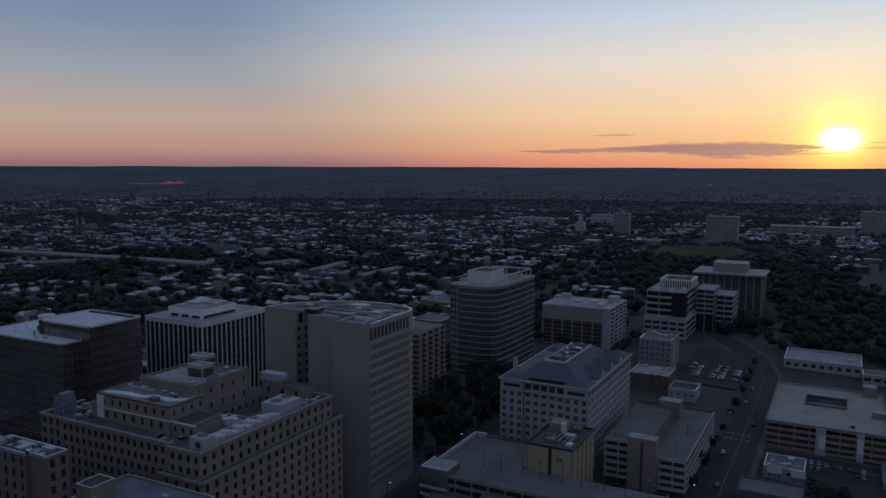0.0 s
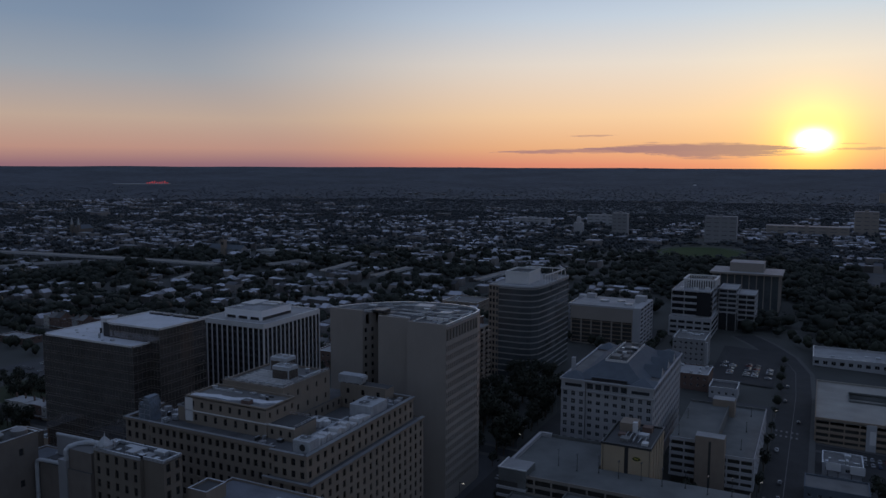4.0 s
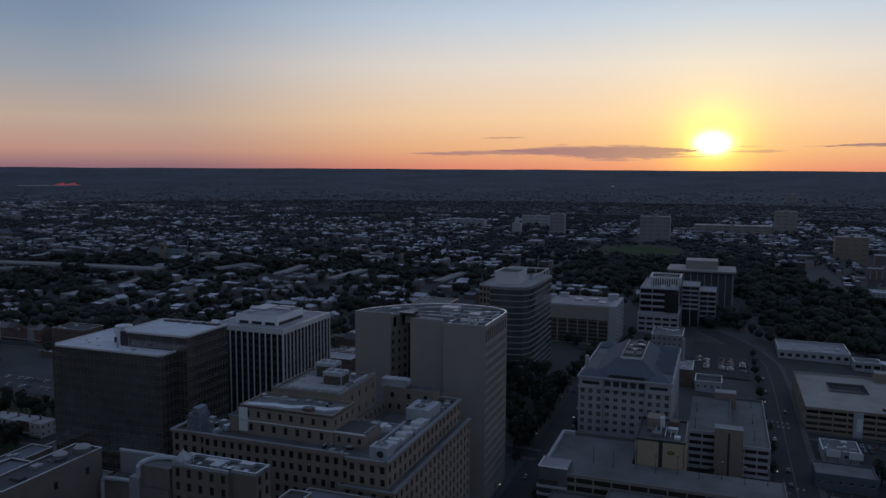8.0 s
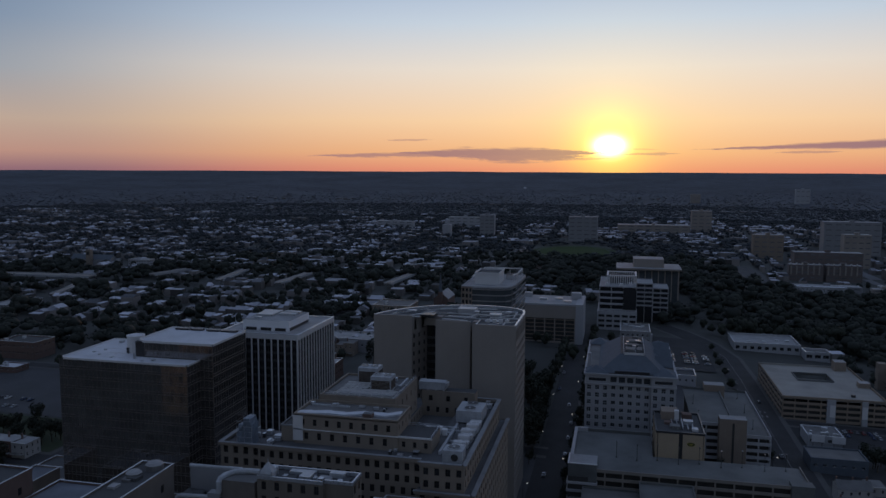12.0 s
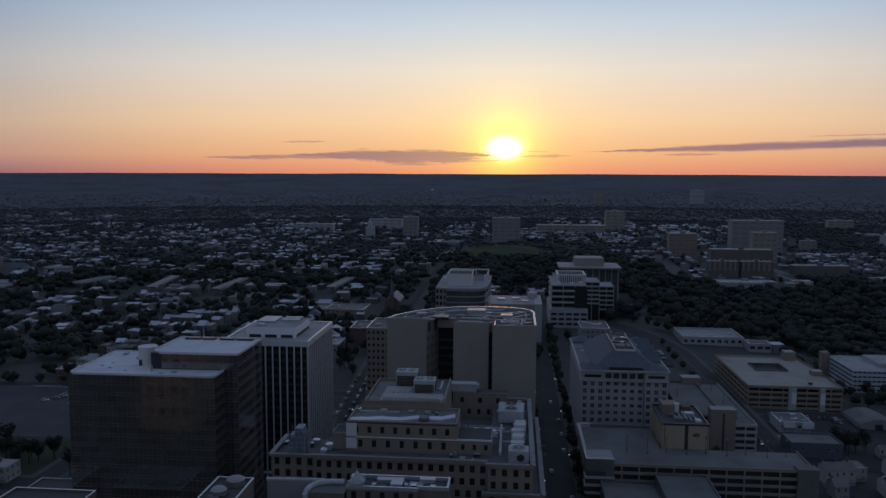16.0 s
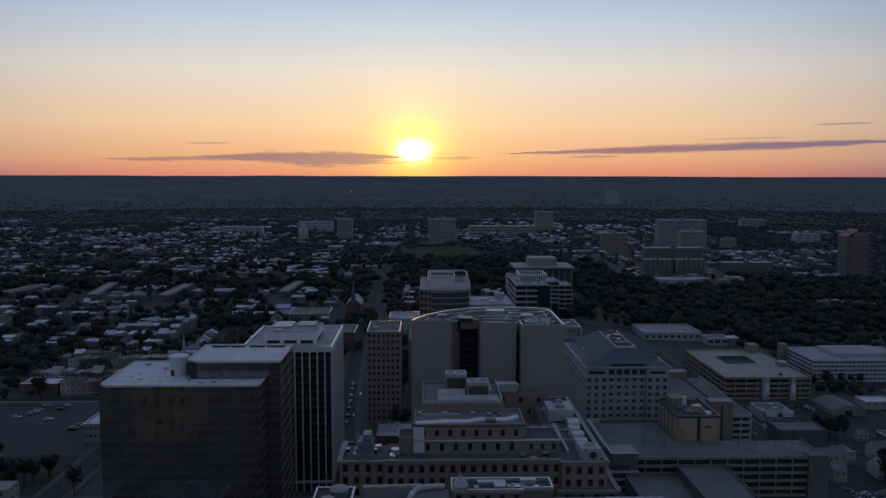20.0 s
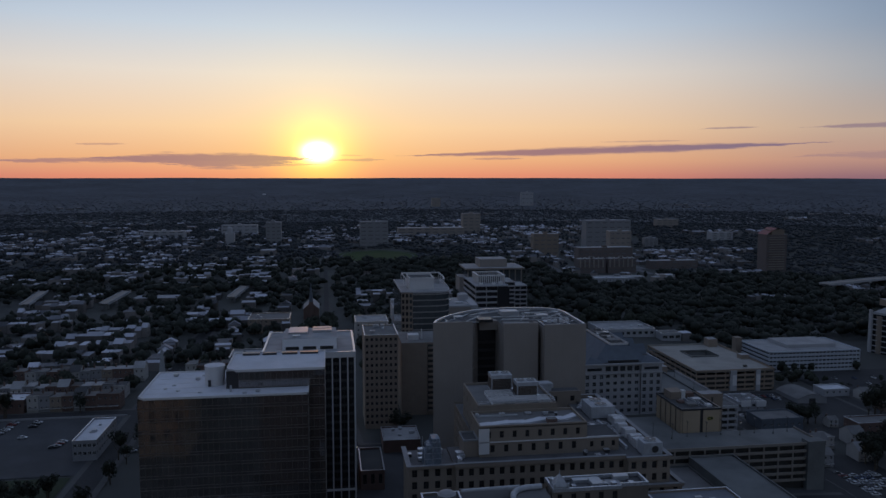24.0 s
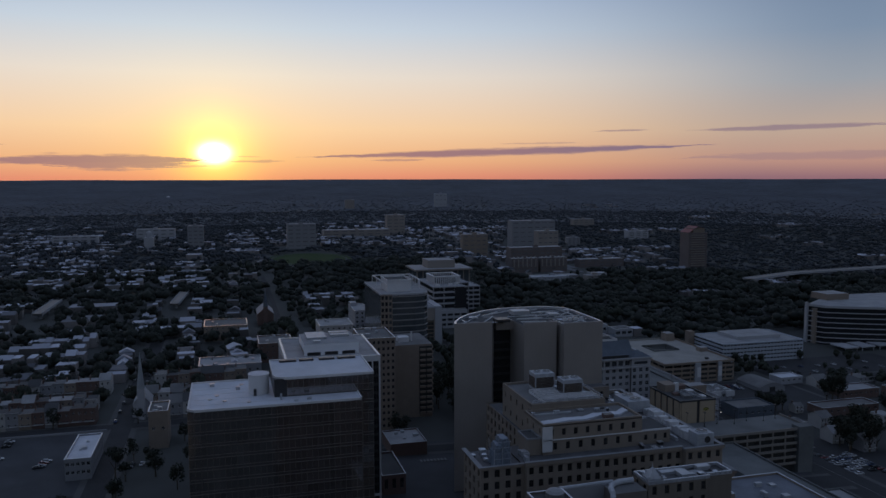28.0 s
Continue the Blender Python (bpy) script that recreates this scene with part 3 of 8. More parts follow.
# ---- the tower with white fins ----
def striped_tower():
    t = thing("fin_office_tower", "dark office tower with white vertical fins and a white penthouse", "office tower")
    x0, x1, y0, y1, top = -298.9, -261.6, 259.6, 303.6, 57.0
    mb = MB("dark_metal")
    mb.box(x0 + 0.48, y0 + 0.48, -8, x1 - 0.48, y1 - 0.48, 55.8)
    part("wall", mb, t, "dark recessed curtain wall")
    fin = MB("fin")
    fin.box(-0.26, -0.5, -6.5, 0.26, 0, 55.2)
    fin = fin.data("fin")
    strips = {}

    def strip(w):
        if w not in strips:
            mb = MB("glass", "dark_metal")
            prof = []
            for r in range(16):
                z = -0.2 + r * 3.46
                prof += [(-0.12, z, 1), (-0.12, z + 1.15, 1), (-0.02, z + 1.15, 0), (-0.02, z + 3.46, 1)]
            n = len(mb.v)
            for y, z, _ in prof:
                mb.v += [(-w / 2, y, z), (w / 2, y, z)]
            for k in range(len(prof) - 1):
                a = n + 2 * k
                mb.f.append((a, a + 1, a + 3, a + 2))
                mb.i.append(prof[k][2])
            mb.box(-0.05, -0.14, -0.2, 0.05, 0, 55.0, 1)
            strips[w] = mb.data("window_strip")
        return strips[w]

    for o, u, width, bays in (((x0, y0), (1, 0), x1 - x0, 12), ((x1, y0), (0, 1), y1 - y0, 14), ((x1, y1), (-1, 0), x1 - x0, 12), ((x0, y1), (0, -1), y1 - y0, 14)):
        turn = math.degrees(math.atan2(u[1], u[0]))
        n = (u[1], -u[0])
        for c in range(bays + 1):
            s = min(max(c * width / bays, 0.35), width - 0.35)
            part("fin", fin, t, at=pose(o[0] + u[0] * s - n[0] * 0.45, o[1] + u[1] * s - n[1] * 0.45, 0, 0, 0, turn))
        for c in range(bays):
            s = (c + 0.5) * width / bays
            part("window_strip", strip(round(width / bays - 0.48, 2)), t, at=pose(o[0] + u[0] * s - n[0] * 0.46, o[1] + u[1] * s - n[1] * 0.46, 0, 0, 0, turn))
    for z0, z1, e in ((54.9, 57.2, 0.05), (-0.9, 0.0, 0.1)):
        mb = MB("fin", "coping")
        ring(mb, x0 - e, y0 - e, x1 + e, y1 + e, 0.6 + e, z0, z1)
        part("cornice_band", mb, t, "white band round the tower")
    mb = MB("coping")
    ring(mb, x0 - 0.1, y0 - 0.1, x1 + 0.1, y1 + 0.1, 0.9, 57.2, 57.32)
    part("coping", mb, t, "pale metal coping")
    mb = MB("roof_light")
    mb.box(x0 + 0.6, y0 + 0.6, 55.9, x1 - 0.6, y1 - 0.6, 56.9)
    part("roof", mb, t, "grey flat roof")
    mb = MB("white_paint", "roof_light", "dark_metal", "metal")
    px0, px1, py0, py1 = -291.0, -269.0, 267.0, 290.0
    mb.box(px0, py0, 58.3, px1, py1, 61.5, 0, 1)
    for a, b in ((0, 1.2), (6.6, 8.2), (13.6, 15.2), (20.6, 22)):
        mb.box(px0 + a, py0, 56.9, px0 + b, py0 + 1, 58.3)
    mb.box(px0 + 0.2, py0 + 0.6, 56.9, px1 - 0.2, py1 - 0.2, 58.3, 2)
    mb.box(px0 + 0.4, py0 + 0.4, 61.5, px1 - 0.4, py1 - 0.4, 61.55, 1)
    p = part("penthouse", mb, t, "white penthouse over dark louvres")
    for x0_, y0_, x1_, y1_, h in ((-289, 276, -281, 288, 0.9), (-279, 279, -271, 282, 1.1), (-279, 284, -271, 287, 1.1), (-287, 270, -284, 273, 0.6)):
        part("roof_unit", MB("metal").box(x0_, y0_, 61.56, x1_, y1_, 61.55 + h), p, "grey roof unit")


striped_tower()


# ---- the concrete tower with the curved back ----
def curved_tower():
    t = thing("curved_concrete_tower", "tan concrete tower with blank piers, dark slots and a curved back", "office tower")
    g, top = -9.0, 66.0
    arc = [(-166.3, 285.5), (-167.3, 290.2), (-170.5, 294), (-175.5, 296.6), (-183, 298), (-191.5, 298.1), (-199.5, 296.6), (-207, 293.6), (-213.5, 289), (-219, 283.6), (-223.6, 277.6), (-227, 271.5)]
    out = [(-229, 265.4), (-212.2, 265.4), (-208.0, 275.5), (-200.2, 275.5), (-200.2, 258.6), (-185.6, 258.6), (-185.6, 268), (-184.0, 268), (-184.0, 254.2), (-166.3, 254.2)] + arc
    mb = MB("concrete", "roof_dark")
    n = len(out)
    windows, tall, slot = [], [], []
    for j in range(n):
        a, b = out[j], out[(j + 1) % n]
        w = math.dist(a, b)
        if j == 9:        # the east front
            windows = facade(mb, a, (0, 1), w, g + 7, 59, 18, 16, 0.95, 2.3, 0.5)
            tall = facade(mb, a, (0, 1), w, 59, top, 11, 1, 1.9, 4.7, 0.7, 1.2)
            mb.quad((a[0], a[1], g), (b[0], b[1], g), (b[0], b[1], g + 7), (a[0], a[1], g + 7))
        elif j == 1:      # the slot's inner side
            slot = facade(mb, a, (b[0] - a[0], b[1] - a[1]), w, g + 11, top - 6, 3, 15, 1.3, 1.9, 0.4)
            tall += facade(mb, a, (b[0] - a[0], b[1] - a[1]), w, top - 6, top, 2, 1, 1.9, 4.4, 0.5)
            mb.quad((a[0], a[1], g), (b[0], b[1], g), (b[0], b[1], g + 11), (a[0], a[1], g + 11))
        elif 9 < j < 16:
            k = max(1, round(w / 2.2))
            windows += facade(mb, a, (b[0] - a[0], b[1] - a[1]), w, g + 7, 59, k, 17, 1.15, 1.9, 0.5)
            mb.quad((a[0], a[1], 59), (b[0], b[1], 59), (b[0], b[1], top), (a[0], a[1], top))
            mb.quad((a[0], a[1], g), (b[0], b[1], g), (b[0], b[1], g + 7), (a[0], a[1], g + 7))
        elif j in (2, 6):
            pass
        else:
            mb.quad((a[0], a[1], g), (b[0], b[1], g), (b[0], b[1], top), (a[0], a[1], top))
    mb.poly([(x, y, top) for x, y in out], 1)
    part("wall", mb, t)
    mb = MB("dark_metal", "glass", "concrete")
    for xa, xb, yy in ((-208.0, -200.2, 275.5), (-185.6, -184.0, 268)):
        mb.quad((xa, yy, g), (xb, yy, g), (xb, yy, top - 4), (xa, yy, top - 4), 1)
        mb.box(xa, yy - 3.5, top - 4, xb, yy, top - 0.02, 2)
        for r in range(18):
            mb.box(xa, yy - 0.25, g + 4 + r * 3.55, xb, yy, g + 5.1 + r * 3.55, 0)
    part("slot_glazing", mb, t, "dark glass in the deep slots")
    put_windows(windows, window_mesh(0.95, 2.3, "frame_dark", "glass", 0, 0), t)
    put_windows(tall, window_mesh(1.9, 4.7, "frame_dark", "glass", 1, 3), t, "louvre")
    put_windows(slot, window_mesh(1.3, 1.9, "frame_dark", "glass", 0, 0), t)
    # parapets round the piers and the curve
    for name, pts, h in (("parapet", out[:2] + [(-212.0, 266.6), (-227.9, 266.6)], 1.0), ("parapet", [out[4], out[5], (-185.6, 259.6), (-200.2, 259.6)], 1.1),
                         ("parapet", [out[8], out[9], (-166.3, 255.2), (-184, 255.2)], 1.0)):
        part(name, MB("concrete").prism(pts, top - 0.01, top + h), t)
    mb = MB("coping")
    bow = [(-166.3, 255.2)] + arc + [(-229, 265.4)]
    inner = []
    for a in bow:
        s = (Vector(a) - Vector((-192, 270))).normalized()
        inner.append((a[0] - s.x, a[1] - s.y))
    mb.prism(bow + inner[::-1], top + 0.02, top + 1.1)
    part("curved_parapet", mb, t, "pale rounded parapet")
    for x0, y0, x1, y1, h, m in ((-224, 268, -216, 274, 0.12, 4), (-211, 280, -205, 286, 0.14, 4), (-199, 262, -190, 268, 0.2, 4), (-196, 283, -188, 289, 1.8, 1), (-182, 257, -174, 262, 0.12, 4),
                                 (-181, 266, -175, 270, 0.16, 0), (-181, 277, -176, 282, 0.9, 1), (-209, 268, -203, 274, 1.3, 2), (-218, 279, -214, 282, 0.8, 1)):
        part("roof_patch" if h < 0.5 else "roof_unit", MB(("roof_white", "metal", "dark_metal", "roof_dark", "roof_grey")[m]).box(x0, y0, top + 0.01, x1, y1, top + h), t)
    for k in range(4):
        part("fan_unit", MB("fin").box(-180 + k * 2.6, 264, top, -178.4 + k * 2.6, 265.2, top + 1.4), t)
    mb = MB("metal")
    for a, b in (((-224, 268), (-212, 284)), ((-199, 271), (-176, 268)), ((-184, 273), (-170, 288)), ((-205, 276), (-186, 281))):
        d = (Vector(b) - Vector(a)).normalized()
        q = Vector((-d.y, d.x)) * 0.3
        mb.prism([a, b, (b[0] + q.x, b[1] + q.y), (a[0] + q.x, a[1] + q.y)], top + 0.3, top + 0.6)
    part("roof_pipe", mb, t, "pale roof pipes")
    for a, b, m in (((-222, 270), (-222, 282), "coping"), ((-216, 268), (-206, 268), "coping"), ((-200, 279), (-178, 279), "fin"), ((-198, 273), (-186, 273), "fin"), ((-183, 257), (-183, 268), "coping"),
                    ((-180, 273.5), (-168, 273.5), "fin"), ((-178, 286), (-170, 290), "coping"), ((-194, 292), (-180, 294), "fin"), ((-210, 284), (-200, 293), "coping"), ((-176, 276), (-168, 284), "fin"), ((-199, 266), (-188, 264), "fin"), ((-226, 268), (-214, 268), "fin"), ((-214, 270), (-206, 282), "fin"), ((-205, 288), (-192, 295), "fin"), ((-190, 270), (-186, 280), "fin"),
                    ((-172, 258), (-172, 272), "fin"), ((-178, 258), (-168, 266), "coping"), ((-186, 286), (-174, 288), "fin"), ((-218, 276), (-210, 288), "coping"), ((-170, 276), (-170, 288), "fin"), ((-198, 260.5), (-188, 260.5), "fin")):
        d = (Vector(b) - Vector(a)).normalized()
        q = Vector((-d.y, d.x)) * 0.4
        part("roof_kerb", MB(m).prism([a, b, (b[0] + q.x, b[1] + q.y), (a[0] + q.x, a[1] + q.y)], top + 0.01, top + 0.45), t, "pale roof kerb")
    for x, y in ((-172.5, 278), (-186, 276)):
        mb = MB("fin")
        mb.cyl(x, y, top, top + 1.4, 0.15, sides=6)
        for r in range(4):
            a, b = r * 0.35, (r + 1) * 0.35
            mb.cyl(x, y, top + 1.4 + a * a * 0.5, top + 1.4 + b * b * 0.5, a + 0.02, b, 12)
        part("dish_aerial", mb, t, "white dish aerial")


curved_tower()



# ---- the cream stone office block ----
M["roof_mid"] = mat("stained_grey_roof", (0.10, 0.10, 0.104), 0.88, vary=0.6, scale=0.15, fine=1.5)
M["slate_ledge"] = mat("weathered_ledge", (0.22, 0.225, 0.235), 0.7, vary=0.3, scale=0.3)


def cream_block():
    t = thing("cream_office_block", "large cream stone office block with stepped roof and many windows", "office building")
    g = -9.0
    mb = MB("cream", "roof_mid")
    win = []
    # lower storeys
    low = 35.0
    win += facade(mb, (-166.3, 163.2), (0, 1), 71.6, g + 4, low, 18, 11, 1.5, 2.3, 0.4)
    mb.quad((-166.3, 163.2, g), (-166.3, 234.8, g), (-166.3, 234.8, g + 4), (-166.3, 163.2, g + 4))
    win += facade(mb, (-183.6, 163.2), (1, 0), 17.3, g + 4, low, 4, 11, 1.5, 2.3, 0.4)
    mb.box(-183.6, 163.9, g, -167.0, 234.8, g + 3.9)
    mb.quad((-183.6, 163.2, low), (-166.3, 163.2, low), (-166.3, 234.8, low), (-183.6, 234.8, low), 1)
    mb.quad((-183.6, 167.4, g), (-183.6, 163.2, g), (-183.6, 163.2, low), (-183.6, 167.4, low))
    mb.quad((-166.3, 234.8, g), (-225.0, 234.8, g), (-225.0, 234.8, 42), (-166.3, 234.8, low))
    win += facade(mb, (-235.2, 167.4), (1, 0), 51.6, 1.5, 35, 16, 9, 1.5, 2.3, 0.4)
    win += facade(mb, (-249.0, 169.4), (1, 0), 13.8, 1.5, 42.2, 4, 11, 1.6, 2.3, 0.4)
    win += facade(mb, (-249.0, 186.4), (0, -1), 17.0, 1.5, 35, 4, 9, 1.5, 2.3, 0.4)
    win += facade(mb, (-225.0, 234.8), (0, -1), 48.4, 1.5, 42, 12, 11, 1.5, 2.3, 0.4)
    mb.quad((-225.0, 186.4, g), (-249, 186.4, g), (-249, 186.4, 41.4), (-225.0, 186.4, 41.4))
    mb.quad((-235.2, 169.4, g), (-235.2, 167.4, g), (-235.2, 167.4, 43), (-235.2, 169.4, 43))
    # the two storeys of the top tier
    win += facade(mb, (-169.4, 165.5), (0, 1), 67.0, low, 42.6, 17, 2, 1.5, 2.2, 0.4)
    win += facade(mb, (-182.6, 165.5), (1, 0), 13.2, low, 42.6, 4, 2, 1.5, 2.2, 0.4)
    mb.quad((-182.6, 167.4, low), (-182.6, 165.5, low), (-182.6, 165.5, 42.6), (-182.6, 167.4, 42.6))
    win += facade(mb, (-235.2, 167.4), (1, 0), 52.6, low, 42.6, 17, 2, 1.5, 2.2, 0.4)
    win += facade(mb, (-249.0, 186.4), (0, -1), 17.0, low, 42.2, 4, 2, 1.5, 2.2, 0.4)
    mb.quad((-169.4, 232.5, low), (-197, 232.5, low), (-197, 232.5, 42.6), (-169.4, 232.5, 42.6))
    # roofs, with the sunk court between the ranges
    for x0, y0, x1, y1, z in ((-249, 169.4, -235.2, 186.4, 41.4), (-235.2, 167.4, -227, 186.4, 41.9), (-227, 167.4, -225, 186.4, 41.95), (-225, 167.4, -197, 232, 42.0), (-197, 167.4, -182.6, 200, 42.0), (-182.6, 165.5, -169.4, 232.5, 42.0), (-197, 226, -182.6, 232.5, 42.0), (-197, 200, -182.6, 226, 37.5)):
        mb.quad((x0, y0, z), (x1, y0, z), (x1, y1, z), (x0, y1, z), 1)
    court = facade(mb, (-182.6, 226), (0, -1), 26, 37.5, 42.0, 7, 1, 1.2, 2.0, 0.3, 1.4)
    court += facade(mb, (-197, 200), (0, 1), 26, 37.5, 42.0, 7, 1, 1.2, 2.0, 0.3, 1.4)
    court += facade(mb, (-197, 226), (1, 0), 14.4, 37.5, 42.0, 4, 1, 1.2, 2.0, 0.3, 1.4)
    mb.quad((-182.6, 200, 37.5), (-197, 200, 37.5), (-197, 200, 42), (-182.6, 200, 42))
    part("wall", mb, t)
    me = window_mesh(1.5, 2.3, "frame_dark", "glass", 1, 1)
    put_windows(win, me, t)
    put_windows(court, window_mesh(1.2, 2.0, "frame_dark", "glass", 0, 1), t)
    # cornices and parapets
    for x0, y0, x1, y1, z0, z1 in ((-169.9, 165.0, -168.9, 233.0, 42.4, 43.4), (-183.0, 165.0, -169.9, 166.0, 42.4, 43.4), (-235.6, 166.9, -183.0, 167.9, 42.4, 43.5), (-249.5, 168.9, -235.6, 169.9, 41.9, 42.6),
                                   (-249.5, 169.9, -248.5, 186.8, 41.9, 42.6), (-166.9, 162.7, -165.9, 235.2, 34.7, 35.5), (-184.0, 162.7, -166.9, 163.7, 34.7, 35.5), (-197, 232.0, -169.9, 233.0, 42.4, 43.4)):
        part("cornice", MB("cream").box(x0, y0, z0, x1, y1, z1), t, "cream stone cornice")
        part("coping", MB("slate_ledge").box(x0 - 0.25, y0 - 0.05, z1, x1 + 0.25, y1 + 0.05, z1 + 0.14), t, "blue-grey weathered coping")
    # penthouse storeys
    pent = MB("cream", "roof_grey", "fin")
    w2 = facade(pent, (-226.7, 175.5), (1, 0), 34.3, 42.0, 46.6, 7, 1, 1.35, 2.3, 0.3, 1.4, 2.0)
    w2 += facade(pent, (-226.7, 175.5), (1, 0), 34.3, 46.6, 51.3, 8, 1, 1.25, 2.1, 0.3, 1.3, 1.0)
    w2 += facade(pent, (-192.4, 175.5), (0, 1), 15.5, 42.0, 51.3, 4, 2, 1.0, 1.8, 0.3)
    w2 += facade(pent, (-226.7, 191), (0, -1), 15.5, 42.0, 51.3, 3, 2, 1.0, 1.8, 0.3)
    pent.quad((-226.7, 175.5, 51.0), (-192.4, 175.5, 51.0), (-192.4, 191, 51.0), (-226.7, 191, 51.0), 1)
    pent.quad((-192.4, 191, 42), (-226.7, 191, 42), (-226.7, 191, 51.3), (-192.4, 191, 51.3))
    pent.box(-227, 175.2, 46.5, -192.1, 175.5, 46.8, 2)
    ring(pent, -226.7, 175.5, -192.4, 191.0, 0.5, 51.0, 51.8)
    pent.box(-226.9, 175.2, 43, -223.6, 175.5, 51, 2)
    p = part("penthouse", pent, t, "cream penthouse with a pale roof and white string course")
    for m in w2:
        part("window", window_small, p, at=m)
    part("stair_block", MB("cream", "roof_dark").box(-231.4, 176.4, 42.0, -226.72, 184.4, 47.0, 0, 1), t, "small cream stair block with a dark roof")
    ledge = MB("slate_ledge")
    ring(ledge, -231.6, 176.2, -226.72, 184.6, 0.4, 47.0, 47.5)
    part("stair_coping", ledge, t, "pale coping of the stair block")
    side = MB("cream", "roof_dark", "fin")
    w3 = facade(side, (-192.4, 176), (1, 0), 10.6, 42.0, 46.4, 3, 1, 1.1, 1.8, 0.3, 1.4)
    side.quad((-181.8, 176, 42), (-181.8, 188, 42), (-181.8, 188, 46.4), (-181.8, 176, 46.4))
    side.quad((-192.4, 176, 46.4), (-181.8, 176, 46.4), (-181.8, 188, 46.4), (-192.4, 188, 46.4), 1)
    side.quad((-181.8, 188, 42), (-192.4, 188, 42), (-192.4, 188, 46.4), (-181.8, 188, 46.4))
    side.box(-192.4, 175.8, 46.3, -181.6, 176.2, 46.8, 2)
    p = part("side_penthouse", side, t, "low cream side penthouse")
    for m in w3:
        part("window", window_small, p, at=m)
    up = MB("cream", "roof_grey")
    w4 = facade(up, (-197.6, 191), (0, 1), 28, 42.0, 53.0, 5, 2, 1.1, 2.0, 0.3)
    w4 += facade(up, (-224.2, 219), (0, -1), 28, 42.0, 53.0, 5, 2, 1.1, 2.0, 0.3)
    up.quad((-224.2, 191, 50.9), (-197.6, 191, 50.9), (-197.6, 191, 53), (-224.2, 191, 53))
    up.quad((-197.6, 219, 42), (-224.2, 219, 42), (-224.2, 219, 53), (-197.6, 219, 53))
    up.quad((-224.2, 191, 52.8), (-197.6, 191, 52.8), (-197.6, 219, 52.8), (-224.2, 219, 52.8), 1)
    ring(up, -224.2, 191, -197.6, 219, 0.5, 52.9, 53.6)
    p = part("machine_storey", up, t, "cream machine storey with a pale roof")
    for m in w4:
        part("window", window_small, p, at=m)
    north = MB("cream", "roof_dark")
    w5 = facade(north, (-197.6, 226), (1, 0), 20, 42.0, 46.6, 3, 1, 1.6, 2.0, 0.3, 1.2)
    north.box(-197.6, 226.6, 42, -177.6, 232.4, 46.6, 0, 1)
    north.quad((-177.6, 226, 42), (-177.6, 226.6, 42), (-177.6, 226.6, 46.6), (-177.6, 226, 46.6))
    north.box(-197.6, 226, 46.5, -177.6, 226.5, 47)
    p = part("north_penthouse", north, t, "cream penthouse along the back")
    for m in w5:
        part("window", window_small, p, at=m)


def rooftop_fan_unit(name, label, x0, y0, x1, y1, z0, z1, fans, louvred=False, side_fan=False):
    """A packaged cooling unit on its skids, with round fans on top, louvres or a side fan."""
    t = thing(name, label, "cooling unit", "rooftop cooling units")
    part("casing", MB("unit").box(x0, y0, z0 + 0.5, x1, y1, z1), t, "white metal casing")
    for x in (x0 + 0.3, x1 - 0.6):
        part("skid", MB("metal").box(x, y0, z0, x + 0.3, y1, z0 + 0.5), t)
    if louvred:
        h, n = z1 - z0, 7
        for q in range(n):
            z = z0 + 1.2 + q * (h - 2.4) / n
            part("louvre", MB("louvre").box(x0 + 0.35, y0 - 0.10, z, x1 - 0.35, y0 - 0.02, z + (h - 2.4) / n - 0.08), t)
            part("louvre", MB("louvre").box(x1 + 0.02, y0 + 0.35, z, x1 + 0.10, y1 - 0.35, z + (h - 2.4) / n - 0.08), t)
            part("louvre", MB("louvre").box(x0 - 0.10, y0 + 0.35, z, x0 - 0.02, y1 - 0.35, z + (h - 2.4) / n - 0.08), t)
    r = min((x1 - x0) / (2 * fans[0]), (y1 - y0) / (2 * fans[1])) * 0.82
    for i in range(fans[0]):
        for j in range(fans[1]):
            cx, cy = x0 + (i + 0.5) * (x1 - x0) / fans[0], y0 + (j + 0.5) * (y1 - y0) / fans[1]
            f = part("fan", MB("unit").cyl(cx, cy, z1, z1 + 0.45, r, r * 0.94, 20), t, "round fan collar")
            part("grille", MB("dark_metal").cyl(cx, cy, z1 + 0.45, z1 + 0.47, r * 0.86, r * 0.86, 20), f, "dark fan grille")
            part("hub", MB("metal").cyl(cx, cy, z1 + 0.47, z1 + 0.6, r * 0.18, r * 0.18, 10), f)
    if side_fan:
        mb = MB("dark_metal")
        cx, cz, k = (x0 + x1) / 2 + 0.6, (z0 + z1) / 2 + 0.2, 18
        mb.poly([(cx + 1.1 * math.cos(6.2832 * j / k), y0 - 0.06, cz + 1.1 * math.sin(6.2832 * j / k)) for j in range(k)])
        part("side_fan", mb, t, "round dark side fan")
        for q in range(3):
            z = z0 + 1.2 + q * (z1 - z0 - 1.4) / 3
            part("panel_seam", MB("metal").box(x0 + 0.1, y0 - 0.04, z, x1 - 0.1, y0 - 0.005, z + 0.08), t)
    return t


M["louvre"] = mat("rusty_brown_louvre", (0.075, 0.058, 0.048), 0.7, vary=0.3, scale=1.0)


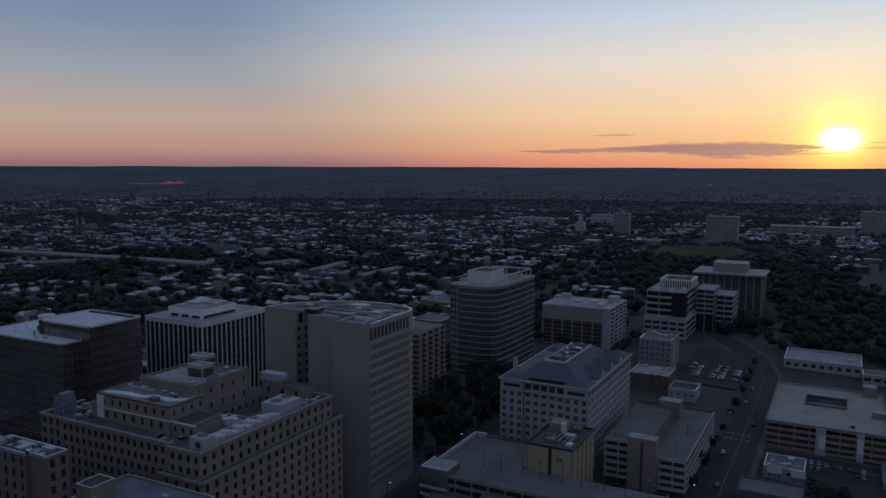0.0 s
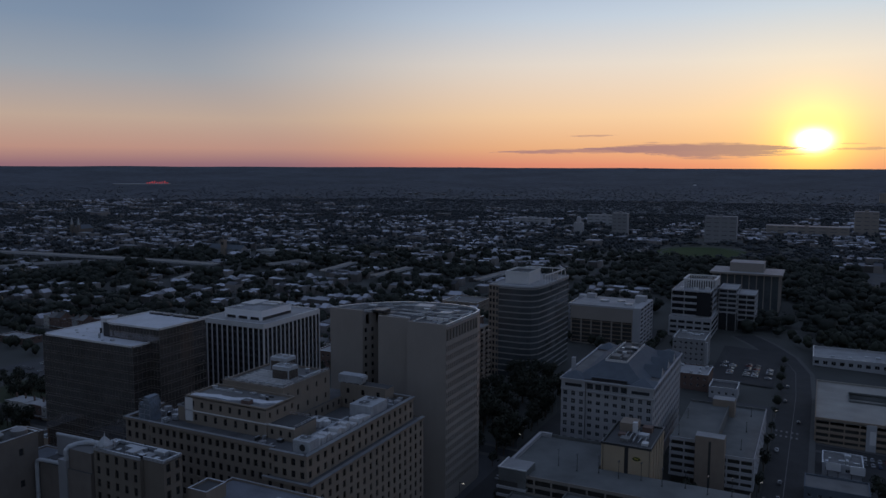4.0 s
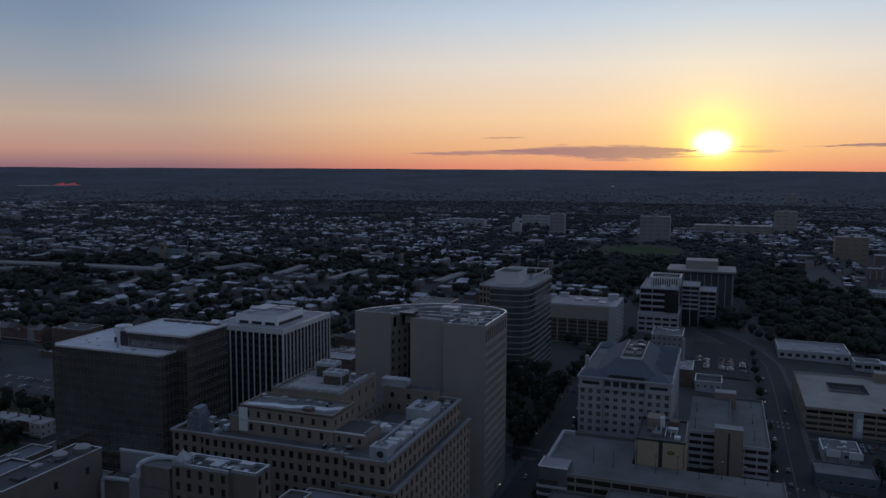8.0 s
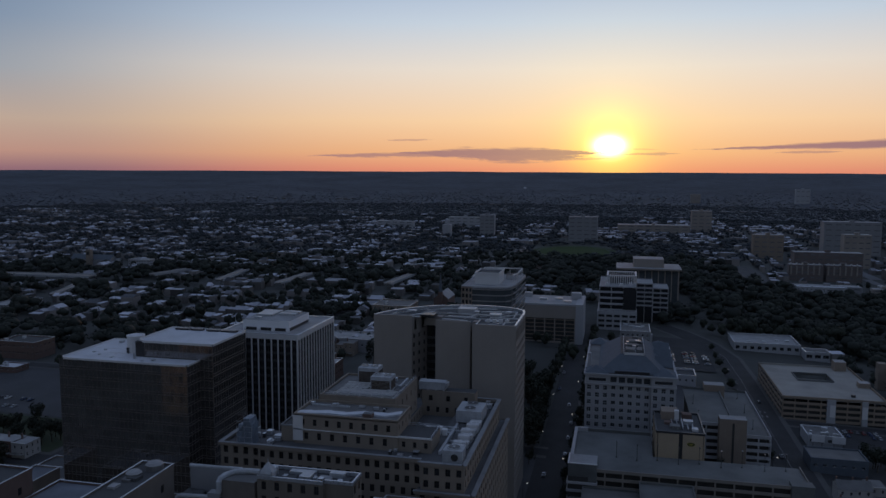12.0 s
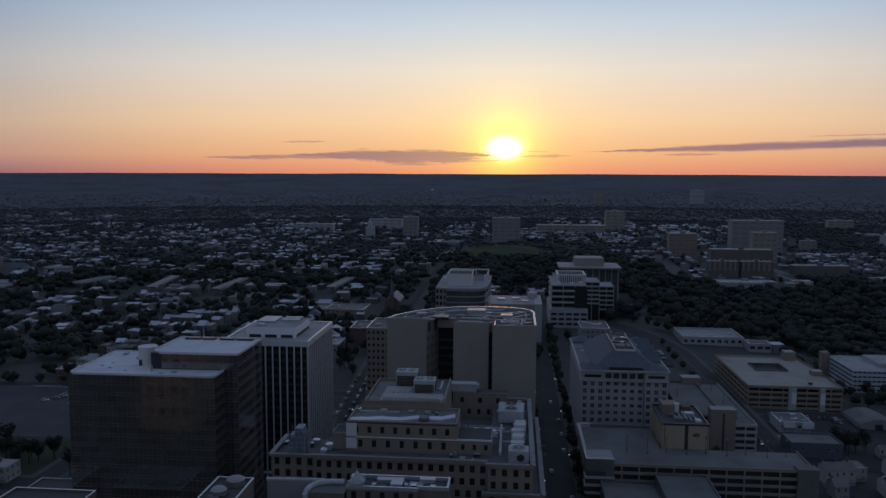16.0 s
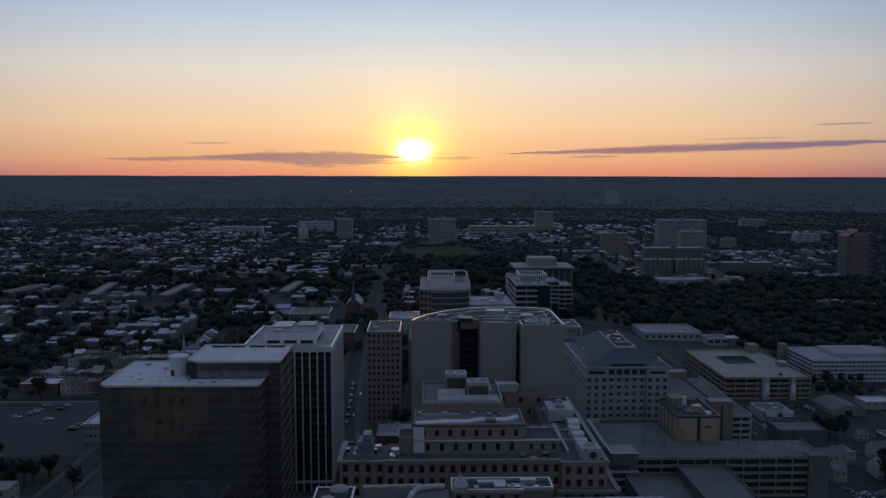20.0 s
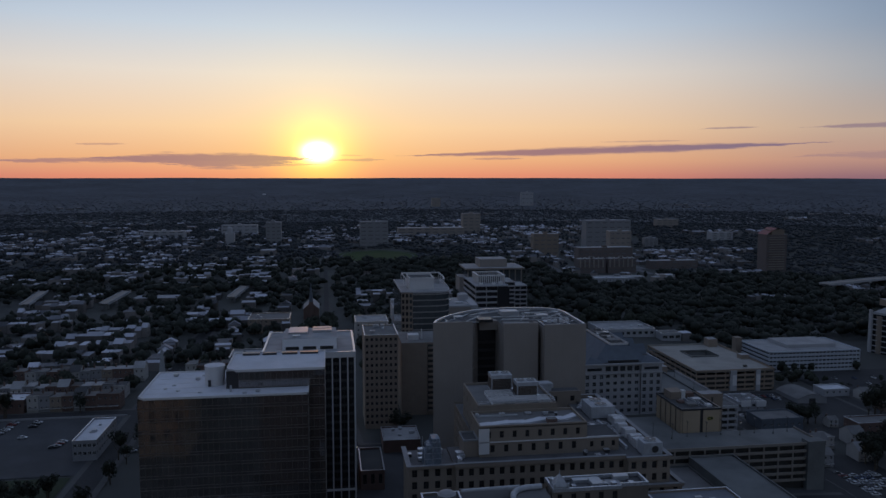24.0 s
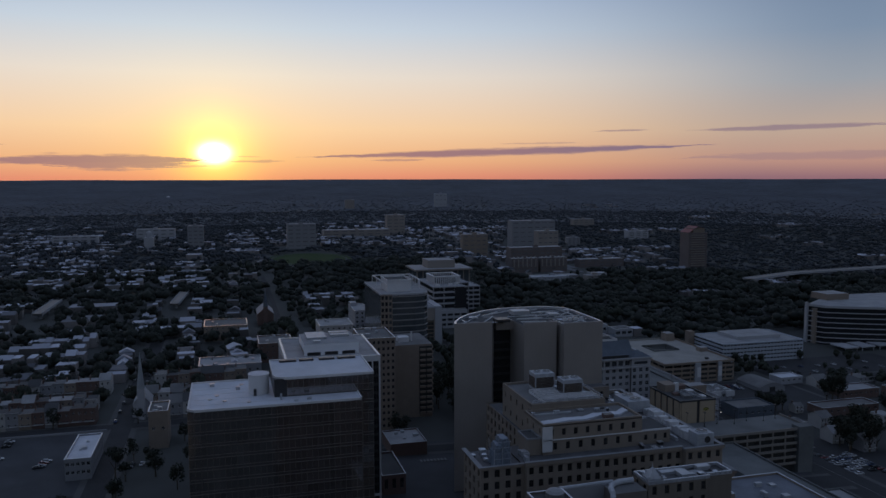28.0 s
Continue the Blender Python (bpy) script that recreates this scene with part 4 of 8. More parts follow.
def long_unit(name, x0, y0, x1, y1, z0, z1):
    """A long plain air handling unit with panel seams, on a frame."""
    t = thing(name, "long pale metal air handling unit on the penthouse roof", "cooling unit", "rooftop cooling units")
    part("casing", MB("unit").box(x0, y0, z0 + 0.5, x1, y1, z1), t)
    for k in range(4):
        x = x0 + 0.4 + k * (x1 - x0 - 1.2) / 3
        part("skid", MB("metal").box(x, y0, z0, x + 0.3, y1, z0 + 0.5), t)
    for k in range(1, 6):
        x = x0 + k * (x1 - x0) / 6
        part("panel_seam", MB("metal").box(x - 0.05, y0 - 0.04, z0 + 0.6, x + 0.05, y0, z1 - 0.1), t)
    part("rain_hood", MB("metal").box(x1, y0 + 0.5, z0 + 1.6, x1 + 0.9, y1 - 0.5, z0 + 3.0), t, "rain hood")


window_small = window_mesh(1.36, 2.3, "frame_dark", "glass", 0, 1)
cream_block()
rooftop_fan_unit("cooling_tower", "brown louvred cooling tower in a white frame on the roof", -216.2, 207.5, -208.9, 213.5, 52.8, 59.0, (2, 1), True)
rooftop_fan_unit("cooling_tower", "brown louvred cooling tower in a white frame on the roof", -209.0, 199.6, -201.8, 205.4, 52.8, 58.3, (2, 1), True)
long_unit("air_handler", -199.0, 226.8, -189.0, 231.0, 46.62, 50.0)
rooftop_fan_unit("air_handler", "white metal cooling unit with two big round fans", -180.4, 206.0, -171.6, 217.0, 42.0, 46.6, (1, 2))
rooftop_fan_unit("condenser", "white metal condenser box with a round dark side fan", -176.6, 168.4, -170.6, 173.5, 42.0, 46.4, (1, 1), False, True)


def duct_run():
    t = thing("roof_duct", "white ribbed metal duct boxes in a row along the roof", "duct")
    y = 174.6
    for k in range(11):
        h = 1.9 + 1.0 * random.random()
        x = -176.0 + 0.12 * k + random.uniform(-0.5, 0.5)
        w = 3.0 + random.random()
        s = part("duct_section", MB("fin").box(x, y, 42.0, x + w, y + 2.3, 42.0 + h), t)
        for q in range(3):
            part("rib", MB("metal").box(x - 0.06, y + 0.3 + q * 0.8, 42.0, x + w + 0.06, y + 0.42 + q * 0.8, 42.06 + h), s)
        y += 2.85
    for k in range(6):
        x = -192 + k * 1.9
        part("duct_section", MB("fin").box(x, 190 + random.random() * 3, 42.0, x + 1.6, 193.5 + random.random() * 3, 43.4 + random.random()), t)
    for y in (196, 199.0):
        part("pipe", MB("metal").box(-190, y, 42.0, -178, y + 0.5, 43.0), t)


duct_run()


def pipe_rack(x0, y0, x1, y1, z):
    t = thing("pipe_rack", "pale steel pipe rack round the cooling towers", "pipe rack")
    for j in range(7):
        y = y0 + (y1 - y0) * j / 6
        part("rail", MB("fin").box(x0, y, z + 0.8 + 0.25 * (j % 3), x1, y + 0.28, z + 1.1 + 0.25 * (j % 3)), t)
    for j in range(6):
        x = x0 + (x1 - x0) * j / 5
        part("post", MB("fin").box(x, y0, z, x + 0.25, y1, z + 0.8), t)


pipe_rack(-219, 192, -199, 198.5, 52.85)
pipe_rack(-219, 199, -210, 206.5, 52.85)


def membrane_strip():
    t = thing("roof_membrane_fold", "pale folded roof covering along the penthouse edge", "roof covering")
    pts = [(-226.2, 177), (-222, 177.4), (-216, 178.6), (-211, 178.0), (-205, 180.4), (-198, 180.0), (-193.5, 183)]
    for a, b in zip(pts, pts[1:]):
        part("sheet", MB("roof_white").prism([a, b, (b[0] - 0.3, b[1] + 3.2), (a[0] - 0.3, a[1] + 2.6)], 51.0, 51.5), t)
    part("hatch", MB("brick", "dark_metal").box(-204.5, 177.6, 51.02, -201.4, 180, 52.4, 0, 1), t, "small rusty roof hatch")


membrane_strip()


def scaffold_tower(x0, y0, x1, y1, z0, z1):
    """Poles and ledgers wrapped in slack netting, the lifts set back towards the top."""
    t = thing("wrapped_scaffold", "blue-grey netted scaffold tower on the wing's roof", "scaffold")
    for x in (x0, (x0 + x1) / 2, x1):
        for y in (y0, y1):
            part("pole", MB("metal").cyl(x, y, z0, z1 - random.random() * 3.0, 0.08, sides=6), t)
    for k in range(5):
        z = z0 + (z1 - z0) * (k + 0.5) / 5
        part("ledger", MB("metal").box(x0, y0 - 0.1, z, x1, y0, z + 0.1), t)
    for k, (a, b, h0, h1) in enumerate(((0.0, 1.0, 0.0, 0.52), (0.12, 1.0, 0.5, 0.78), (0.38, 0.92, 0.76, 1.0))):
        mb, n = MB("sheet"), 7
        xa, xb = x0 + (x1 - x0) * a, x0 + (x1 - x0) * b
        loops = []
        for q in range(4):
            z = z0 + (z1 - z0) * (h0 + (h1 - h0) * q / 3)
            w = 0.25 * q / 3
            loop = []
            for (px, py), (rx, ry) in (((xa + w, y0), (xb - w, y0)), ((xb - w, y0), (xb - w, y1)), ((xb - w, y1), (xa + w, y1)), ((xa + w, y1), (xa + w, y0))):
                for j in range(n):
                    s_ = j / n
                    loop.append((px + (rx - px) * s_ + random.uniform(-0.22, 0.22), py + (ry - py) * s_ + random.uniform(-0.22, 0.22), z + random.uniform(-0.15, 0.15)))
            loops.append(loop)
        loft(mb, loops, [0] * 3, 0)
        part("netting", mb, t, "slack blue-grey netting")


M["sheet"] = mat("blue_grey_sheeting", (0.16, 0.19, 0.23), 0.5, vary=0.3, scale=0.6)
scaffold_tower(-244.2, 171.0, -239.0, 176.0, 41.4, 50.0)


# ---- the near roofs below the path ----
def near_cream_tower():
    t = thing("near_cream_building", "cream building with a cluttered flat roof and white parapet edge", "office building")
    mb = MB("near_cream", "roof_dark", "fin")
    x0, x1, y0, y1, top = -216.8, -191.2, 129.8, 137.6, 49.5
    w = facade(mb, (x0, y0), (1, 0), 18, 0, top, 5, 13, 1.3, 2.3, 0.35)
    w += facade(mb, (x1, y0 + 1.2), (0, 1), y1 - y0 - 1.2, 0, top, 2, 13, 1.4, 2.3, 0.35)
    w += facade(mb, (x0, y1), (0, -1), y1 - y0, 0, top, 2, 13, 1.3, 2.3, 0.35)
    mb.quad((x0 + 18, y0, 0), (x0 + 18, y0 + 1.2, 0), (x0 + 18, y0 + 1.2, top), (x0 + 18, y0, top))
    mb.quad((x0 + 18, y0 + 1.2, 0), (x1, y0 + 1.2, 0), (x1, y0 + 1.2, top), (x0 + 18, y0 + 1.2, top))
    mb.quad((x1, y1, 0), (x0, y1, 0), (x0, y1, top), (x1, y1, top))
    mb.quad((x0, y0, top - 0.3), (x0 + 18, y0, top - 0.3), (x0 + 18, y1, top - 0.3), (x0, y1, top - 0.3), 1)
    mb.quad((x0 + 18, y0 + 1.2, top - 0.3), (x1, y0 + 1.2, top - 0.3), (x1, y1, top - 0.3), (x0 + 18, y1, top - 0.3), 1)
    mb.box(x0, y0 + 0.5, -10, x1 - 0.5, y1, 0.01)
    part("wall", mb, t)
    put_windows(w, window_mesh(1.3, 2.3, "frame_dark", "glass", 1, 1), t)
    mb = MB("coping")
    for b in ((x0, y0 - 0.1, x0 + 18, y0 + 0.4), (x0 + 18, y0 + 1.1, x1, y0 + 1.6), (x1 - 0.5, y0 + 1.6, x1, y1), (x0, y1 - 0.5, x1 - 0.5, y1), (x0, y0 + 0.4, x0 + 0.5, y1 - 0.5)):
        mb.box(b[0], b[1], top - 0.2, b[2], b[3], top + 0.7)
    part("parapet", mb, t, "white parapet coping")
    mb = MB("unit", "brick")
    px, py = x0 + 2.2, y0 + 2.0
    for a, b in (((px - 1.8, py - 1.8), (px + 1.8, py - 1.8)), ((px + 1.8, py - 1.8), (px + 1.8, py + 1.8)), ((px + 1.8, py + 1.8), (px - 1.8, py + 1.8)), ((px - 1.8, py + 1.8), (px - 1.8, py - 1.8))):
        mb.poly([(a[0], a[1], top + 1.1), (b[0], b[1], top + 1.1), (px, py, top + 3.9)])
    mb.box(px - 1.6, py - 1.6, top - 0.3, px + 1.6, py + 1.6, top + 1.1)
    mb.cyl(px, py, top + 3.6, top + 4.8, 0.16, 0.05, 6)
    for dx, dy in ((-1, -1), (1, -1), (1, 1), (-1, 1)):
        mb.box(px + dx * 1.75 - 0.22, py + dy * 1.75 - 0.22, top, px + dx * 1.75 + 0.22, py + dy * 1.75 + 0.22, top + 1.9)
    part("corner_spire", mb, t, "small pale cupola with corner pinnacles")
    for x, y, a, b, h, m in ((-211, 131.5, 4, 2.4, 0.3, "roof_dark"), (-206, 131.4, 3, 4, 1.1, "metal"), (-201.5, 132, 3.6, 3.4, 0.35, "roof_light"), (-199, 135, 4, 1.8, 1.2, "metal"), (-195.6, 132, 2.6, 3, 0.3, "roof_dark"), (-210, 134.8, 7, 2, 0.8, "metal")):
        part("roof_unit", MB(m).box(x, y, top - 0.29, x + a, y + b, top - 0.3 + h), t, "grey roof unit")


near_cream_tower()


def tube(mb, pts, r, sides=10, mi=0):
    """A bent round pipe along a line of points."""
    pts = [Vector(p) for p in pts]
    n = len(mb.v)
    for k, p in enumerate(pts):
        d = (pts[min(k + 1, len(pts) - 1)] - pts[max(k - 1, 0)]).normalized()
        u = d.orthogonal().normalized() if abs(d.z) > 0.95 else d.cross(Vector((0, 0, 1))).normalized()
        w = d.cross(u)
        if k and (mb.ref - u).length > (mb.ref + u).length:
            u, w = -u, -w
        mb.ref = u
        mb.v += [tuple(p + r * (u * math.cos(6.28318 * q / sides) + w * math.sin(6.28318 * q / sides))) for q in range(sides)]
    for k in range(len(pts) - 1):
        for q in range(sides):
            a, b = n + k * sides + q, n + k * sides + (q + 1) % sides
            mb.f.append((a, b, b + sides, a + sides))
            mb.i.append(mi)
    for k in (0, len(pts) - 1):
        mb.f.append(tuple(n + k * sides + q for q in range(sides)))
        mb.i.append(mi)
    return mb


def sunk_roof_building():
    t = thing("sunk_roof_building", "grey building with a walled roof court and fat white bent pipes", "building")
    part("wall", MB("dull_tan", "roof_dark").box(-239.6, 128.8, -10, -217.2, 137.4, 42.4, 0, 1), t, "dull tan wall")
    part("screen_wall", MB("house_grey", "unit").box(-239.0, 135.0, 42.4, -222.8, 136.4, 48.6, 0, 1), t, "grey screen wall behind the court")
    part("screen_top", tube(MB("unit"), [(-239.2, 135.4, 48.7), (-232, 135.5, 48.8), (-224, 135.6, 48.9)], 0.5), t, "rounded pale wall top")
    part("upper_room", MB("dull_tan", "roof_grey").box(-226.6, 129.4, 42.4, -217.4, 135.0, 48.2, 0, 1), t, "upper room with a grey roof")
    part("big_pipe", tube(MB("unit"), [(-227.2, 129.0, 44.8), (-227.2, 129.0, 47.8), (-227.0, 129.6, 48.5), (-226.6, 131.4, 48.7), (-225.2, 133.6, 48.8), (-222.6, 134.8, 48.9), (-218.4, 135.0, 48.9)], 0.75), t, "fat white bent pipe")
    part("low_pipe", tube(MB("unit"), [(-239.2, 128.2, 26), (-239.2, 128.2, 41.8), (-238.9, 128.2, 42.8), (-238.0, 128.3, 43.3), (-234, 128.6, 43.4), (-229.6, 129.0, 43.4)], 0.6), t, "white pipe bending down the wall")
    part("side_room", MB("house_grey", "roof_light").box(-230.2, 128.4, 20, -226.8, 130.8, 44.8, 0, 1), t, "pale grey side room")
    part("roof_unit", MB("roof_dark").box(-236, 130.4, 42.4, -233, 132.6, 43.4), t)


sunk_roof_building()


def tall_near_building(label, x0, y0, x1, y1, z, wall, cols, seed):
    t = thing("near_tan_building", label, "office building")
    mb = MB(wall, "roof_grey")
    sp = facade(mb, (x1, y0), (0, 1), y1 - y0, z - 38, z, cols, 4, 1.4, 2.1, 0.3)
    mb.quad((x0, y0, z - 38), (x1, y0, z - 38), (x1, y0, z), (x0, y0, z))
    mb.quad((x1, y1, z - 38), (x0, y1, z - 38), (x0, y1, z), (x1, y1, z))
    mb.quad((x0, y1, z - 38), (x0, y0, z - 38), (x0, y0, z), (x0, y1, z))
    mb.box(x0, y0, -10, x1, y1, z - 38)
    part("wall", mb, t)
    mb = MB(wall, "roof_dark")
    roof_slab(mb, x0 - 0.1, y0 - 0.1, x1 + 0.1, y1 + 0.1, z - 0.5, 0.5, 0.35)
    part("roof", mb, t)
    put_windows(sp, window_mesh(1.4, 2.1, "frame_dark", "glass", 0, 1), t)
    rs = random.Random(seed)
    for k in range(7):
        x, y, w = rs.uniform(x0 + 1.0, x1 - 5), rs.uniform(y0 + 6, y1 - 10), rs.uniform(1.2, 3.6)
        h = rs.uniform(0.1, 0.9)
        part("roof_patch" if h < 0.4 else "roof_unit", MB(rs.choice(("roof_grey", "roof_dark", "roof_light"))).box(x, y, z - 0.49, x + w, y + rs.uniform(1.2, 3.4), z - 0.49 + h), t)
    return t


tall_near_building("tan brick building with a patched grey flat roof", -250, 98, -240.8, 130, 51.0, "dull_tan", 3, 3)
for x, y, r, h in ((-244.2, 126.6, 2.3, 1.5), (-246.4, 121.0, 2.0, 1.1)):
    tank = thing("roof_tank", "round pale domed tank on the tan building's roof", "water tank", "roof tanks", x=x, y=y, z=50.51)
    part("drum", MB("roof_grey").cyl(0, 0, 0, h, r, r, 20), tank, "grey metal drum")
    part("dome", MB("roof_light").cyl(0, 0, h, h + 0.5, r, r * 0.72, 20).cyl(0, 0, h + 0.5, h + 0.75, r * 0.72, r * 0.2, 20), tank, "low domed lid")
tall_near_building("dull tan building with a patched blue-grey roof", -301, 97, -279.8, 124.4, 48.4, "brick", 3, 4)


M["roof_blue"] = mat("blue_grey_roof_felt", (0.15, 0.16, 0.185), 0.8, vary=0.5, scale=0.12, fine=1.2)


def low_roof(label, x0, y0, x1, y1, z, wall, roof, clutter=3):
    t = thing("low_building", label, "building", "low roofs in the near block")
    mb = MB(wall, roof, "metal")
    mb.box(x0 + 0.02, y0 + 0.02, -10, x1 - 0.02, y1 - 0.02, z - 0.1)
    part("wall", mb, t)
    mb = MB(wall, roof)
    roof_slab(mb, x0, y0, x1, y1, z, 0.6, 0.35)
    part("roof", mb, t)
    for k in range(clutter):
        x, y = random.uniform(x0 + 1.5, x1 - 4), random.uniform(y0 + 1.5, y1 - 4)
        part("roof_unit", MB("metal").box(x, y, z, x + random.uniform(1, 2.4), y + random.uniform(1, 2.4), z + random.uniform(0.5, 1.4)), t)
    return t


low_roof("low building with a pale blue-grey membrane roof", -190.5, 134, -155.4, 157, 35.5, "cream", "roof_blue", 6)
low_roof("low brown building with a dark flat roof", -190.8, 139, -184, 147, 39, "cream", "roof_dark", 0)
low_roof("low cream building with a cluttered roof", -276, 158, -262, 176, 20, "cream", "roof_grey", 5)
low_roof("low grey building with a blue-grey roof", -322, 172, -296, 192, 12, "tanbrick", "roof_blue", 5)
low_roof("low dark building with a white membrane roof and parapet", -344, 180, -333.2, 199, 14.5, "tanbrick", "roof_blue", 3)
low_roof("brown building with a blue-grey roof and pale edge", -279, 104, -262, 133.5, 41, "brick", "roof_blue", 6)
low_roof("tan brick building with a dark flat roof", -372.5, 221, -336, 244, -0.9, "tanbrick", "roof_dark", 3)
b = low_roof("pale tan brick building with tall dark window strips", -366, 50, -338.5, 81.8, 45, "yellow", "roof_grey", 2)
for x in (-362.5, -356, -349.5, -344):
    for z in (2, 12, 22, 32):
        part("window_strip", MB("glass").box(x, 81.8, z, x + 2.6, 81.92, z + 7), b, "tall dark window")


def roof_rail(root, pts, z, h=1.1, step=2.2):
    """Thin pale guard rail along a roof edge."""
    for a, b in zip(pts, pts[1:]):
        d = (Vector(b) - Vector(a)).normalized()
        q = Vector((-d.y, d.x)) * 0.09
        for zz in (z + h, z + h * 0.5):
            part("rail", MB("coping").prism([a, b, (b[0] + q.x, b[1] + q.y), (a[0] + q.x, a[1] + q.y)], zz - 0.06, zz + 0.06), root)
        n = max(1, int(math.dist(a, b) / step))
        for k in range(n + 1):
            c = Vector(a).lerp(Vector(b), k / n)
            part("post", MB("coping").box(c.x - 0.05, c.y - 0.05, z, c.x + 0.05, c.y + 0.05, z + h), root)


def roof_clutter(label, z, seed, n, x0, y0, x1, y1, size=2.0, high=1.3):
    """Curbs, vents and small units scattered over a roof."""
    rs = random.Random(seed)
    for k in range(n):
        x, y = rs.uniform(x0, x1 - size), rs.uniform(y0, y1 - size)
        w, d, h = rs.uniform(0.5, size), rs.uniform(0.5, size), rs.uniform(0.25, high)
        t = thing("roof_unit", label, "roof unit", "small roof units", x=x, y=y, z=z)
        m = rs.choice(("metal", "unit", "coping", "metal", "dark_metal"))
        part("casing", MB(m).box(0, 0, 0.12, w, d, 0.12 + h), t)
        part("curb", MB("roof_dark").box(-0.08, -0.08, 0, w + 0.08, d + 0.08, 0.12), t)
        if h > 0.7:
            part("cap", MB("coping").box(-0.1, -0.1, 0.12 + h, w + 0.1, d + 0.1, 0.2 + h), t)


rails = thing("guard_rail", "thin pale guard rail round the cream penthouse roofs", "railing")
roof_rail(rails, [(-223.6, 191.6), (-198.0, 191.6), (-198.0, 218.6)], 53.6, 1.0, 3.0)
roof_rail(rails, [(-181.9, 176.2), (-181.9, 187.8), (-192.2, 187.8)], 46.4, 1.0, 3.0)
roof_clutter("small pale metal unit on the cream block's roof", 42.0, 31, 26, -181.5, 190, -170, 231, 2.4, 1.6)
roof_clutter("small pale metal unit on the cream block's roof", 42.0, 32, 9, -234, 168.6, -227.5, 185, 2.4, 1.6)
roof_clutter("small pale metal unit on the cream block's roof", 42.0, 33, 10, -196, 168.6, -184, 199, 2.2, 1.4)
roof_clutter("small pale vent box on the machine storey roof", 52.8, 34, 12, -219, 192, -199, 218, 2.0, 1.6)
roof_clutter("small pale vent box on the penthouse roof", 51.0, 35, 8, -226, 184.5, -193.5, 190, 1.8, 1.0)
roof_clutter("small pale vent box on the wing roof", 41.4, 36, 7, -248, 176, -236, 185, 2.0, 1.6)
roof_clutter("small pale vent on the mansard building's flat top", 38.2, 41, 12, -123, 341, -114, 379, 2.2, 1.4)
roof_clutter("small vent box on the near roof", 49.2, 37, 8, -216, 131, -192, 137, 1.6, 0.9)
low_roof("small low building with a blue-grey roof between the towers", -247, 312, -229, 333, 0.5, "brick", "roof_light", 5)


# ---- low sheet-metal ducts on the cream block's roofs ----
for x0, y0, x1, y1, z, h in ((-179.6, 176, -178.8, 203, 42.0, 1.1), (-178.6, 187, -171.6, 187.7, 42.0, 0.7), (-178.6, 196.4, -171.8, 197.0, 42.0, 0.8),
                             (-180, 221.6, -172, 222.5, 42.0, 0.9), (-218.4, 194.4, -200.6, 195.2, 52.8, 0.7), (-218.8, 197.2, -210.4, 197.8, 52.8, 0.6),
                             (-201.0, 206.4, -200.2, 217.4, 52.8, 0.9), (-207.4, 208, -201.4, 208.7, 52.8, 0.6), (-225, 186.6, -212, 187.2, 51.0, 0.5)):
    duct = thing("roof_duct", "low grey sheet-metal duct run on the cream block's roof", "duct", "roof ducts")
    part("duct_run", MB("unit").box(x0, y0, z, x1, y1, z + h), duct)



M["hotel_glass"] = mat("reflecting_office_glass", (0.060, 0.066, 0.074), 0.15, vary=0.3, scale=0.1, bump=0.0, object_vary=0.5, spec=0.6)


# ---- the white hotel with slate mansard roofs ----
def hip(mb, x0, y0, x1, y1, z0, z1, inset, mi=0, top=None):
    """A roof with four slopes and a flat top."""
    a = [(x0, y0, z0), (x1, y0, z0), (x1, y1, z0), (x0, y1, z0)]
    ix, iy = min(inset, (x1 - x0) / 2), min(inset, (y1 - y0) / 2)
    b = [(x0 + ix, y0 + iy, z1), (x1 - ix, y0 + iy, z1), (x1 - ix, y1 - iy, z1), (x0 + ix, y1 - iy, z1)]
    for j in range(4):
        k = (j + 1) % 4
        mb.quad(a[j], a[k], b[k], b[j], mi)
    mb.quad(*b, mi if top is None else top)


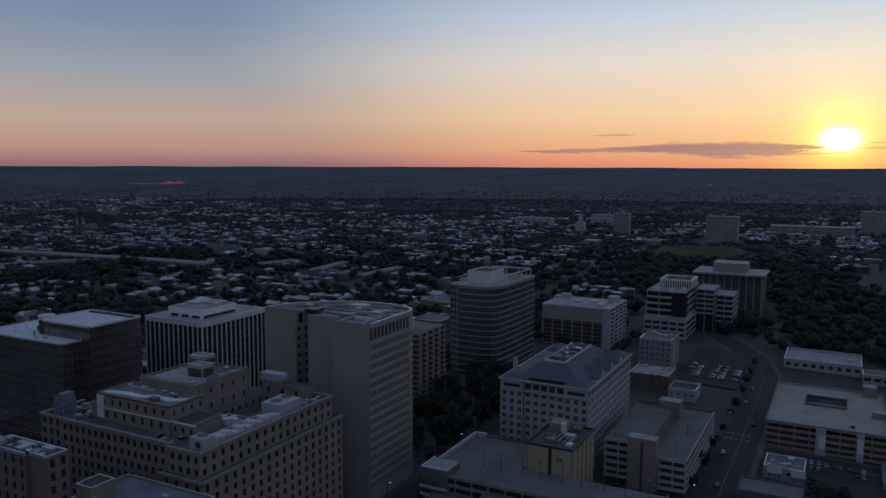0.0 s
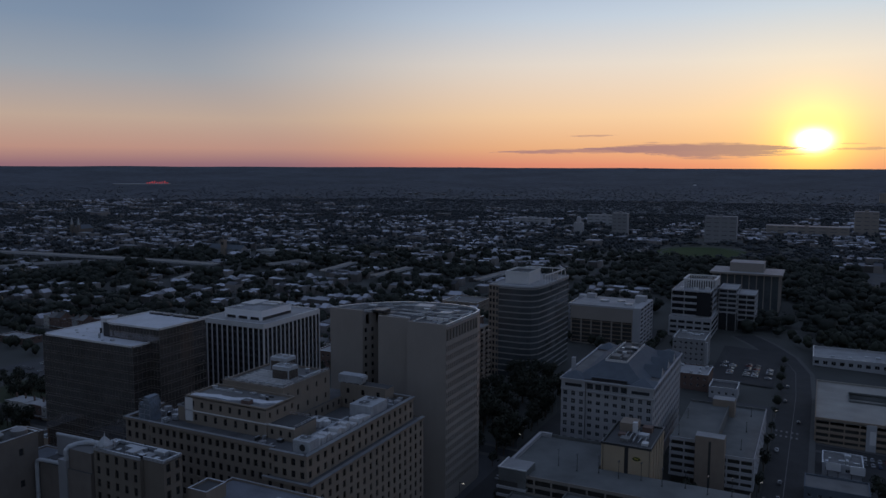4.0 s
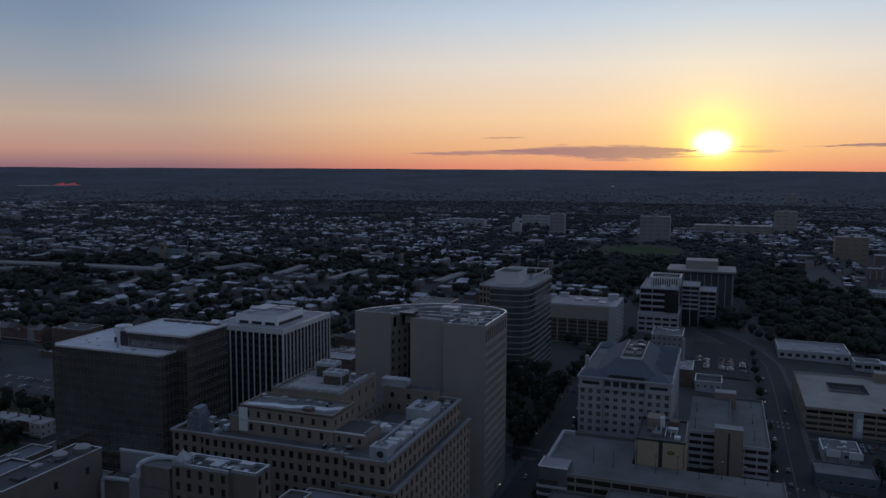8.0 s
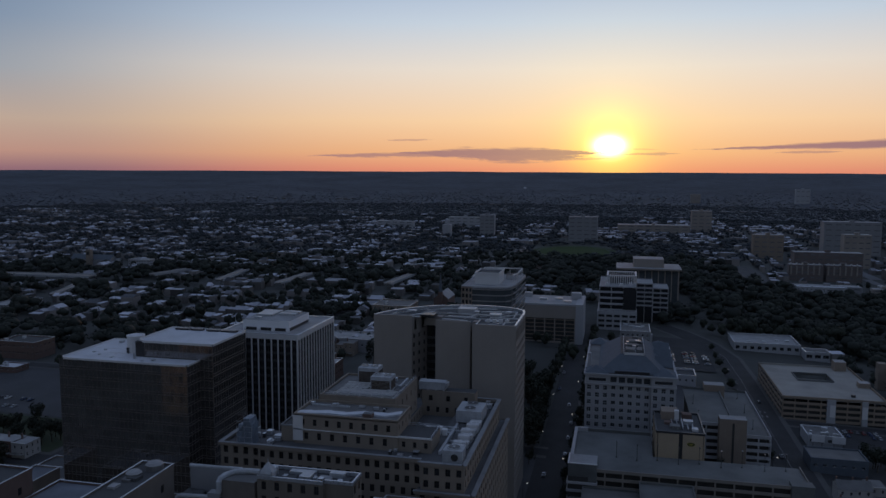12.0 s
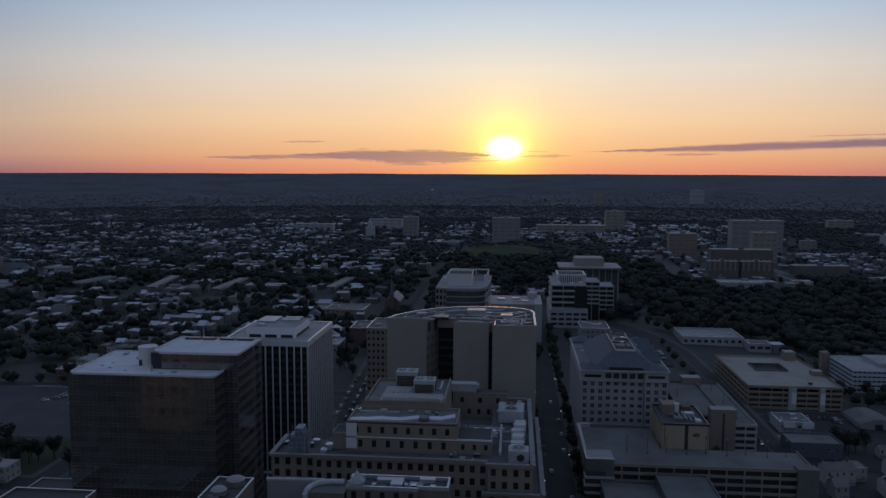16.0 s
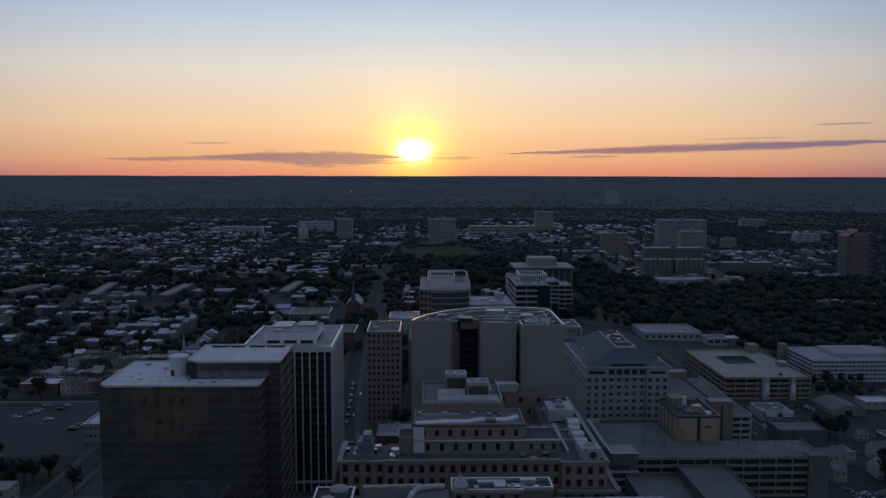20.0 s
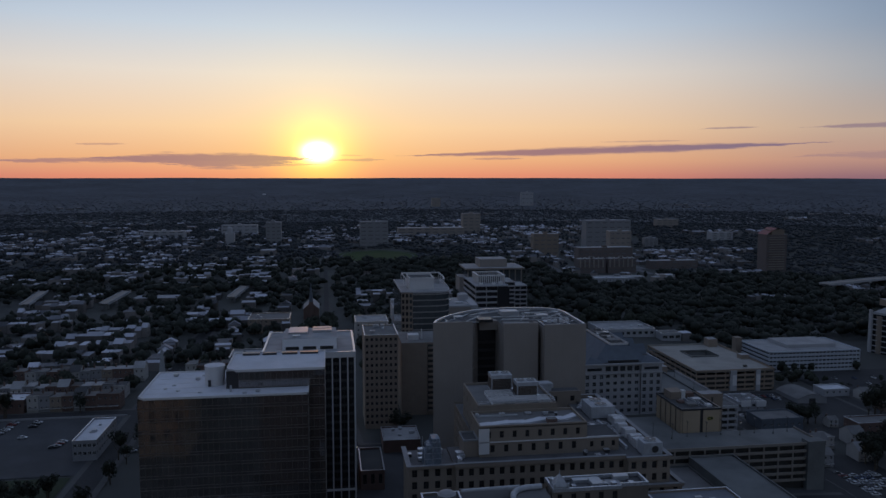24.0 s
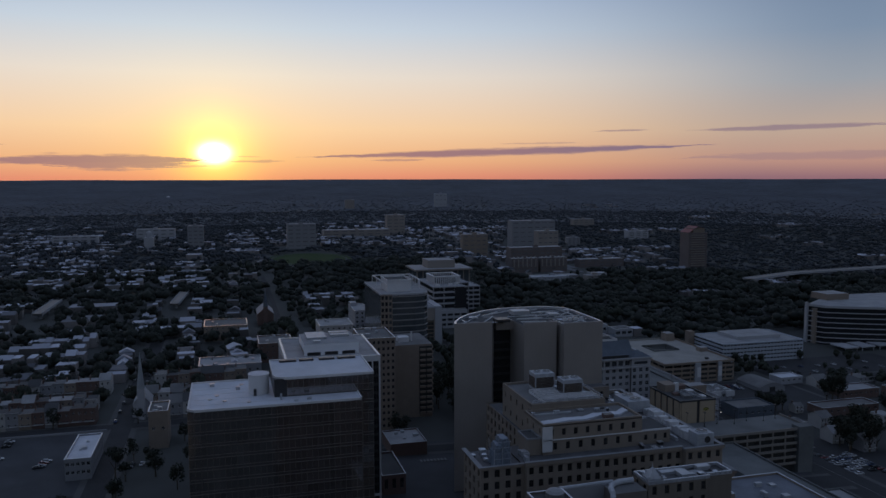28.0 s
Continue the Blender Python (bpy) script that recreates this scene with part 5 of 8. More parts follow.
def mansard_block():
    t = thing("mansard_office_building", "pale office building with grey-blue mansard roofs and paired windows", "office building")
    x0, x1, y0, y1, g, eave = -141.6, -98.9, 328.4, 403.0, -12.0, 30.2
    mb = MB("white_conc", "slate", "roof_grey")
    small, big, pale, strip_win = [], [], [], []
    for a, b, cols, y in ((x0, x0 + 11.5, 3, y0), (x0 + 11.5, x1 - 11.5, 5, y0 + 0.9), (x1 - 11.5, x1, 3, y0)):
        mid = cols == 5
        (pale if mid else small).extend(facade(mb, (a, y), (1, 0), b - a, g + 8, 25.6, cols, 8, 2.1 if mid else 2.0, 1.9 if mid else 2.2, 0.35))
        big += facade(mb, (a, y), (1, 0), b - a, 25.6, eave, cols, 1, 2.9, 2.7, 0.5, 0.8) if mid else []
        strip_win += [] if mid else facade(mb, (a, y), (1, 0), b - a, 25.6, eave, 1, 1, 8.2, 1.6, 0.5, 1.3)
        mb.quad((a, y, g), (b, y, g), (b, y, g + 8), (a, y, g + 8))
    for x in (x0 + 11.5, x1 - 11.5):
        mb.quad((x, y0, g), (x, y0 + 0.9, g), (x, y0 + 0.9, eave), (x, y0, eave))
        mb.quad((x, y0 + 0.9, g), (x, y0, g), (x, y0, eave), (x, y0 + 0.9, eave))
    small += facade(mb, (x1, y0), (0, 1), y1 - y0, g + 8, 25.6, 17, 8, 2.0, 2.2, 0.35)
    big += facade(mb, (x1, y0), (0, 1), y1 - y0, 25.6, eave, 17, 1, 2.9, 2.7, 0.5, 0.8)
    small += facade(mb, (x0, y1), (0, -1), y1 - y0, g + 8, 25.6, 17, 8, 2.0, 2.2, 0.35)
    mb.quad((x0, y1, 25.6), (x0, y0, 25.6), (x0, y0, eave), (x0, y1, eave))
    mb.quad((x1, y0, g), (x1, y1, g), (x1, y1, g + 8), (x1, y0, g + 8))
    mb.quad((x0, y1, g), (x0, y0, g), (x0, y0, g + 8), (x0, y1, g + 8))
    mb.quad((x1, y1, g), (x0, y1, g), (x0, y1, eave), (x1, y1, eave))
    mb.quad((x0, y0, eave), (x1, y0, eave), (x1, y1, eave), (x0, y1, eave), 2)
    part("wall", mb, t)
    put_windows(small, window_mesh(2.0, 2.2, "white_conc", "hotel_glass", 1, 1, 0.10), t)
    put_windows(pale, window_mesh(2.1, 1.9, "white_conc", "hotel_glass", 1, 0, 0.12), t)
    put_windows(big, window_mesh(2.9, 2.7, "dark_metal", "hotel_glass", 1, 0), t, "top_window")
    put_windows(strip_win, window_mesh(8.2, 1.6, "dark_metal", "hotel_glass", 4, 0), t, "strip_window")
    for z, e, h in ((eave - 0.2, 0.7, 0.8), (25.3, 0.35, 0.5), (g + 7.8, 0.3, 0.6)):
        mb = MB("white_conc")
        mb.box(x0 - e, y0 - e, z, x1 + e, y0 + 0.2, z + h)
        mb.box(x1 - 0.2, y0 + 0.2, z, x1 + e, y1 + e, z + h)
        mb.box(x0 - e, y0 + 0.2, z, x0 + 0.2, y1 + e, z + h)
        part("cornice", mb, t, "pale stone cornice")
    mb = MB("slate", "roof_dark")
    hip(mb, x0 + 6.0, y0 + 2.6, x1 - 4.5, y1 - 10, eave + 0.4, 38.2, 10.5, 0, 1)
    part("main_roof", mb, t, "grey-blue slate mansard with a flat top")
    for a, b, c, d in ((x0 - 0.4, y0 - 0.4, x0 + 10.8, y0 + 11), (x1 - 10.8, y0 - 0.4, x1 + 0.4, y0 + 11), (x0 - 0.4, y1 - 11, x0 + 10.8, y1 + 0.4), (x1 - 10.8, y1 - 11, x1 + 0.4, y1 + 0.4)):
        mb = MB("slate")
        hip(mb, a, b, c, d, eave + 0.5, eave + 3.4, 5.4)
        part("corner_roof", mb, t, "hipped slate corner roof")
    for y in (y0 + 24, y0 + 40, y0 + 56):
        mb = MB("slate", "white_conc")
        mb.poly([(x1 - 0.5, y - 4, eave + 0.5), (x1 - 0.5, y + 4, eave + 0.5), (x1 - 0.5, y, eave + 5)], 1)
        mb.quad((x1 - 0.4, y - 4.4, eave + 0.4), (x1 - 0.4, y, eave + 5.3), (x1 - 9, y, eave + 5.3), (x1 - 9, y - 4.4, eave + 0.4), 0)
        mb.quad((x1 - 0.4, y, eave + 5.3), (x1 - 0.4, y + 4.4, eave + 0.4), (x1 - 9, y + 4.4, eave + 0.4), (x1 - 9, y, eave + 5.3), 0)
        part("gable", mb, t, "slate gable")
    for bx in ((-122.4, 344, -118, 350, 1.6), (-117, 346, -114.6, 353, 1.1), (-122, 356, -116, 360, 1.3), (-121, 366, -115, 372, 1.0), (-119, 375, -116, 378, 1.5)):
        part("roof_unit", MB("roof_grey").box(bx[0], bx[1], 38.2, bx[2], bx[3], 38.2 + bx[4]), t, "grey metal roof unit")
    for a, b in (((-123.3, 339), (-113.5, 339)), ((-113.5, 339), (-113.5, 380)), ((-123.6, 380), (-123.6, 339))):
        d = (Vector(b) - Vector(a)).normalized()
        q = Vector((-d.y, d.x)) * 0.15
        part("roof_rail", MB("fin").prism([a, b, (b[0] + q.x, b[1] + q.y), (a[0] + q.x, a[1] + q.y)], 38.2, 39.3), t, "pale roof rail")
    part("chimney", MB("white_conc").box(x0 + 0.6, y0 + 14, eave, x0 + 2.2, y0 + 16, eave + 7), t)
    part("dormer_band", MB("dark_metal", "slate").box(x0 + 14, y0 + 1.6, eave + 0.6, x1 - 12.5, y0 + 3.4, eave + 1.9, 0, 1), t, "dark dormer band behind the cornice")


mansard_block()


# ---- the block with the oval sign ----
def sign_block():
    t = thing("panelled_hotel_block", "pale yellow panelled hotel block with dark strips and an oval sign", "hotel")
    x0, x1, y0, y1, g, top = -110.0, -90.3, 281.6, 310.0, -12.0, 19.4
    mb = MB("dark_metal", "roof_dark")
    mb.box(x0 + 0.3, y0 + 0.3, g, x1 - 0.3, y1 - 0.3, top - 0.3, 0, 1)
    part("wall", mb, t, "dark recessed wall")
    for a, b in ((0.9, 9.3), (10.9, 19.0)):
        part("panel", MB("yellow").box(x0 + a, y0, g, x0 + b, y0 + 0.6, top), t, "pale yellow panel")
    part("corner_strip", MB("yellow").box(x0, y0, g, x0 + 0.6, y0 + 0.6, top), t)
    part("corner_strip", MB("yellow").box(x1 - 0.45, y0, g, x1, y0 + 0.6, top), t)
    for k in range(5):
        y = y0 + 1.2 + k * 5.6
        part("panel", MB("yellow").box(x0, y, g, x0 + 0.5, y + 4.2, top), t, "pale yellow panel")
        part("panel", MB("yellow").box(x1 - 0.5, y, g, x1, y + 4.2, top), t, "pale yellow panel")
    mb = MB("dark_metal")
    ring(mb, x0 - 0.1, y0 - 0.1, x1 + 0.1, y1 + 0.1, 0.6, top - 0.4, top + 0.5)
    part("parapet", mb, t, "dark parapet")
    # oval sign with plain shapes in its colours
    sx, sz, k = x0 + 14.2, 15.0, 24
    sign = part("sign", MB("sign_dark").poly([(sx + 1.6 * math.cos(6.2832 * j / k), y0 - 0.25, sz + 0.85 * math.sin(6.2832 * j / k)) for j in range(k)]), t, "dark oval sign with a lit yellow-green rim")
    mb = MB("sign_glow")
    for j in range(k):
        a, b = 6.2832 * j / k, 6.2832 * (j + 1) / k
        p = lambda th, r: (sx + 1.6 * r * math.cos(th), y0 - 0.3, sz + 0.85 * r * math.sin(th))
        mb.quad(p(a, 0.97), p(a, 1.03), p(b, 1.03), p(b, 0.97))
    for z, w in ((0.10, 0.95), (-0.32, 0.55)):
        mb.box(sx - w, y0 - 0.32, sz + z, sx + w, y0 - 0.28, sz + z + 0.12)
    part("sign_band", mb, sign, "lit yellow-green sign bands")
    for b in ((-107, 300, -100, 308, 3.6, "tanbrick"), (-104, 287, -100, 291, 1.4, "roof_grey"), (-98, 294, -94, 297.5, 1.6, "metal"), (-106, 293, -103, 296, 1.1, "brick"), (-95, 286, -92.6, 289, 1.0, "fin"), (-98, 302, -94, 306, 2.2, "brick"), (-101.5, 299.5, -99.6, 301.4, 4.4, "fin")):
        part("roof_unit", MB(b[5]).box(b[0], b[1], top - 0.3, b[2], b[3], top - 0.3 + b[4]), t, "roof unit")
    for k in range(5):
        part("roof_pipe", MB("metal").box(-103 + k * 2.1, 287, top, -102.7 + k * 2.1, 299, top + 0.5 + 0.25 * (k % 3)), t, "pale roof pipe")


M["sign_dark"] = mat("dark_sign", (0.02, 0.03, 0.02), 0.4)
_g = bpy.data.materials.new("lit_sign_rim")
_g.use_nodes = True
_g.node_tree.nodes["Principled BSDF"].inputs["Base Color"].default_value = (0.4, 0.38, 0.08, 1)
_g.node_tree.nodes["Principled BSDF"].inputs["Emission Color"].default_value = (0.62, 0.55, 0.10, 1)
_g.node_tree.nodes["Principled BSDF"].inputs["Emission Strength"].default_value = 0.07
M["sign_glow"] = _g
sign_block()


# ---- parking decks ----
def deck_side(t, a, b, z0, levels, storey, band, mat_name, bays):
    """Spandrels, posts and a dark inside on one side of a deck, a to b with the outside to the right of the way."""
    a, b = Vector((*a, 0)), Vector((*b, 0))
    u = (b - a).normalized()
    n = Vector((u.y, -u.x, 0))
    w = (b - a).length
    turn = math.degrees(math.atan2(u.y, u.x))
    me = MB(mat_name).box(0, 0, 0, w, 0.35, band).data("spandrel")
    for r in range(levels + 1):
        part("spandrel", me, t, at=pose(a.x, a.y, z0 + r * storey - (0.3 if r else 0), 0, 0, turn))
    post = MB(mat_name).box(-0.3, 0.02, 0, 0.3, 0.6, levels * storey).data("post")
    for c in range(bays + 1):
        s = min(max(w * c / bays, 0.4), w - 0.4)
        part("post", post, t, at=pose(a.x + u.x * s, a.y + u.y * s, z0, 0, 0, turn))


def lamp_post(x, y, z, h=7.0):
    t = thing("deck_lamp_post", "dark slim lamp post on the parking deck", "lamp post", "deck lamps", x=x, y=y, z=z)
    part("pole", MB("dark_metal").cyl(0, 0, 0, h, 0.11, 0.08, 8), t)
    part("foot", MB("deck").cyl(0, 0, 0, 0.7, 0.35, 0.35, 8), t)
    part("lamp_head", MB("dark_metal", "metal").box(-0.25, -0.9, h - 0.1, 0.25, 0.9, h + 0.12), t)


def big_deck():
    t = thing("parking_deck", "long grey concrete parking deck with an open roof level", "parking garage")
    z = 8.6
    mb = MB("deck", "dark_in")
    mb.prism([(-144.2, 259.2), (-53.6, 259.2), (-53.6, 281), (-111, 281), (-111, 307.6), (-144.2, 307.6)], z - 0.5, z)
    part("roof_deck", mb, t, "bare grey concrete roof deck")
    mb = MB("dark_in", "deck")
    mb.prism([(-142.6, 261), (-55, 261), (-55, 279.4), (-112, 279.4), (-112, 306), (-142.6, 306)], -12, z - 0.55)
    part("inner_core", mb, t, "dark core coloured as the shade of the parking levels")
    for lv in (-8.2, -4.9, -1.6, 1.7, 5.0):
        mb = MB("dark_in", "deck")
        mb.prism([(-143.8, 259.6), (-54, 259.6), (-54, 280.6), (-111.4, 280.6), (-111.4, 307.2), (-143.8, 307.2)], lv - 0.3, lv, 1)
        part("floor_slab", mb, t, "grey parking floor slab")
    for a, b, bays in (((-144.4, 259), (-53.4, 259), 13), ((-53.4, 259), (-53.4, 281), 3), ((-144.4, 307.8), (-144.4, 270), 5)):
        deck_side(t, a, b, -8.2, 5, 3.36, 1.25, "deck_wall", bays)
    part("rail_wall", MB("deck").box(-144.6, 307.4, z, -111, 307.9, z + 1.3), t)
    part("rail_wall", MB("white_conc").box(-144.9, 270, z - 0.2, -143.6, 307.9, z + 1.6), t, "pale west wall of the deck")
    part("rail_wall", MB("white_conc").box(-143.6, 306.6, z, -139, 308.2, z + 1.7), t)
    s = part("stair_tower", MB("deck", "roof_light").box(-145.0, 258.6, -12, -133.6, 269.6, z + 2.6, 0, 1), t, "grey stair tower with open landings")
    for k in range(5):
        # Slots are dark blocks on the tower; their colour stands for shade.
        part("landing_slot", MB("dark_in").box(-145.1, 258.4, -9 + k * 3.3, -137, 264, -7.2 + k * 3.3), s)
        part("landing_rail", MB("white_conc").box(-145.6, 257.9, -10.2 + k * 3.3, -133.4, 264, -9.3 + k * 3.3), s)
    part("roof_rim", MB("fin").box(-145.2, 258.4, z + 2.6, -133.4, 258.9, z + 3.0), s)
    part("roof_rim", MB("fin").box(-145.2, 258.9, z + 2.6, -144.7, 269.8, z + 3.0), s)
    part("east_stair", MB("deck").box(-61, 257.6, -14, -52.8, 263, z + 1.6), t, "blank grey stair block")
    for k in range(9):
        lamp_post(-126 + k * 8.3, 276.5 - (k % 2) * 2, z)


# Concrete darkened so that its colour carries the shade inside decks and openings.
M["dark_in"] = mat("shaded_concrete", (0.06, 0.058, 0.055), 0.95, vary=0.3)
M["deck_wall"] = mat("brownish_deck_spandrel", (0.24, 0.215, 0.19), 0.85, vary=0.2, scale=0.2, streak=0.12)
big_deck()


def split_garage():
    t = thing("split_level_garage", "grey concrete parking garage with two roof levels and brown stair tower", "parking garage")
    g = -12.5
    for x0, x1, y1, z, lv in ((-91.0, -72.2, 389, 9.4, 6), (-72.2, -55.6, 405, 4.6, 5)):
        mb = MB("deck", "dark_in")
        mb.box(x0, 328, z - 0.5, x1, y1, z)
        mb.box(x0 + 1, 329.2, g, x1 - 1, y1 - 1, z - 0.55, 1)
        part("roof_deck", mb, t, "bare grey concrete roof deck")
        deck_side(t, (x0, 327.6), (x1, 327.6), z - (lv - 1) * 3.3, lv - 1, 3.3, 1.5, "white_conc", 3)
        if x1 > -60:
            deck_side(t, (x1, 327.6), (x1, y1), z - (lv - 1) * 3.3, lv - 1, 3.3, 1.5, "white_conc", 10)
        part("rail_wall", MB("deck").box(x0, y1 - 0.4, z, x1, y1, z + 1.1), t)
    part("step_wall", MB("deck").box(-72.6, 328, 4, -72.0, 389, 10.4), t)
    part("stair_tower", MB("tanbrick", "roof_light").box(-79.4, 322.6, g, -67.4, 329, 14.2, 0, 1), t, "brown stair tower with a pale roof")
    # Dark strip whose colour stands for the shade in the slot.
    part("stair_slot", MB("dark_in").box(-73.8, 322.5, g, -72.8, 323, 12.4), t)
    part("roof_stair", MB("tanbrick", "roof_light").box(-80, 386, 4, -69.5, 393, 13.0, 0, 1), t, "brown stair head with a pale roof")
    for x, y in ((-88, 334), (-88, 360), (-62, 340), (-62, 366), (-62, 392)):
        lamp_post(x, y, 9.4 if x < -72 else 4.6, 5.0)


split_garage()


def well_garage():
    t = thing("wide_garage", "wide tan parking garage with a sunk ramp in its roof", "parking garage")
    x0, x1, y0, y1, z, g = -33.0, 22.6, 421.0, 501.0, -0.9, -17.0
    wx0, wx1, wy0, wy1 = -16, 4, 462, 480
    for a in ((x0, y0, x1, wy0), (x0, wy1, x1, y1), (x0, wy0, wx0, wy1), (wx1, wy0, x1, wy1)):
        part("roof_deck", MB("deck_light").box(a[0], a[1], z - 0.5, a[2], a[3], z), t, "pale worn concrete roof deck")
    part("inner_core", MB("dark_in").box(x0 + 1, y0 + 1, g, x1 - 1, y1 - 1, z - 4.0), t, "dark core coloured as the shade of the parking levels")
    part("well_floor", MB("deck_light").box(wx0, wy0, z - 4, wx1, wy1, z - 3.2), t)
    for a, b, bays in (((x0, y0), (x1, y0), 8), ((x1, y0), (x1, y1), 8), ((x0, y1), (x0, y0), 10)):
        deck_side(t, a, b, z - 13.2, 4, 3.3, 1.5, "tan_conc2", bays)
    for b in ((wx0 - 0.4, wy0 - 0.4, wx1 + 0.4, wy0), (wx0 - 0.4, wy1, wx1 + 0.4, wy1 + 0.4), (wx0 - 0.4, wy0, wx0, wy1), (wx1, wy0, wx1 + 0.4, wy1)):
        part("well_wall", MB("deck").box(b[0], b[1], z - 3.6, b[2], b[3], z + 1.0), t)
    part("rail_wall", MB("deck_light").box(x0, y1 - 0.4, z, x1, y1, z + 1.1), t)
    part("stair_head", MB("tanbrick", "roof_light").box(12, 492, g, 19, 500, z + 6, 0, 1), t, "brown stair head")
    part("stair_head", MB("tanbrick", "roof_light").box(16, 452, z, 22, 458, z + 3, 0, 1), t, "brown stair head")
    part("stair_bay", MB("white_conc").box(-9.2, y0 - 0.8, g, -4.6, y0 + 1, z + 0.4), t, "pale stair bay")
    part("stair_bay", MB("white_conc").box(9.2, y0 - 0.8, g, 12.2, y0 + 1, z + 0.4), t, "pale stair bay")
    for x in (-6.2, 10.6):
        part("banner", MB("fin").box(x - 1.4, y0 - 1.0, z - 9.6, x + 1.4, y0 - 0.85, z - 2.6), t, "plain white banner")
    part("roof_unit", MB("dark_metal").box(6, 430, z, 8, 432, z + 1.4), t)


M["deck_light"] = mat("worn_pale_deck", (0.30, 0.285, 0.26), 0.85, vary=0.4, scale=0.06, fine=1.0)
M["tan_conc2"] = mat("tan_spandrel", (0.28, 0.22, 0.17), 0.85, vary=0.12, scale=0.2)
well_garage()


# ---- low buildings beyond the road ----
def plain_building(name, label, category, x0, y0, x1, y1, z, wall, roof, cols=(6, 6), rows=2, ww=1.4, wh=1.5, win="glass", fr="fin", group="", base=2.0, para=0.7, sill=None, west=False, edge="coping"):
    """A flat-roofed building with windows on the sides that can be seen."""
    g = min(gz(x0, y0), gz(x1, y0), gz(x0, y1), gz(x1, y1)) - 1.0
    t = thing(name, label, category, group)
    mb = MB(wall, roof)
    zb = g + 1 + base
    sp = facade(mb, (x0, y0), (1, 0), x1 - x0, zb, z, cols[0], rows, ww, wh, 0.3, sill)
    sp += facade(mb, (x1, y0), (0, 1), y1 - y0, zb, z, cols[1], rows, ww, wh, 0.3, sill)
    if west:
        sp += facade(mb, (x0, y1), (0, -1), y1 - y0, zb, z, cols[1], rows, ww, wh, 0.3, sill)
    else:
        mb.quad((x0, y1, zb), (x0, y0, zb), (x0, y0, z), (x0, y1, z))
    mb.quad((x1, y1, zb), (x0, y1, zb), (x0, y1, z), (x1, y1, z))
    mb.box(x0, y0, g, x1, y1, zb)
    part("wall", mb, t)
    mb = MB(wall, roof)
    roof_slab(mb, x0 - 0.1, y0 - 0.1, x1 + 0.1, y1 + 0.1, z, para, 0.4, edge=edge)
    part("roof", mb, t)
    put_windows(sp, window_mesh(ww, wh, fr, win, 1, 0), t)
    return t


def roof_units(t, x0, y0, x1, y1, z, n, big=3.0):
    for k in range(n):
        x, y = random.uniform(x0 + 1, x1 - big - 1), random.uniform(y0 + 1, y1 - big - 1)
        part("roof_unit", MB("metal").box(x, y, z, x + random.uniform(1, big), y + random.uniform(1, big), z + random.uniform(0.6, 1.8)), t, "grey roof unit")


b = plain_building("low_white_building", "low building with a broad white roof edge beside the road", "building", -36, 592, 13, 630, -7.6, "white_conc", "roof_light", (9, 7), 1, 3.0, 2.6, para=1.6)
roof_units(b, -36, 592, 13, 630, -7.6, 6, 4)
b = plain_building("low_white_building", "small white canopy building beside the lot", "building", 13.5, 578, 31, 592, -9.0, "white_conc", "roof_grey", (3, 3), 1, 4.2, 2.6, para=1.2)
b = plain_building("brick_office", "grey office with brown sides and a pale roof rail", "building", -124.4, 530.5, -103, 560, 10.2, "house_grey", "roof_grey", (6, 8), 5, 1.5, 1.6, para=1.1)
roof_units(b, -124, 530, -103, 560, 10.2, 5, 4)
part("white_side_wall", MB("white_conc").box(-102.9, 532, -8, -101.4, 536, 9), b, "tall plain white wall slab")
b = plain_building("brick_low_building", "low brown brick building with a flat roof", "building", -118, 480, -94, 505, -0.5, "brick", "roof_light", (6, 6), 2)
roof_units(b, -118, 480, -94, 505, -0.5, 6)
b = plain_building("low_shop", "low building with a dark roof and pale canopy edge", "building", -92, 470, -76, 488, -5.0, "white_conc", "roof_dark", (4, 4), 1, para=1.2)
b = plain_building("billboard_building", "small grey building with roof billboards and parked vans", "building", -29, 375, -12, 392, -8.0, "white_conc", "roof_grey", (4, 4), 1, 2.0, 1.6)
roof_units(b, -29, 375, -12, 392, -8.0, 6)
for x in (-27.5, -17.5):
    bb = thing("billboard", "plain pale billboard panel on dark posts beside the lot", "billboard", x=x, y=373.6, z=gz(x, 373.6))
    part("panel", MB("fin").box(0, 0, 3.2, 6.2, 0.3, 7.0), bb, "blank pale panel")
    part("frame", MB("dark_metal").box(-0.15, 0.1, 3.0, 6.35, 0.4, 3.2), bb)
    for dx in (0.8, 5.2):
        part("post", MB("dark_metal").cyl(dx, 0.5, 0, 6.4, 0.14, sides=8), bb)
b = plain_building("dark_garage_building", "plain dark workshop with a flat grey roof", "building", -36, 337, -11, 353, -6.5, "slate", "roof_grey", (6, 4), 1, 1.6, 1.2, edge="slate")
b = plain_building("long_shed", "long low dark building with a pale roof edge", "building", 21, 334, 62, 347, -10.5, "brick", "roof_grey", (9, 3), 1, 1.6, 1.2)
b = plain_building("low_store", "low store with a wide pale roof", "building", 64, 364, 92, 378, -11, "brick", "roof_light", (7, 4), 1, 1.6, 1.2)
b = plain_building("low_store", "low brick store with a pale roof", "building", 100, 352, 132, 370, -11.5, "brick", "roof_grey", (7, 4), 1, 1.6, 1.2)
b = plain_building("white_shop", "small white building with a pale roof", "building", 48, 404, 66, 416, -11.5, "white_conc", "roof_white", (4, 3), 1, 1.6, 1.2)


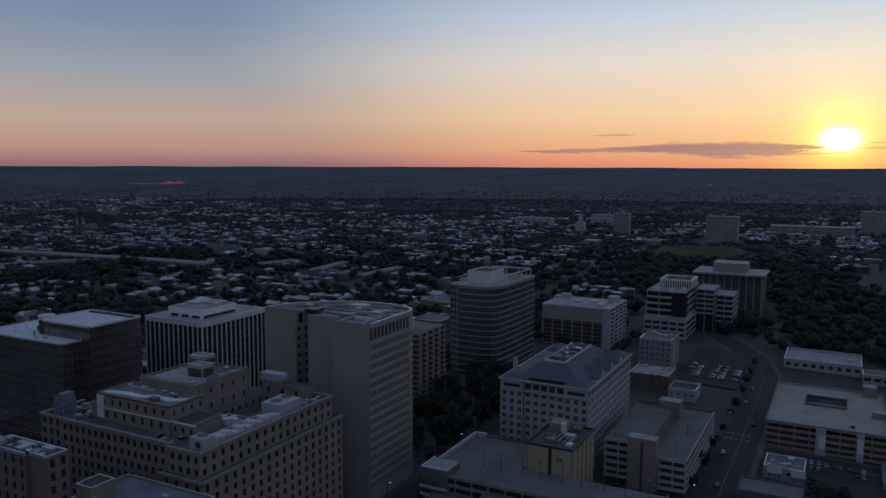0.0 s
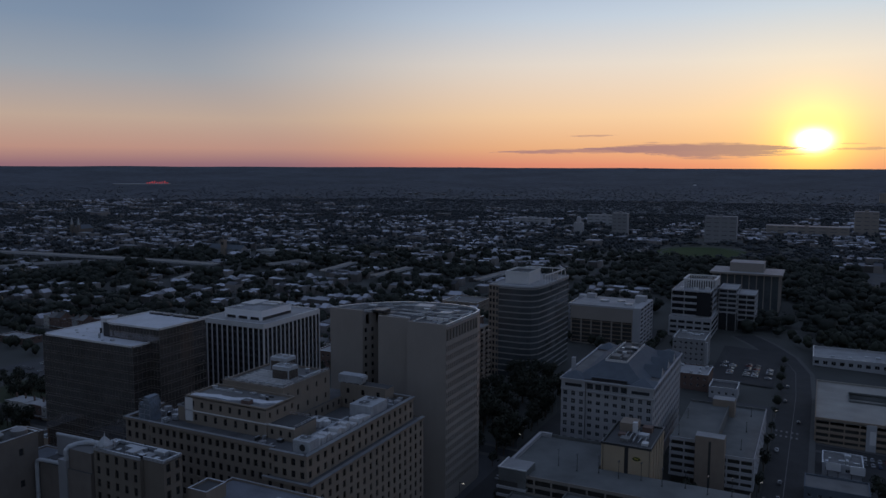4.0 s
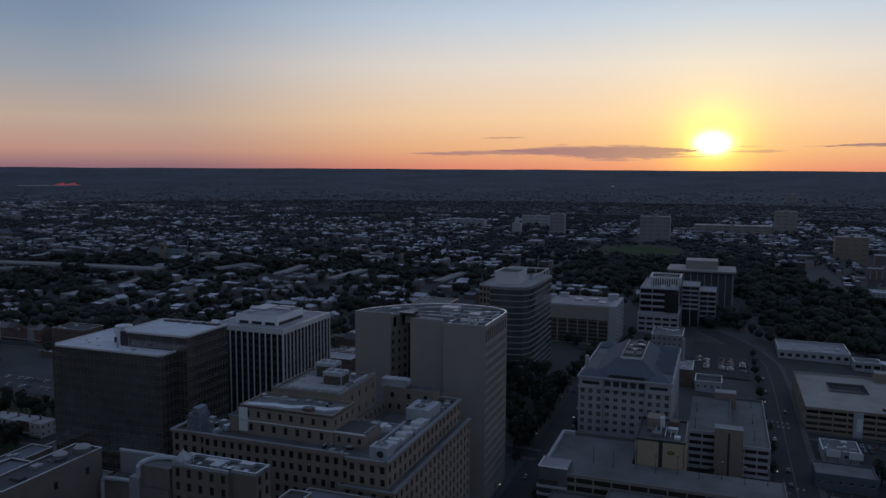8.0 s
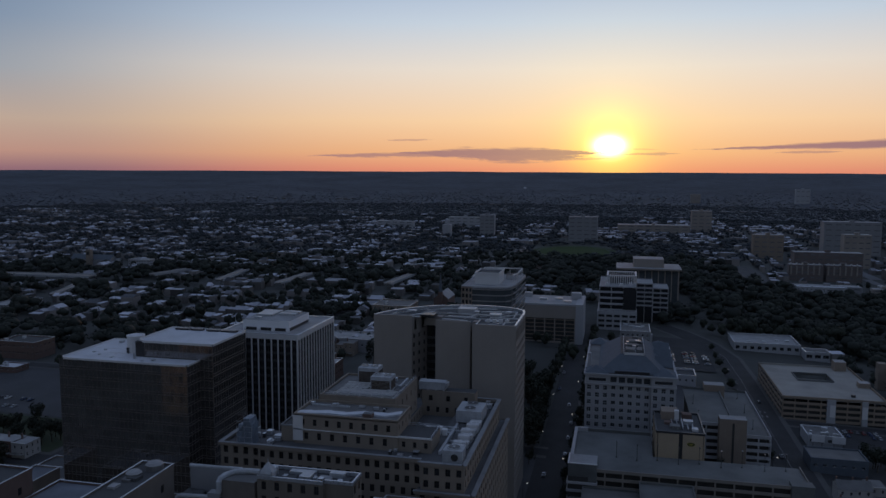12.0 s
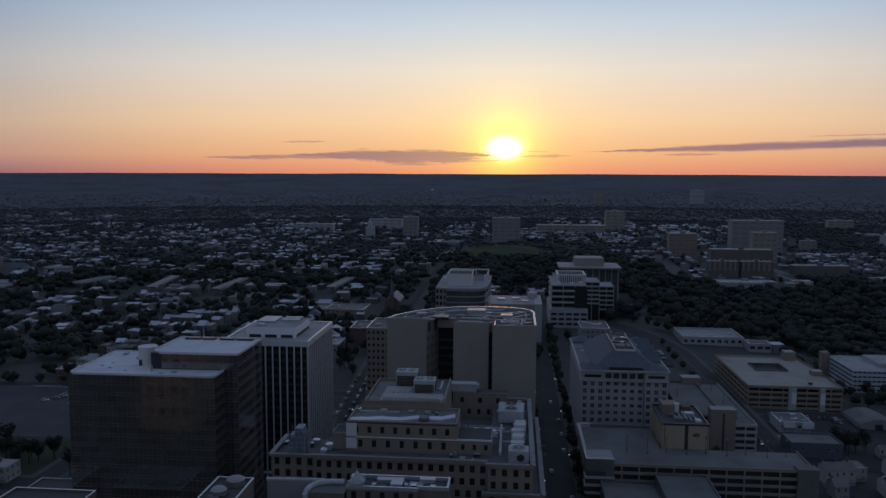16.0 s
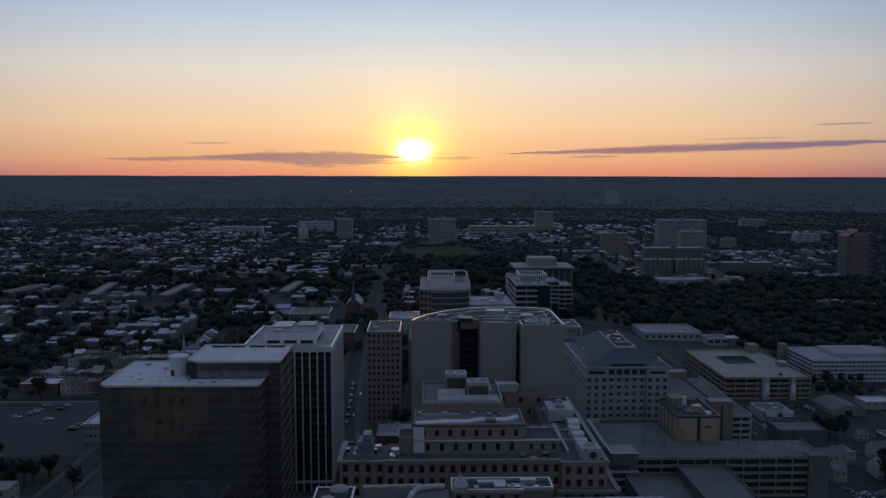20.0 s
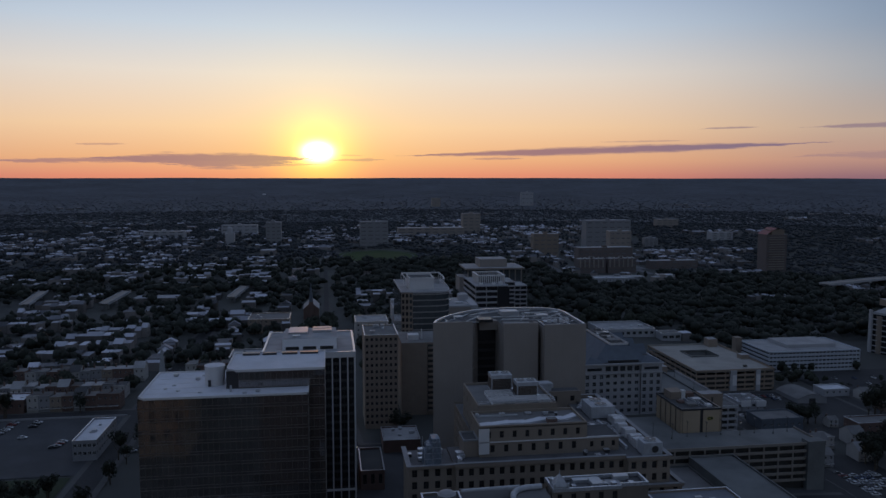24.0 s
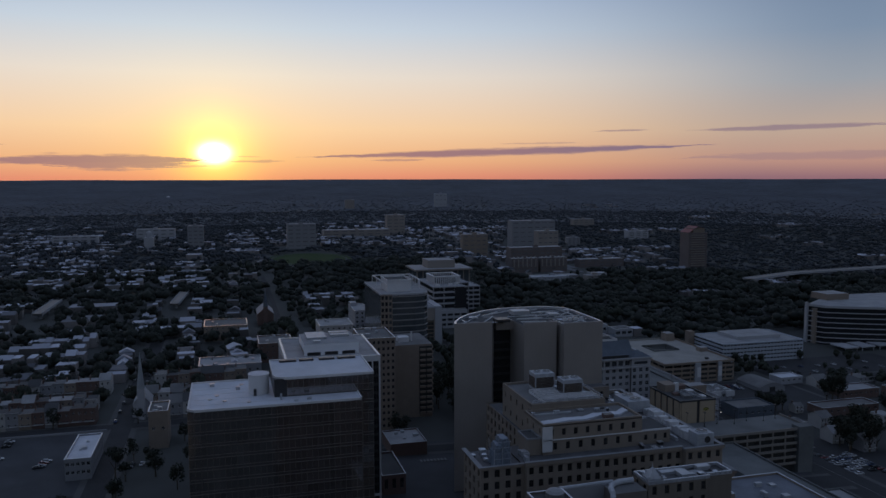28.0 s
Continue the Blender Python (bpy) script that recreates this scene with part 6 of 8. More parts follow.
def arched_hall(x0, y0, x1, y1, wall_h, rise):
    """A hall under one low barrel vault."""
    g = gz((x0 + x1) / 2, y0)
    t = thing("arched_hall", "pale hall under a low arched metal roof", "building")
    part("wall", MB("house_grey").box(x0, y0, g - 1, x1, y1, g + wall_h), t)
    n = 10
    P = lambda k, y: (x0 - 0.3 + (x1 - x0 + 0.6) * k / n, y, g + wall_h + 0.02 + rise * math.sin(math.pi * k / n))
    mb = MB("roof_grey", "house_grey")
    for k in range(n):
        mb.quad(P(k, y0 - 0.3), P(k + 1, y0 - 0.3), P(k + 1, y1 + 0.3), P(k, y1 + 0.3))
    mb.poly([P(k, y0) for k in range(n + 1)], 1)
    mb.poly([P(k, y1) for k in reversed(range(n + 1))], 1)
    part("roof", mb, t, "arched metal roof")
    part("gate", MB("dark_metal").box((x0 + x1) / 2 - 2.2, y0 - 0.12, g, (x0 + x1) / 2 + 2.2, y0, g + 3.4), t, "dark gate")


arched_hall(20, 390, 40, 414, 3.2, 3.0)


# ---- towers beyond ----
def blue_tower():
    t = thing("blue_glass_tower", "blue-grey glass office tower with curved bands and a white rooftop box", "office tower")
    pts = [(-226, 441.6), (-219, 440.3), (-204, 440), (-197.6, 441.8), (-194.4, 446.5), (-193.0, 458), (-192.2, 480), (-192, 503), (-226, 503)]
    g, top = -10, 53.4
    part("wall", MB("blue_glass", "roof_light").prism(pts, g, top, 0, 1), t, "blue-grey glass skin")
    for r in range(16):
        z = g + 4 + r * 3.85
        mb = MB("band_light")
        for a, b in zip(pts[1:7], pts[2:8]):
            a, b = Vector(a), Vector(b)
            d = (b - a).normalized()
            q = Vector((d.y, -d.x)) * 0.35
            mb.prism([a + q, b + q, b, a], z, z + 0.75)
        part("floor_band", mb, t, "pale floor band")
    mb = MB("white_conc")
    for a, b in zip(pts, pts[1:] + pts[:1]):
        a, b = Vector(a), Vector(b)
        d = (b - a).normalized()
        q = Vector((d.y, -d.x)) * 0.3
        mb.prism([a + q, b + q, b - q, a - q], top - 0.5, top + 0.6)
    part("parapet", mb, t, "pale parapet band")
    mb = MB("tanbrick")
    sp = facade(mb, (-226.3, 441.2), (7.4, -1.3), 7.4, g, top, 3, 16, 1.7, 2.5, 0.4)
    part("stone_bay", mb, t, "tan stone end bay")
    put_windows(sp, window_mesh(1.7, 2.5, "mullion", "glass", 0, 0), t)
    part("penthouse", MB("fin", "roof_dark").box(-219.5, 453, top, -203.5, 476, 60.4, 0, 1), t, "pale panelled rooftop box")
    mb = MB("fin")
    ring(mb, -219.8, 452.7, -203.2, 476.3, 0.5, 60.4, 61.4)
    part("penthouse_rim", mb, t, "white rim of the rooftop box")
    part("rooftop_unit", MB("metal", "roof_dark").box(-203, 480, top, -196, 492, top + 3.0, 0, 1), t, "grey rooftop unit")
    ends = [(-221, 449), (-206, 446.5), (-195.4, 462), (-193.6, 474), (-193.6, 500), (-221, 500)]
    for a, b in zip(ends[2:], ends[3:] + ends[:1]):
        a, b = Vector(a), Vector(b)
        d = (b - a).normalized()
        q = Vector((-d.y, d.x)) * 0.5
        part("frame_beam", MB("fin").prism([a, b, b + q, a + q], 58.4, 59.2), t, "open white steel roof frame")
        for c in range(3):
            p = a.lerp(b, c / 3)
            part("frame_post", MB("fin").box(p.x - 0.2, p.y - 0.2, top, p.x + 0.2, p.y + 0.2, 58.4), t)


M["band_light"] = mat("pale_floor_band", (0.24, 0.235, 0.23), 0.6, vary=0.15)
blue_tower()


def tan_slab():
    t = thing("tan_parking_block", "tan concrete block with a dark window grid and pale end", "building")
    x0, x1, y0, y1, g, top, xe = -207, -153, 560, 606, -10, 23.2, -158.8
    mb = MB("concrete", "roof_light", "dark_in")
    mb.box(x0, y0, 12.4, xe, y1, top, 0, 1)
    mb.box(x0 + 0.5, y0 + 1.5, -6, xe, y1, 12.4, 2)
    mb.box(x0, y0, g, xe, y1, -6)
    part("wall", mb, t)
    part("parapet", MB("white_conc").box(x0 - 0.2, y0 - 0.2, top - 0.6, xe, y0 + 0.4, top + 0.7), t, "pale parapet")
    for k in range(7):
        x = x0 + k * (xe - 0.9 - x0) / 6
        part("pier", MB("concrete").box(x, y0, -6, x + 0.9, y0 + 1.2, 12.4), t)
    for k in range(6):
        part("floor_bar", MB("tanbrick").box(x0 + 0.9, y0 + 0.8, -4.6 + k * 3.1, xe, y0 + 1.3, -4.0 + k * 3.1), t)
    mb = MB("white_conc")
    mb.box(xe, y0 - 0.6, g, x1 - 0.5, y1, top + 0.8)
    sp = facade(mb, (x1, y0 - 0.6), (0, 1), y1 - y0 + 0.6, g + 3, top + 0.8, 4, 10, 8.6, 1.7, 0.4)
    mb.quad((x1 - 0.5, y0 - 0.6, g + 3), (x1, y0 - 0.6, g + 3), (x1, y0 - 0.6, top + 0.8), (x1 - 0.5, y0 - 0.6, top + 0.8))
    mb.quad((x1 - 0.5, y0 - 0.6, top + 0.8), (x1, y0 - 0.6, top + 0.8), (x1, y1, top + 0.8), (x1 - 0.5, y1, top + 0.8))
    part("end_tower", mb, t, "pale end tower with banded openings")
    put_windows(sp, window_mesh(8.6, 1.7, "mullion", "glass", 3, 0), t)
    part("stair_head", MB("white_conc").box(x1 - 11, y1 - 16, top, x1 - 3, y1 - 8, top + 5), t)
    part("stair_head", MB("white_conc").box(x0 + 3, y1 - 12, top, x0 + 10, y1 - 6, top + 3.6), t)
    for a, b, h in ((18, 20, 1.6), (30, 26, 1.2), (38, 14, 1.0)):
        part("roof_box", MB("metal").box(x0 + a, y0 + b, top, x0 + a + 6, y0 + b + 5, top + h), t)


tan_slab()


def banded_office(name, label, x0, y0, x1, y1, z0, z1, floors, wall="white_conc", band=1.5, glass="glass", bays=6, roof="roof_light"):
    """Ribbon windows between pale spandrel bands."""
    t = thing(name, label, "office building")
    g = min(gz(x0, y0), gz(x1, y0), gz(x1, y1)) - 2
    h = (z1 - z0) / floors
    mb = MB(glass, roof)
    mb.box(x0 + 0.5, y0 + 0.5, g, x1 - 0.5, y1 - 0.5, z1 - 0.2, 0, 1)
    part("ribbon_glass", mb, t, "dark ribbon glazing")
    for r in range(floors + 1):
        z = z0 + r * h
        b = band if r < floors else 0.9
        mb = MB(wall)
        ring(mb, x0, y0, x1, y1, 0.6, z - 0.4, z + b - 0.4)
        part("spandrel", mb, t, "pale spandrel band")
    post = MB(wall).box(-0.25, 0, g, 0.25, 0.5, z1).data("mullion_post")
    for o, u, w, n in (((x0, y0 + 0.05), (1, 0), x1 - x0, bays), ((x1 - 0.05, y0), (0, 1), y1 - y0, bays)):
        for c in range(n + 1):
            s = min(max(w * c / n, 0.3), w - 0.3)
            part("mullion_post", post, t, at=pose(o[0] + u[0] * s, o[1] + u[1] * s, 0, 0, 0, math.degrees(math.atan2(u[1], u[0]))))
    return t


b = banded_office("white_banded_tower", "white office tower with dark ribbon windows and a slatted crown", -142.5, 627, -112, 690, 9, 29.5, 4, bays=3, band=1.7)
part("podium", MB("white_conc").box(-143.8, 625.4, -8, -110.6, 692, 8.4), b, "white podium")
for r in range(3):
    for k in range(5):
        part("podium_window", MB("glass").box(-142.6 + k * 6.5, 625.2, -5.4 + r * 4.4, -137.6 + k * 6.5, 625.5, -3.4 + r * 4.4), b)
    part("podium_window_band", MB("glass").box(-110.7, 628, -5.4 + r * 4.4, -110.4, 690, -3.4 + r * 4.4), b)
part("glass_corner", MB("glass").box(-122.4, 626.2, 10, -111.4, 634, 28.4), b, "dark glass corner")
crown = [(-136 + 1.9 * k, 648) for k in range(14)] + [(-136 + 1.9 * k, 676) for k in range(14)] + [(-136, 650 + 2.2 * k) for k in range(12)] + [(-111.6, 650 + 2.2 * k) for k in range(12)]
for x, y in crown:
    part("crown_slat", MB("fin").box(x - 0.42, y - 0.42, 29.4, x + 0.42, y + 0.42, 36.0), b)
mb = MB("fin")
ring(mb, -136.8, 647.2, -110.8, 676.8, 1.7, 36.0, 36.9)
part("crown_ring", mb, b, "white slab ring on the crown")
part("crown_core", MB("dark_metal", "roof_dark").box(-133.6, 650.4, 29.4, -114, 673.6, 34.6, 0, 1), b, "dark plant room inside the crown")
for x, y in ((-137.6, 634), (-126, 634), (-118, 640)):
    part("roof_unit", MB("fin").box(x, y, 29.4, x + 3.4, y + 2.6, 31.4), b, "white roof unit")
banded_office("white_banded_tower", "stepped white office wing with dark ribbon windows", -110.6, 668, -96, 700, 7, 27, 5, bays=2)
banded_office("white_banded_tower", "lower stepped white office wing with ribbon windows", -95.8, 676, -82, 706, 0, 22, 5, bays=2)
t13 = thing("dark_column_tower", "dark glass tower with pale vertical columns and a flat crown", "office tower")
part("wall", MB("blue_glass", "roof_grey").box(-126, 757, -8, -68, 796, 28, 0, 1), t13)
for k in range(10):
    x = -126 + k * 58 / 9
    part("column", MB("concrete").box(x - 0.4, 756, -8, x + 0.4, 757, 30), t13)
for k in range(7):
    y = 757 + k * 39 / 6
    part("column", MB("concrete").box(-68, y - 0.4, -8, -67, y + 0.4, 30), t13)
part("crown_slab", MB("concrete", "roof_light").box(-129, 753, 29, -65, 799, 30.6, 0, 1), t13)
part("penthouse", MB("concrete", "roof_light").box(-112, 764, 30.6, -82, 790, 39, 0, 1), t13)
part("low_wing", MB("concrete", "roof_light").box(-134, 764, -8, -126.2, 790, 20, 0, 1), t13)

# tan apartments west of the curved tower
b = plain_building("tan_apartment_block", "tan brick apartment block with a grid of windows", "apartment block", -254, 349, -236.5, 378, 44.5, "tanbrick", "roof_grey", (7, 9), 14, 1.3, 1.6, fr="mullion")
roof_units(b, -254, 349, -236.5, 378, 44.6, 5)
b = thing("balcony_apartment_block", "tan apartment tower with stacked curved balconies", "apartment block")
part("wall", MB("tanbrick", "roof_grey").box(-232.5, 372, -8, -210.5, 404, 35.5, 0, 1), b)
for k in range(13):
    for j in range(4):
        y = 376 + j * 7.4
        part("balcony", MB("tanbrick", "dark_in").box(-210.5, y, -4 + k * 3.0, -208.8, y + 4.6, -2.9 + k * 3.0), b, "shallow balcony")
        part("balcony_door", MB("glass").box(-210.5, y + 0.6, -2.9 + k * 3.0, -210.3, y + 4.0, -1.2 + k * 3.0), b)
for k in range(13):
    for x in (-217.6, -213.8):
        part("balcony", MB("tanbrick").box(x, 370.6, -4 + k * 3.0, x + 3.0, 372, -2.9 + k * 3.0), b, "shallow balcony")
# Flat dark sheet on the wall; the shade behind the balconies is its colour.
part("balcony_recess", MB("dark_in").box(-218, 371.9, -4, -210.7, 372.05, 34.4), b, "dark sheet coloured as the shade behind the balconies")
part("roof_tank", MB("fin").box(-228, 380, 35.5, -222, 386, 38.2), b, "white roof box")
part("roof_mast", MB("fin").box(-220.4, 382, 35.5, -219.8, 383, 41), b)

b = plain_building("small_hall", "small brown brick hall with tall arched dark windows", "building", -259.5, 268, -249.5, 296, 3.0, "brick", "roof_dark", (3, 5), 1, 1.6, 4.2, fr="mullion", para=0.8)
for k in range(3):
    cx = -259.5 + (k + 0.5) * 10 / 3
    part("window_arch", MB("glass").poly([(cx + 0.8 * math.cos(3.14159 * j / 8), 267.97, 2.0 - 1.4 + 0.8 * math.sin(3.14159 * j / 8)) for j in range(9)]), b, "round dark window head")

# the long banded office and the curved hospital
M["blue_white"] = mat("cool_white_panel", (0.44, 0.47, 0.52), 0.7, vary=0.1, scale=0.1, streak=0.06)
b = banded_office("long_banded_office", "long low white office with dark ribbon windows and pale roof", 48, 469, 121.5, 512, -16, -1.2, 5, bays=24, roof="roof_light", band=1.75, wall="blue_white")
part("roof_step", MB("white_conc", "roof_light").box(70, 482, -1.6, 110, 508, 1.2, 0, 1), b, "raised white roof")
part("brick_end", MB("tanbrick").box(43, 508, -20, 48, 514, 2.0), b, "brown stair end")
HX = 5
h = thing("curved_hospital", "white hospital with a curved banded glass front and brick penthouse", "hospital")
hp = [(HX + 166, 523)] + [(HX + 172 + 118 * a / 9, 509 - 30 * math.sin(a / 9 * 2.2)) for a in range(10)] + [(HX + 292, 560), (HX + 222, 562)]
part("wall", MB("glass", "roof_light").prism(hp, -24, 16.5, 0, 1), h)
for r in range(9):
    mb = MB("white_conc")
    z = -20 + r * 4.4
    top = z + (0.75 if r < 8 else 2.0)
    for j in range(11):
        d = (Vector(hp[min(j + 1, 10)]) - Vector(hp[max(j - 1, 0)])).normalized()
        a, e = hp[j], (hp[j][0] + d.y * 0.6, hp[j][1] - d.x * 0.6)
        mb.v += [(*e, z), (*e, top), (*a, top), (*a, z)]
    for j in range(10):
        for c in range(4):
            n, c2 = j * 4, (c + 1) % 4
            mb.f.append((n + c, n + 4 + c, n + 4 + c2, n + c2))
            mb.i.append(0)
    mb.f += [(0, 1, 2, 3), (43, 42, 41, 40)]
    mb.i += [0, 0]
    part("floor_band", mb, h, "white floor band")
part("end_frame", MB("white_conc").box(HX + 164.9, 522.0, -24, HX + 166.3, 525.4, 18.4), h, "white end frame")
part("penthouse", MB("tanbrick", "roof_light").box(HX + 198, 536, 16.5, HX + 222, 556, 22, 0, 1), h, "brown brick penthouse")
part("brick_bay", MB("tanbrick").box(HX + 167.5, 515, -22, HX + 174, 524, 14), h, "brown brick bay")
for x in (172, 189, 207, 225):
    part("canopy", MB("white_conc").box(x, 478, -14, x + 13, 496, -13), h, "white entrance canopy")
    for dx in (0.5, 12):
        part("canopy_post", MB("white_conc").box(x + dx, 479, -24, x + dx + 0.5, 479.6, -14), h)

for name, label, x0, y0, x1, y1, z, wall, roof, cols, rows in (
        ("long_low_building", "long low white building at the wood's edge", 84, 950, 140, 964, -10, "white_conc", "roof_white", (12, 4), 1),
        ("long_low_building", "low white building among the trees", 180, 962, 204, 976, -9, "white_conc", "roof_white", (6, 4), 1),
        ("deck_annex", "bare grey concrete ramp deck joined to the parking deck", -117, 186, -96.6, 258.4, 5.4, "deck", "deck", (5, 14), 2),
        ("deck_annex", "sunk dark roof between the ramp deck and the street", -139, 190, -117.4, 258.2, 1.6, "deck", "roof_grey", (5, 12), 2),
        ("deck_annex", "lower pale annex roof beside the lot", -90, 186, -66, 226, -7, "deck", "roof_light", (5, 8), 1)):
    bb = plain_building(name, label, "building", x0, y0, x1, y1, z, wall, roof, cols, rows, edge="deck" if name == "deck_annex" else "coping")
    if name != "deck_annex":
        roof_units(bb, x0, y0, x1, y1, z, 2, 4)



# ---- far landmarks ----
# Far window glass is lifted towards grey; haze is put into its colour.
M["far_glass"] = mat("hazy_far_windows", (0.14, 0.14, 0.15), 0.6, vary=0.2, bump=0.0, object_vary=0.3)
M["mill_brick"] = mat("dull_brown_brick", (0.17, 0.142, 0.135), 0.9, vary=0.15, scale=0.1)
def far_slab(label, x0, y0, x1, y1, z, wall="house_grey", cols=8, rows=9, name="far_apartment_slab", ww=None):
    g = gz((x0 + x1) / 2, y0) - 2
    t = thing(name, label, "apartment block", "far blocks")
    mb = MB(wall, "roof_light")
    cols = max(3, cols // 2)
    rows = min(rows, 6)
    ww = ww or (x1 - x0) / cols * 0.62
    sp = facade(mb, (x0, y0), (1, 0), x1 - x0, g + 4, z, cols, rows, ww, 1.6, 0.4)
    mb.quad((x0, y0, g), (x1, y0, g), (x1, y0, g + 4), (x0, y0, g + 4))
    mb.box(x0, y0 + 0.45, g, x1, y1, z - 0.02, 0, 1)
    part("wall", mb, t)
    put_windows(sp, window_mesh(ww, 1.6, "mullion", "far_glass", 0, 0), t)
    part("roof_head", MB(wall).box((x0 + x1) / 2 - 4, y0 + 3, z, (x0 + x1) / 2 + 3, min(y1, y0 + 9), z + 3.2), t)
    return t


far_slab("pale far apartment slab standing among trees", -216.5, 1376, -165, 1396, 45)
far_slab("pale far apartment block over the trees", -390, 1428, -362, 1446, 42, cols=5, rows=8)
far_slab("wide grey far hospital block", 208, 1356, 296, 1384, 45, "house_grey", 12, 10)
far_slab("white far apartment slab", 203, 1216, 241, 1236, 34.5, "concrete", 8, 8)
far_slab("low pale far block", 84, 1275, 130, 1294, 27, "tanbrick", 8, 5)
far_slab("pale far office block in haze", 20, 1640, 60, 1664, 46, "concrete", 6, 9)
far_slab("long pale far school building", -130, 1560, 10, 1590, 20, "concrete", 16, 3)
far_slab("low white far building behind the town", 540, 1790, 596, 1812, 21, "concrete", 8, 3)
far_slab("white far building by the slope", 514, 1460, 562, 1480, 12, "white_conc", 6, 4)
far_slab("small pale far block among houses", 338, 1385, 364, 1400, 8, "house_grey", 4, 4)
far_slab("long low brown brick far school", 226, 1096, 304, 1116, -4, "mill_brick", 14, 2)
far_slab("low flat far hall with a pale roof", 84, 962, 160, 980, -10, "house_grey", 12, 1)
far_slab("pale far shop in front of the brick school", 170, 955, 200, 968, -10.5, "concrete", 6, 1)
far_slab("long brick far mill", 112, 1108, 200, 1130, 17, "mill_brick", 18, 5)
for x0, x1 in ((96, 138), (142, 186)):
    m = far_slab("brick far terrace with pale window bays", x0, 1058, x1, 1072, 5, "mill_brick", 10, 3)
    for k in range(int((x1 - x0) / 7)):
        x = x0 + 1.6 + k * 7.0
        part("bay", MB("concrete", "roof_light").box(x, 1056.6, -8, x + 1.7, 1058, 3.6, 0, 1), m, "pale bay")
        part("dormer", MB("house_pale").box(x + 0.2, 1058.2, 5, x + 2.0, 1062, 7.2), m, "pale dormer")
red = far_slab("tan apartment tower with a pointed red-lit crown", 362, 1000, 394, 1024, 43, "mill_brick", 9, 13)
# The red light on the crown is put into its roof colour.
mb = MB("redroof", "tanbrick")
mb.poly([(361, 999, 43.2), (377, 999, 53), (377, 1025, 53), (361, 1025, 43.2)])
mb.poly([(377, 999, 53), (390, 999, 50.2), (390, 1025, 50.2), (377, 1025, 53)])
mb.box(370, 1001, 43, 390, 1023, 49.8, 1)
part("crown", mb, red, "pointed crown with red edges")
for k in range(14):
    part("balcony", MB("concrete").box(366, 998.6, -8 + k * 3.6, 390, 1000, -7.1 + k * 3.6), red, "pale balcony band")
far_slab("far white building on the wooded ridge", 520, 3100, 570, 3120, 62, "white_conc", 6, 3)
far_slab("long pale far hall in the trees", -640, 1560, -560, 1580, 18, "white_conc", 10, 3)
far_slab("long pale far hall in the trees", -500, 1650, -425, 1668, 24, "white_conc", 10, 3)


M["pale_spire"] = mat("pale_copper_spire", (0.30, 0.32, 0.33), 0.7, vary=0.15, scale=0.4)


def church(x, y, z, w, l, spire, label, wall="brick"):
    t = thing("church", label, "church", x=x, y=y, z=z)
    mb = MB(wall, "roof_light")
    mb.box(-w / 2, 0, -2, w / 2, l, 8)
    mb.quad((-w / 2 - 0.4, -0.3, 7.8), (0, -0.3, 14), (0, l, 14), (-w / 2 - 0.4, l, 7.8), 1)
    mb.quad((0, -0.3, 14), (w / 2 + 0.4, -0.3, 7.8), (w / 2 + 0.4, l, 7.8), (0, l, 14), 1)
    mb.poly([(-w / 2, 0, 8), (w / 2, 0, 8), (0, 0, 13.8)], 0)
    part("nave", mb, t)
    part("tower", MB(wall).box(-1.9, -3.6, -2, 1.9, 0.2, spire * 0.45), t)
    mb = MB("slate" if wall == "brick" else "pale_spire")
    for k in range(8):
        a, b = 6.2832 * k / 8, 6.2832 * (k + 1) / 8
        mb.poly([(2.1 * math.cos(a), -1.7 + 2.1 * math.sin(a), spire * 0.45), (2.1 * math.cos(b), -1.7 + 2.1 * math.sin(b), spire * 0.45), (0, -1.7, spire)])
    part("spire", mb, t)


def tower_church(x, y):
    """A long church with a slate roof across the view and one square tower."""
    t = thing("church", "grey stone far church with a long roof and a square tower", "church", x=x, y=y, z=gz(x, y))
    part("nave", MB("house_grey").box(-30, 2, -2, 30, 16, 9), t)
    mb = MB("slate", "house_grey")
    mb.quad((-30.5, 1.5, 8.9), (30.5, 1.5, 8.9), (30.5, 9, 15), (-30.5, 9, 15))
    mb.quad((30.5, 16.5, 8.9), (-30.5, 16.5, 8.9), (-30.5, 9, 15), (30.5, 9, 15))
    mb.poly([(30, 2, 9), (30, 16, 9), (30, 9, 14.8)], 1)
    mb.poly([(-30, 16, 9), (-30, 2, 9), (-30, 9, 14.8)], 1)
    part("roof", mb, t)
    part("tower", MB("tanbrick").box(-3.2, -3, -2, 3.2, 3, 22), t, "pale square tower")
    part("belfry", MB("dark_metal").box(-2, -3.15, 15, 2, -3.0, 19.5), t, "dark belfry opening")
    for a in (-2.7, 2.7):
        for b in (-2.5, 2.5):
            part("pinnacle", MB("tanbrick").cyl(a, b, 22, 25, 0.5, 0.1, 6), t)


def twin_church(x, y):
    """A church front between two pointed towers."""
    t = thing("church", "dark far church with two pointed spires", "church", x=x, y=y, z=gz(x, y))
    mb = MB("dull_tan", "slate")
    mb.box(-7, 1, -2, 7, 34, 11)
    mb.quad((-7.4, 0.8, 10.8), (0, 0.8, 18), (0, 34.2, 18), (-7.4, 34.2, 10.8), 1)
    mb.quad((0, 0.8, 18), (7.4, 0.8, 10.8), (7.4, 34.2, 10.8), (0, 34.2, 18), 1)
    mb.poly([(-7, 1, 11), (7, 1, 11), (0, 1, 17.8)])
    part("nave", mb, t)
    for a in (-9, 9):
        w = part("tower", MB("dull_tan").box(a - 2.4, -1, -2, a + 2.4, 4, 19), t)
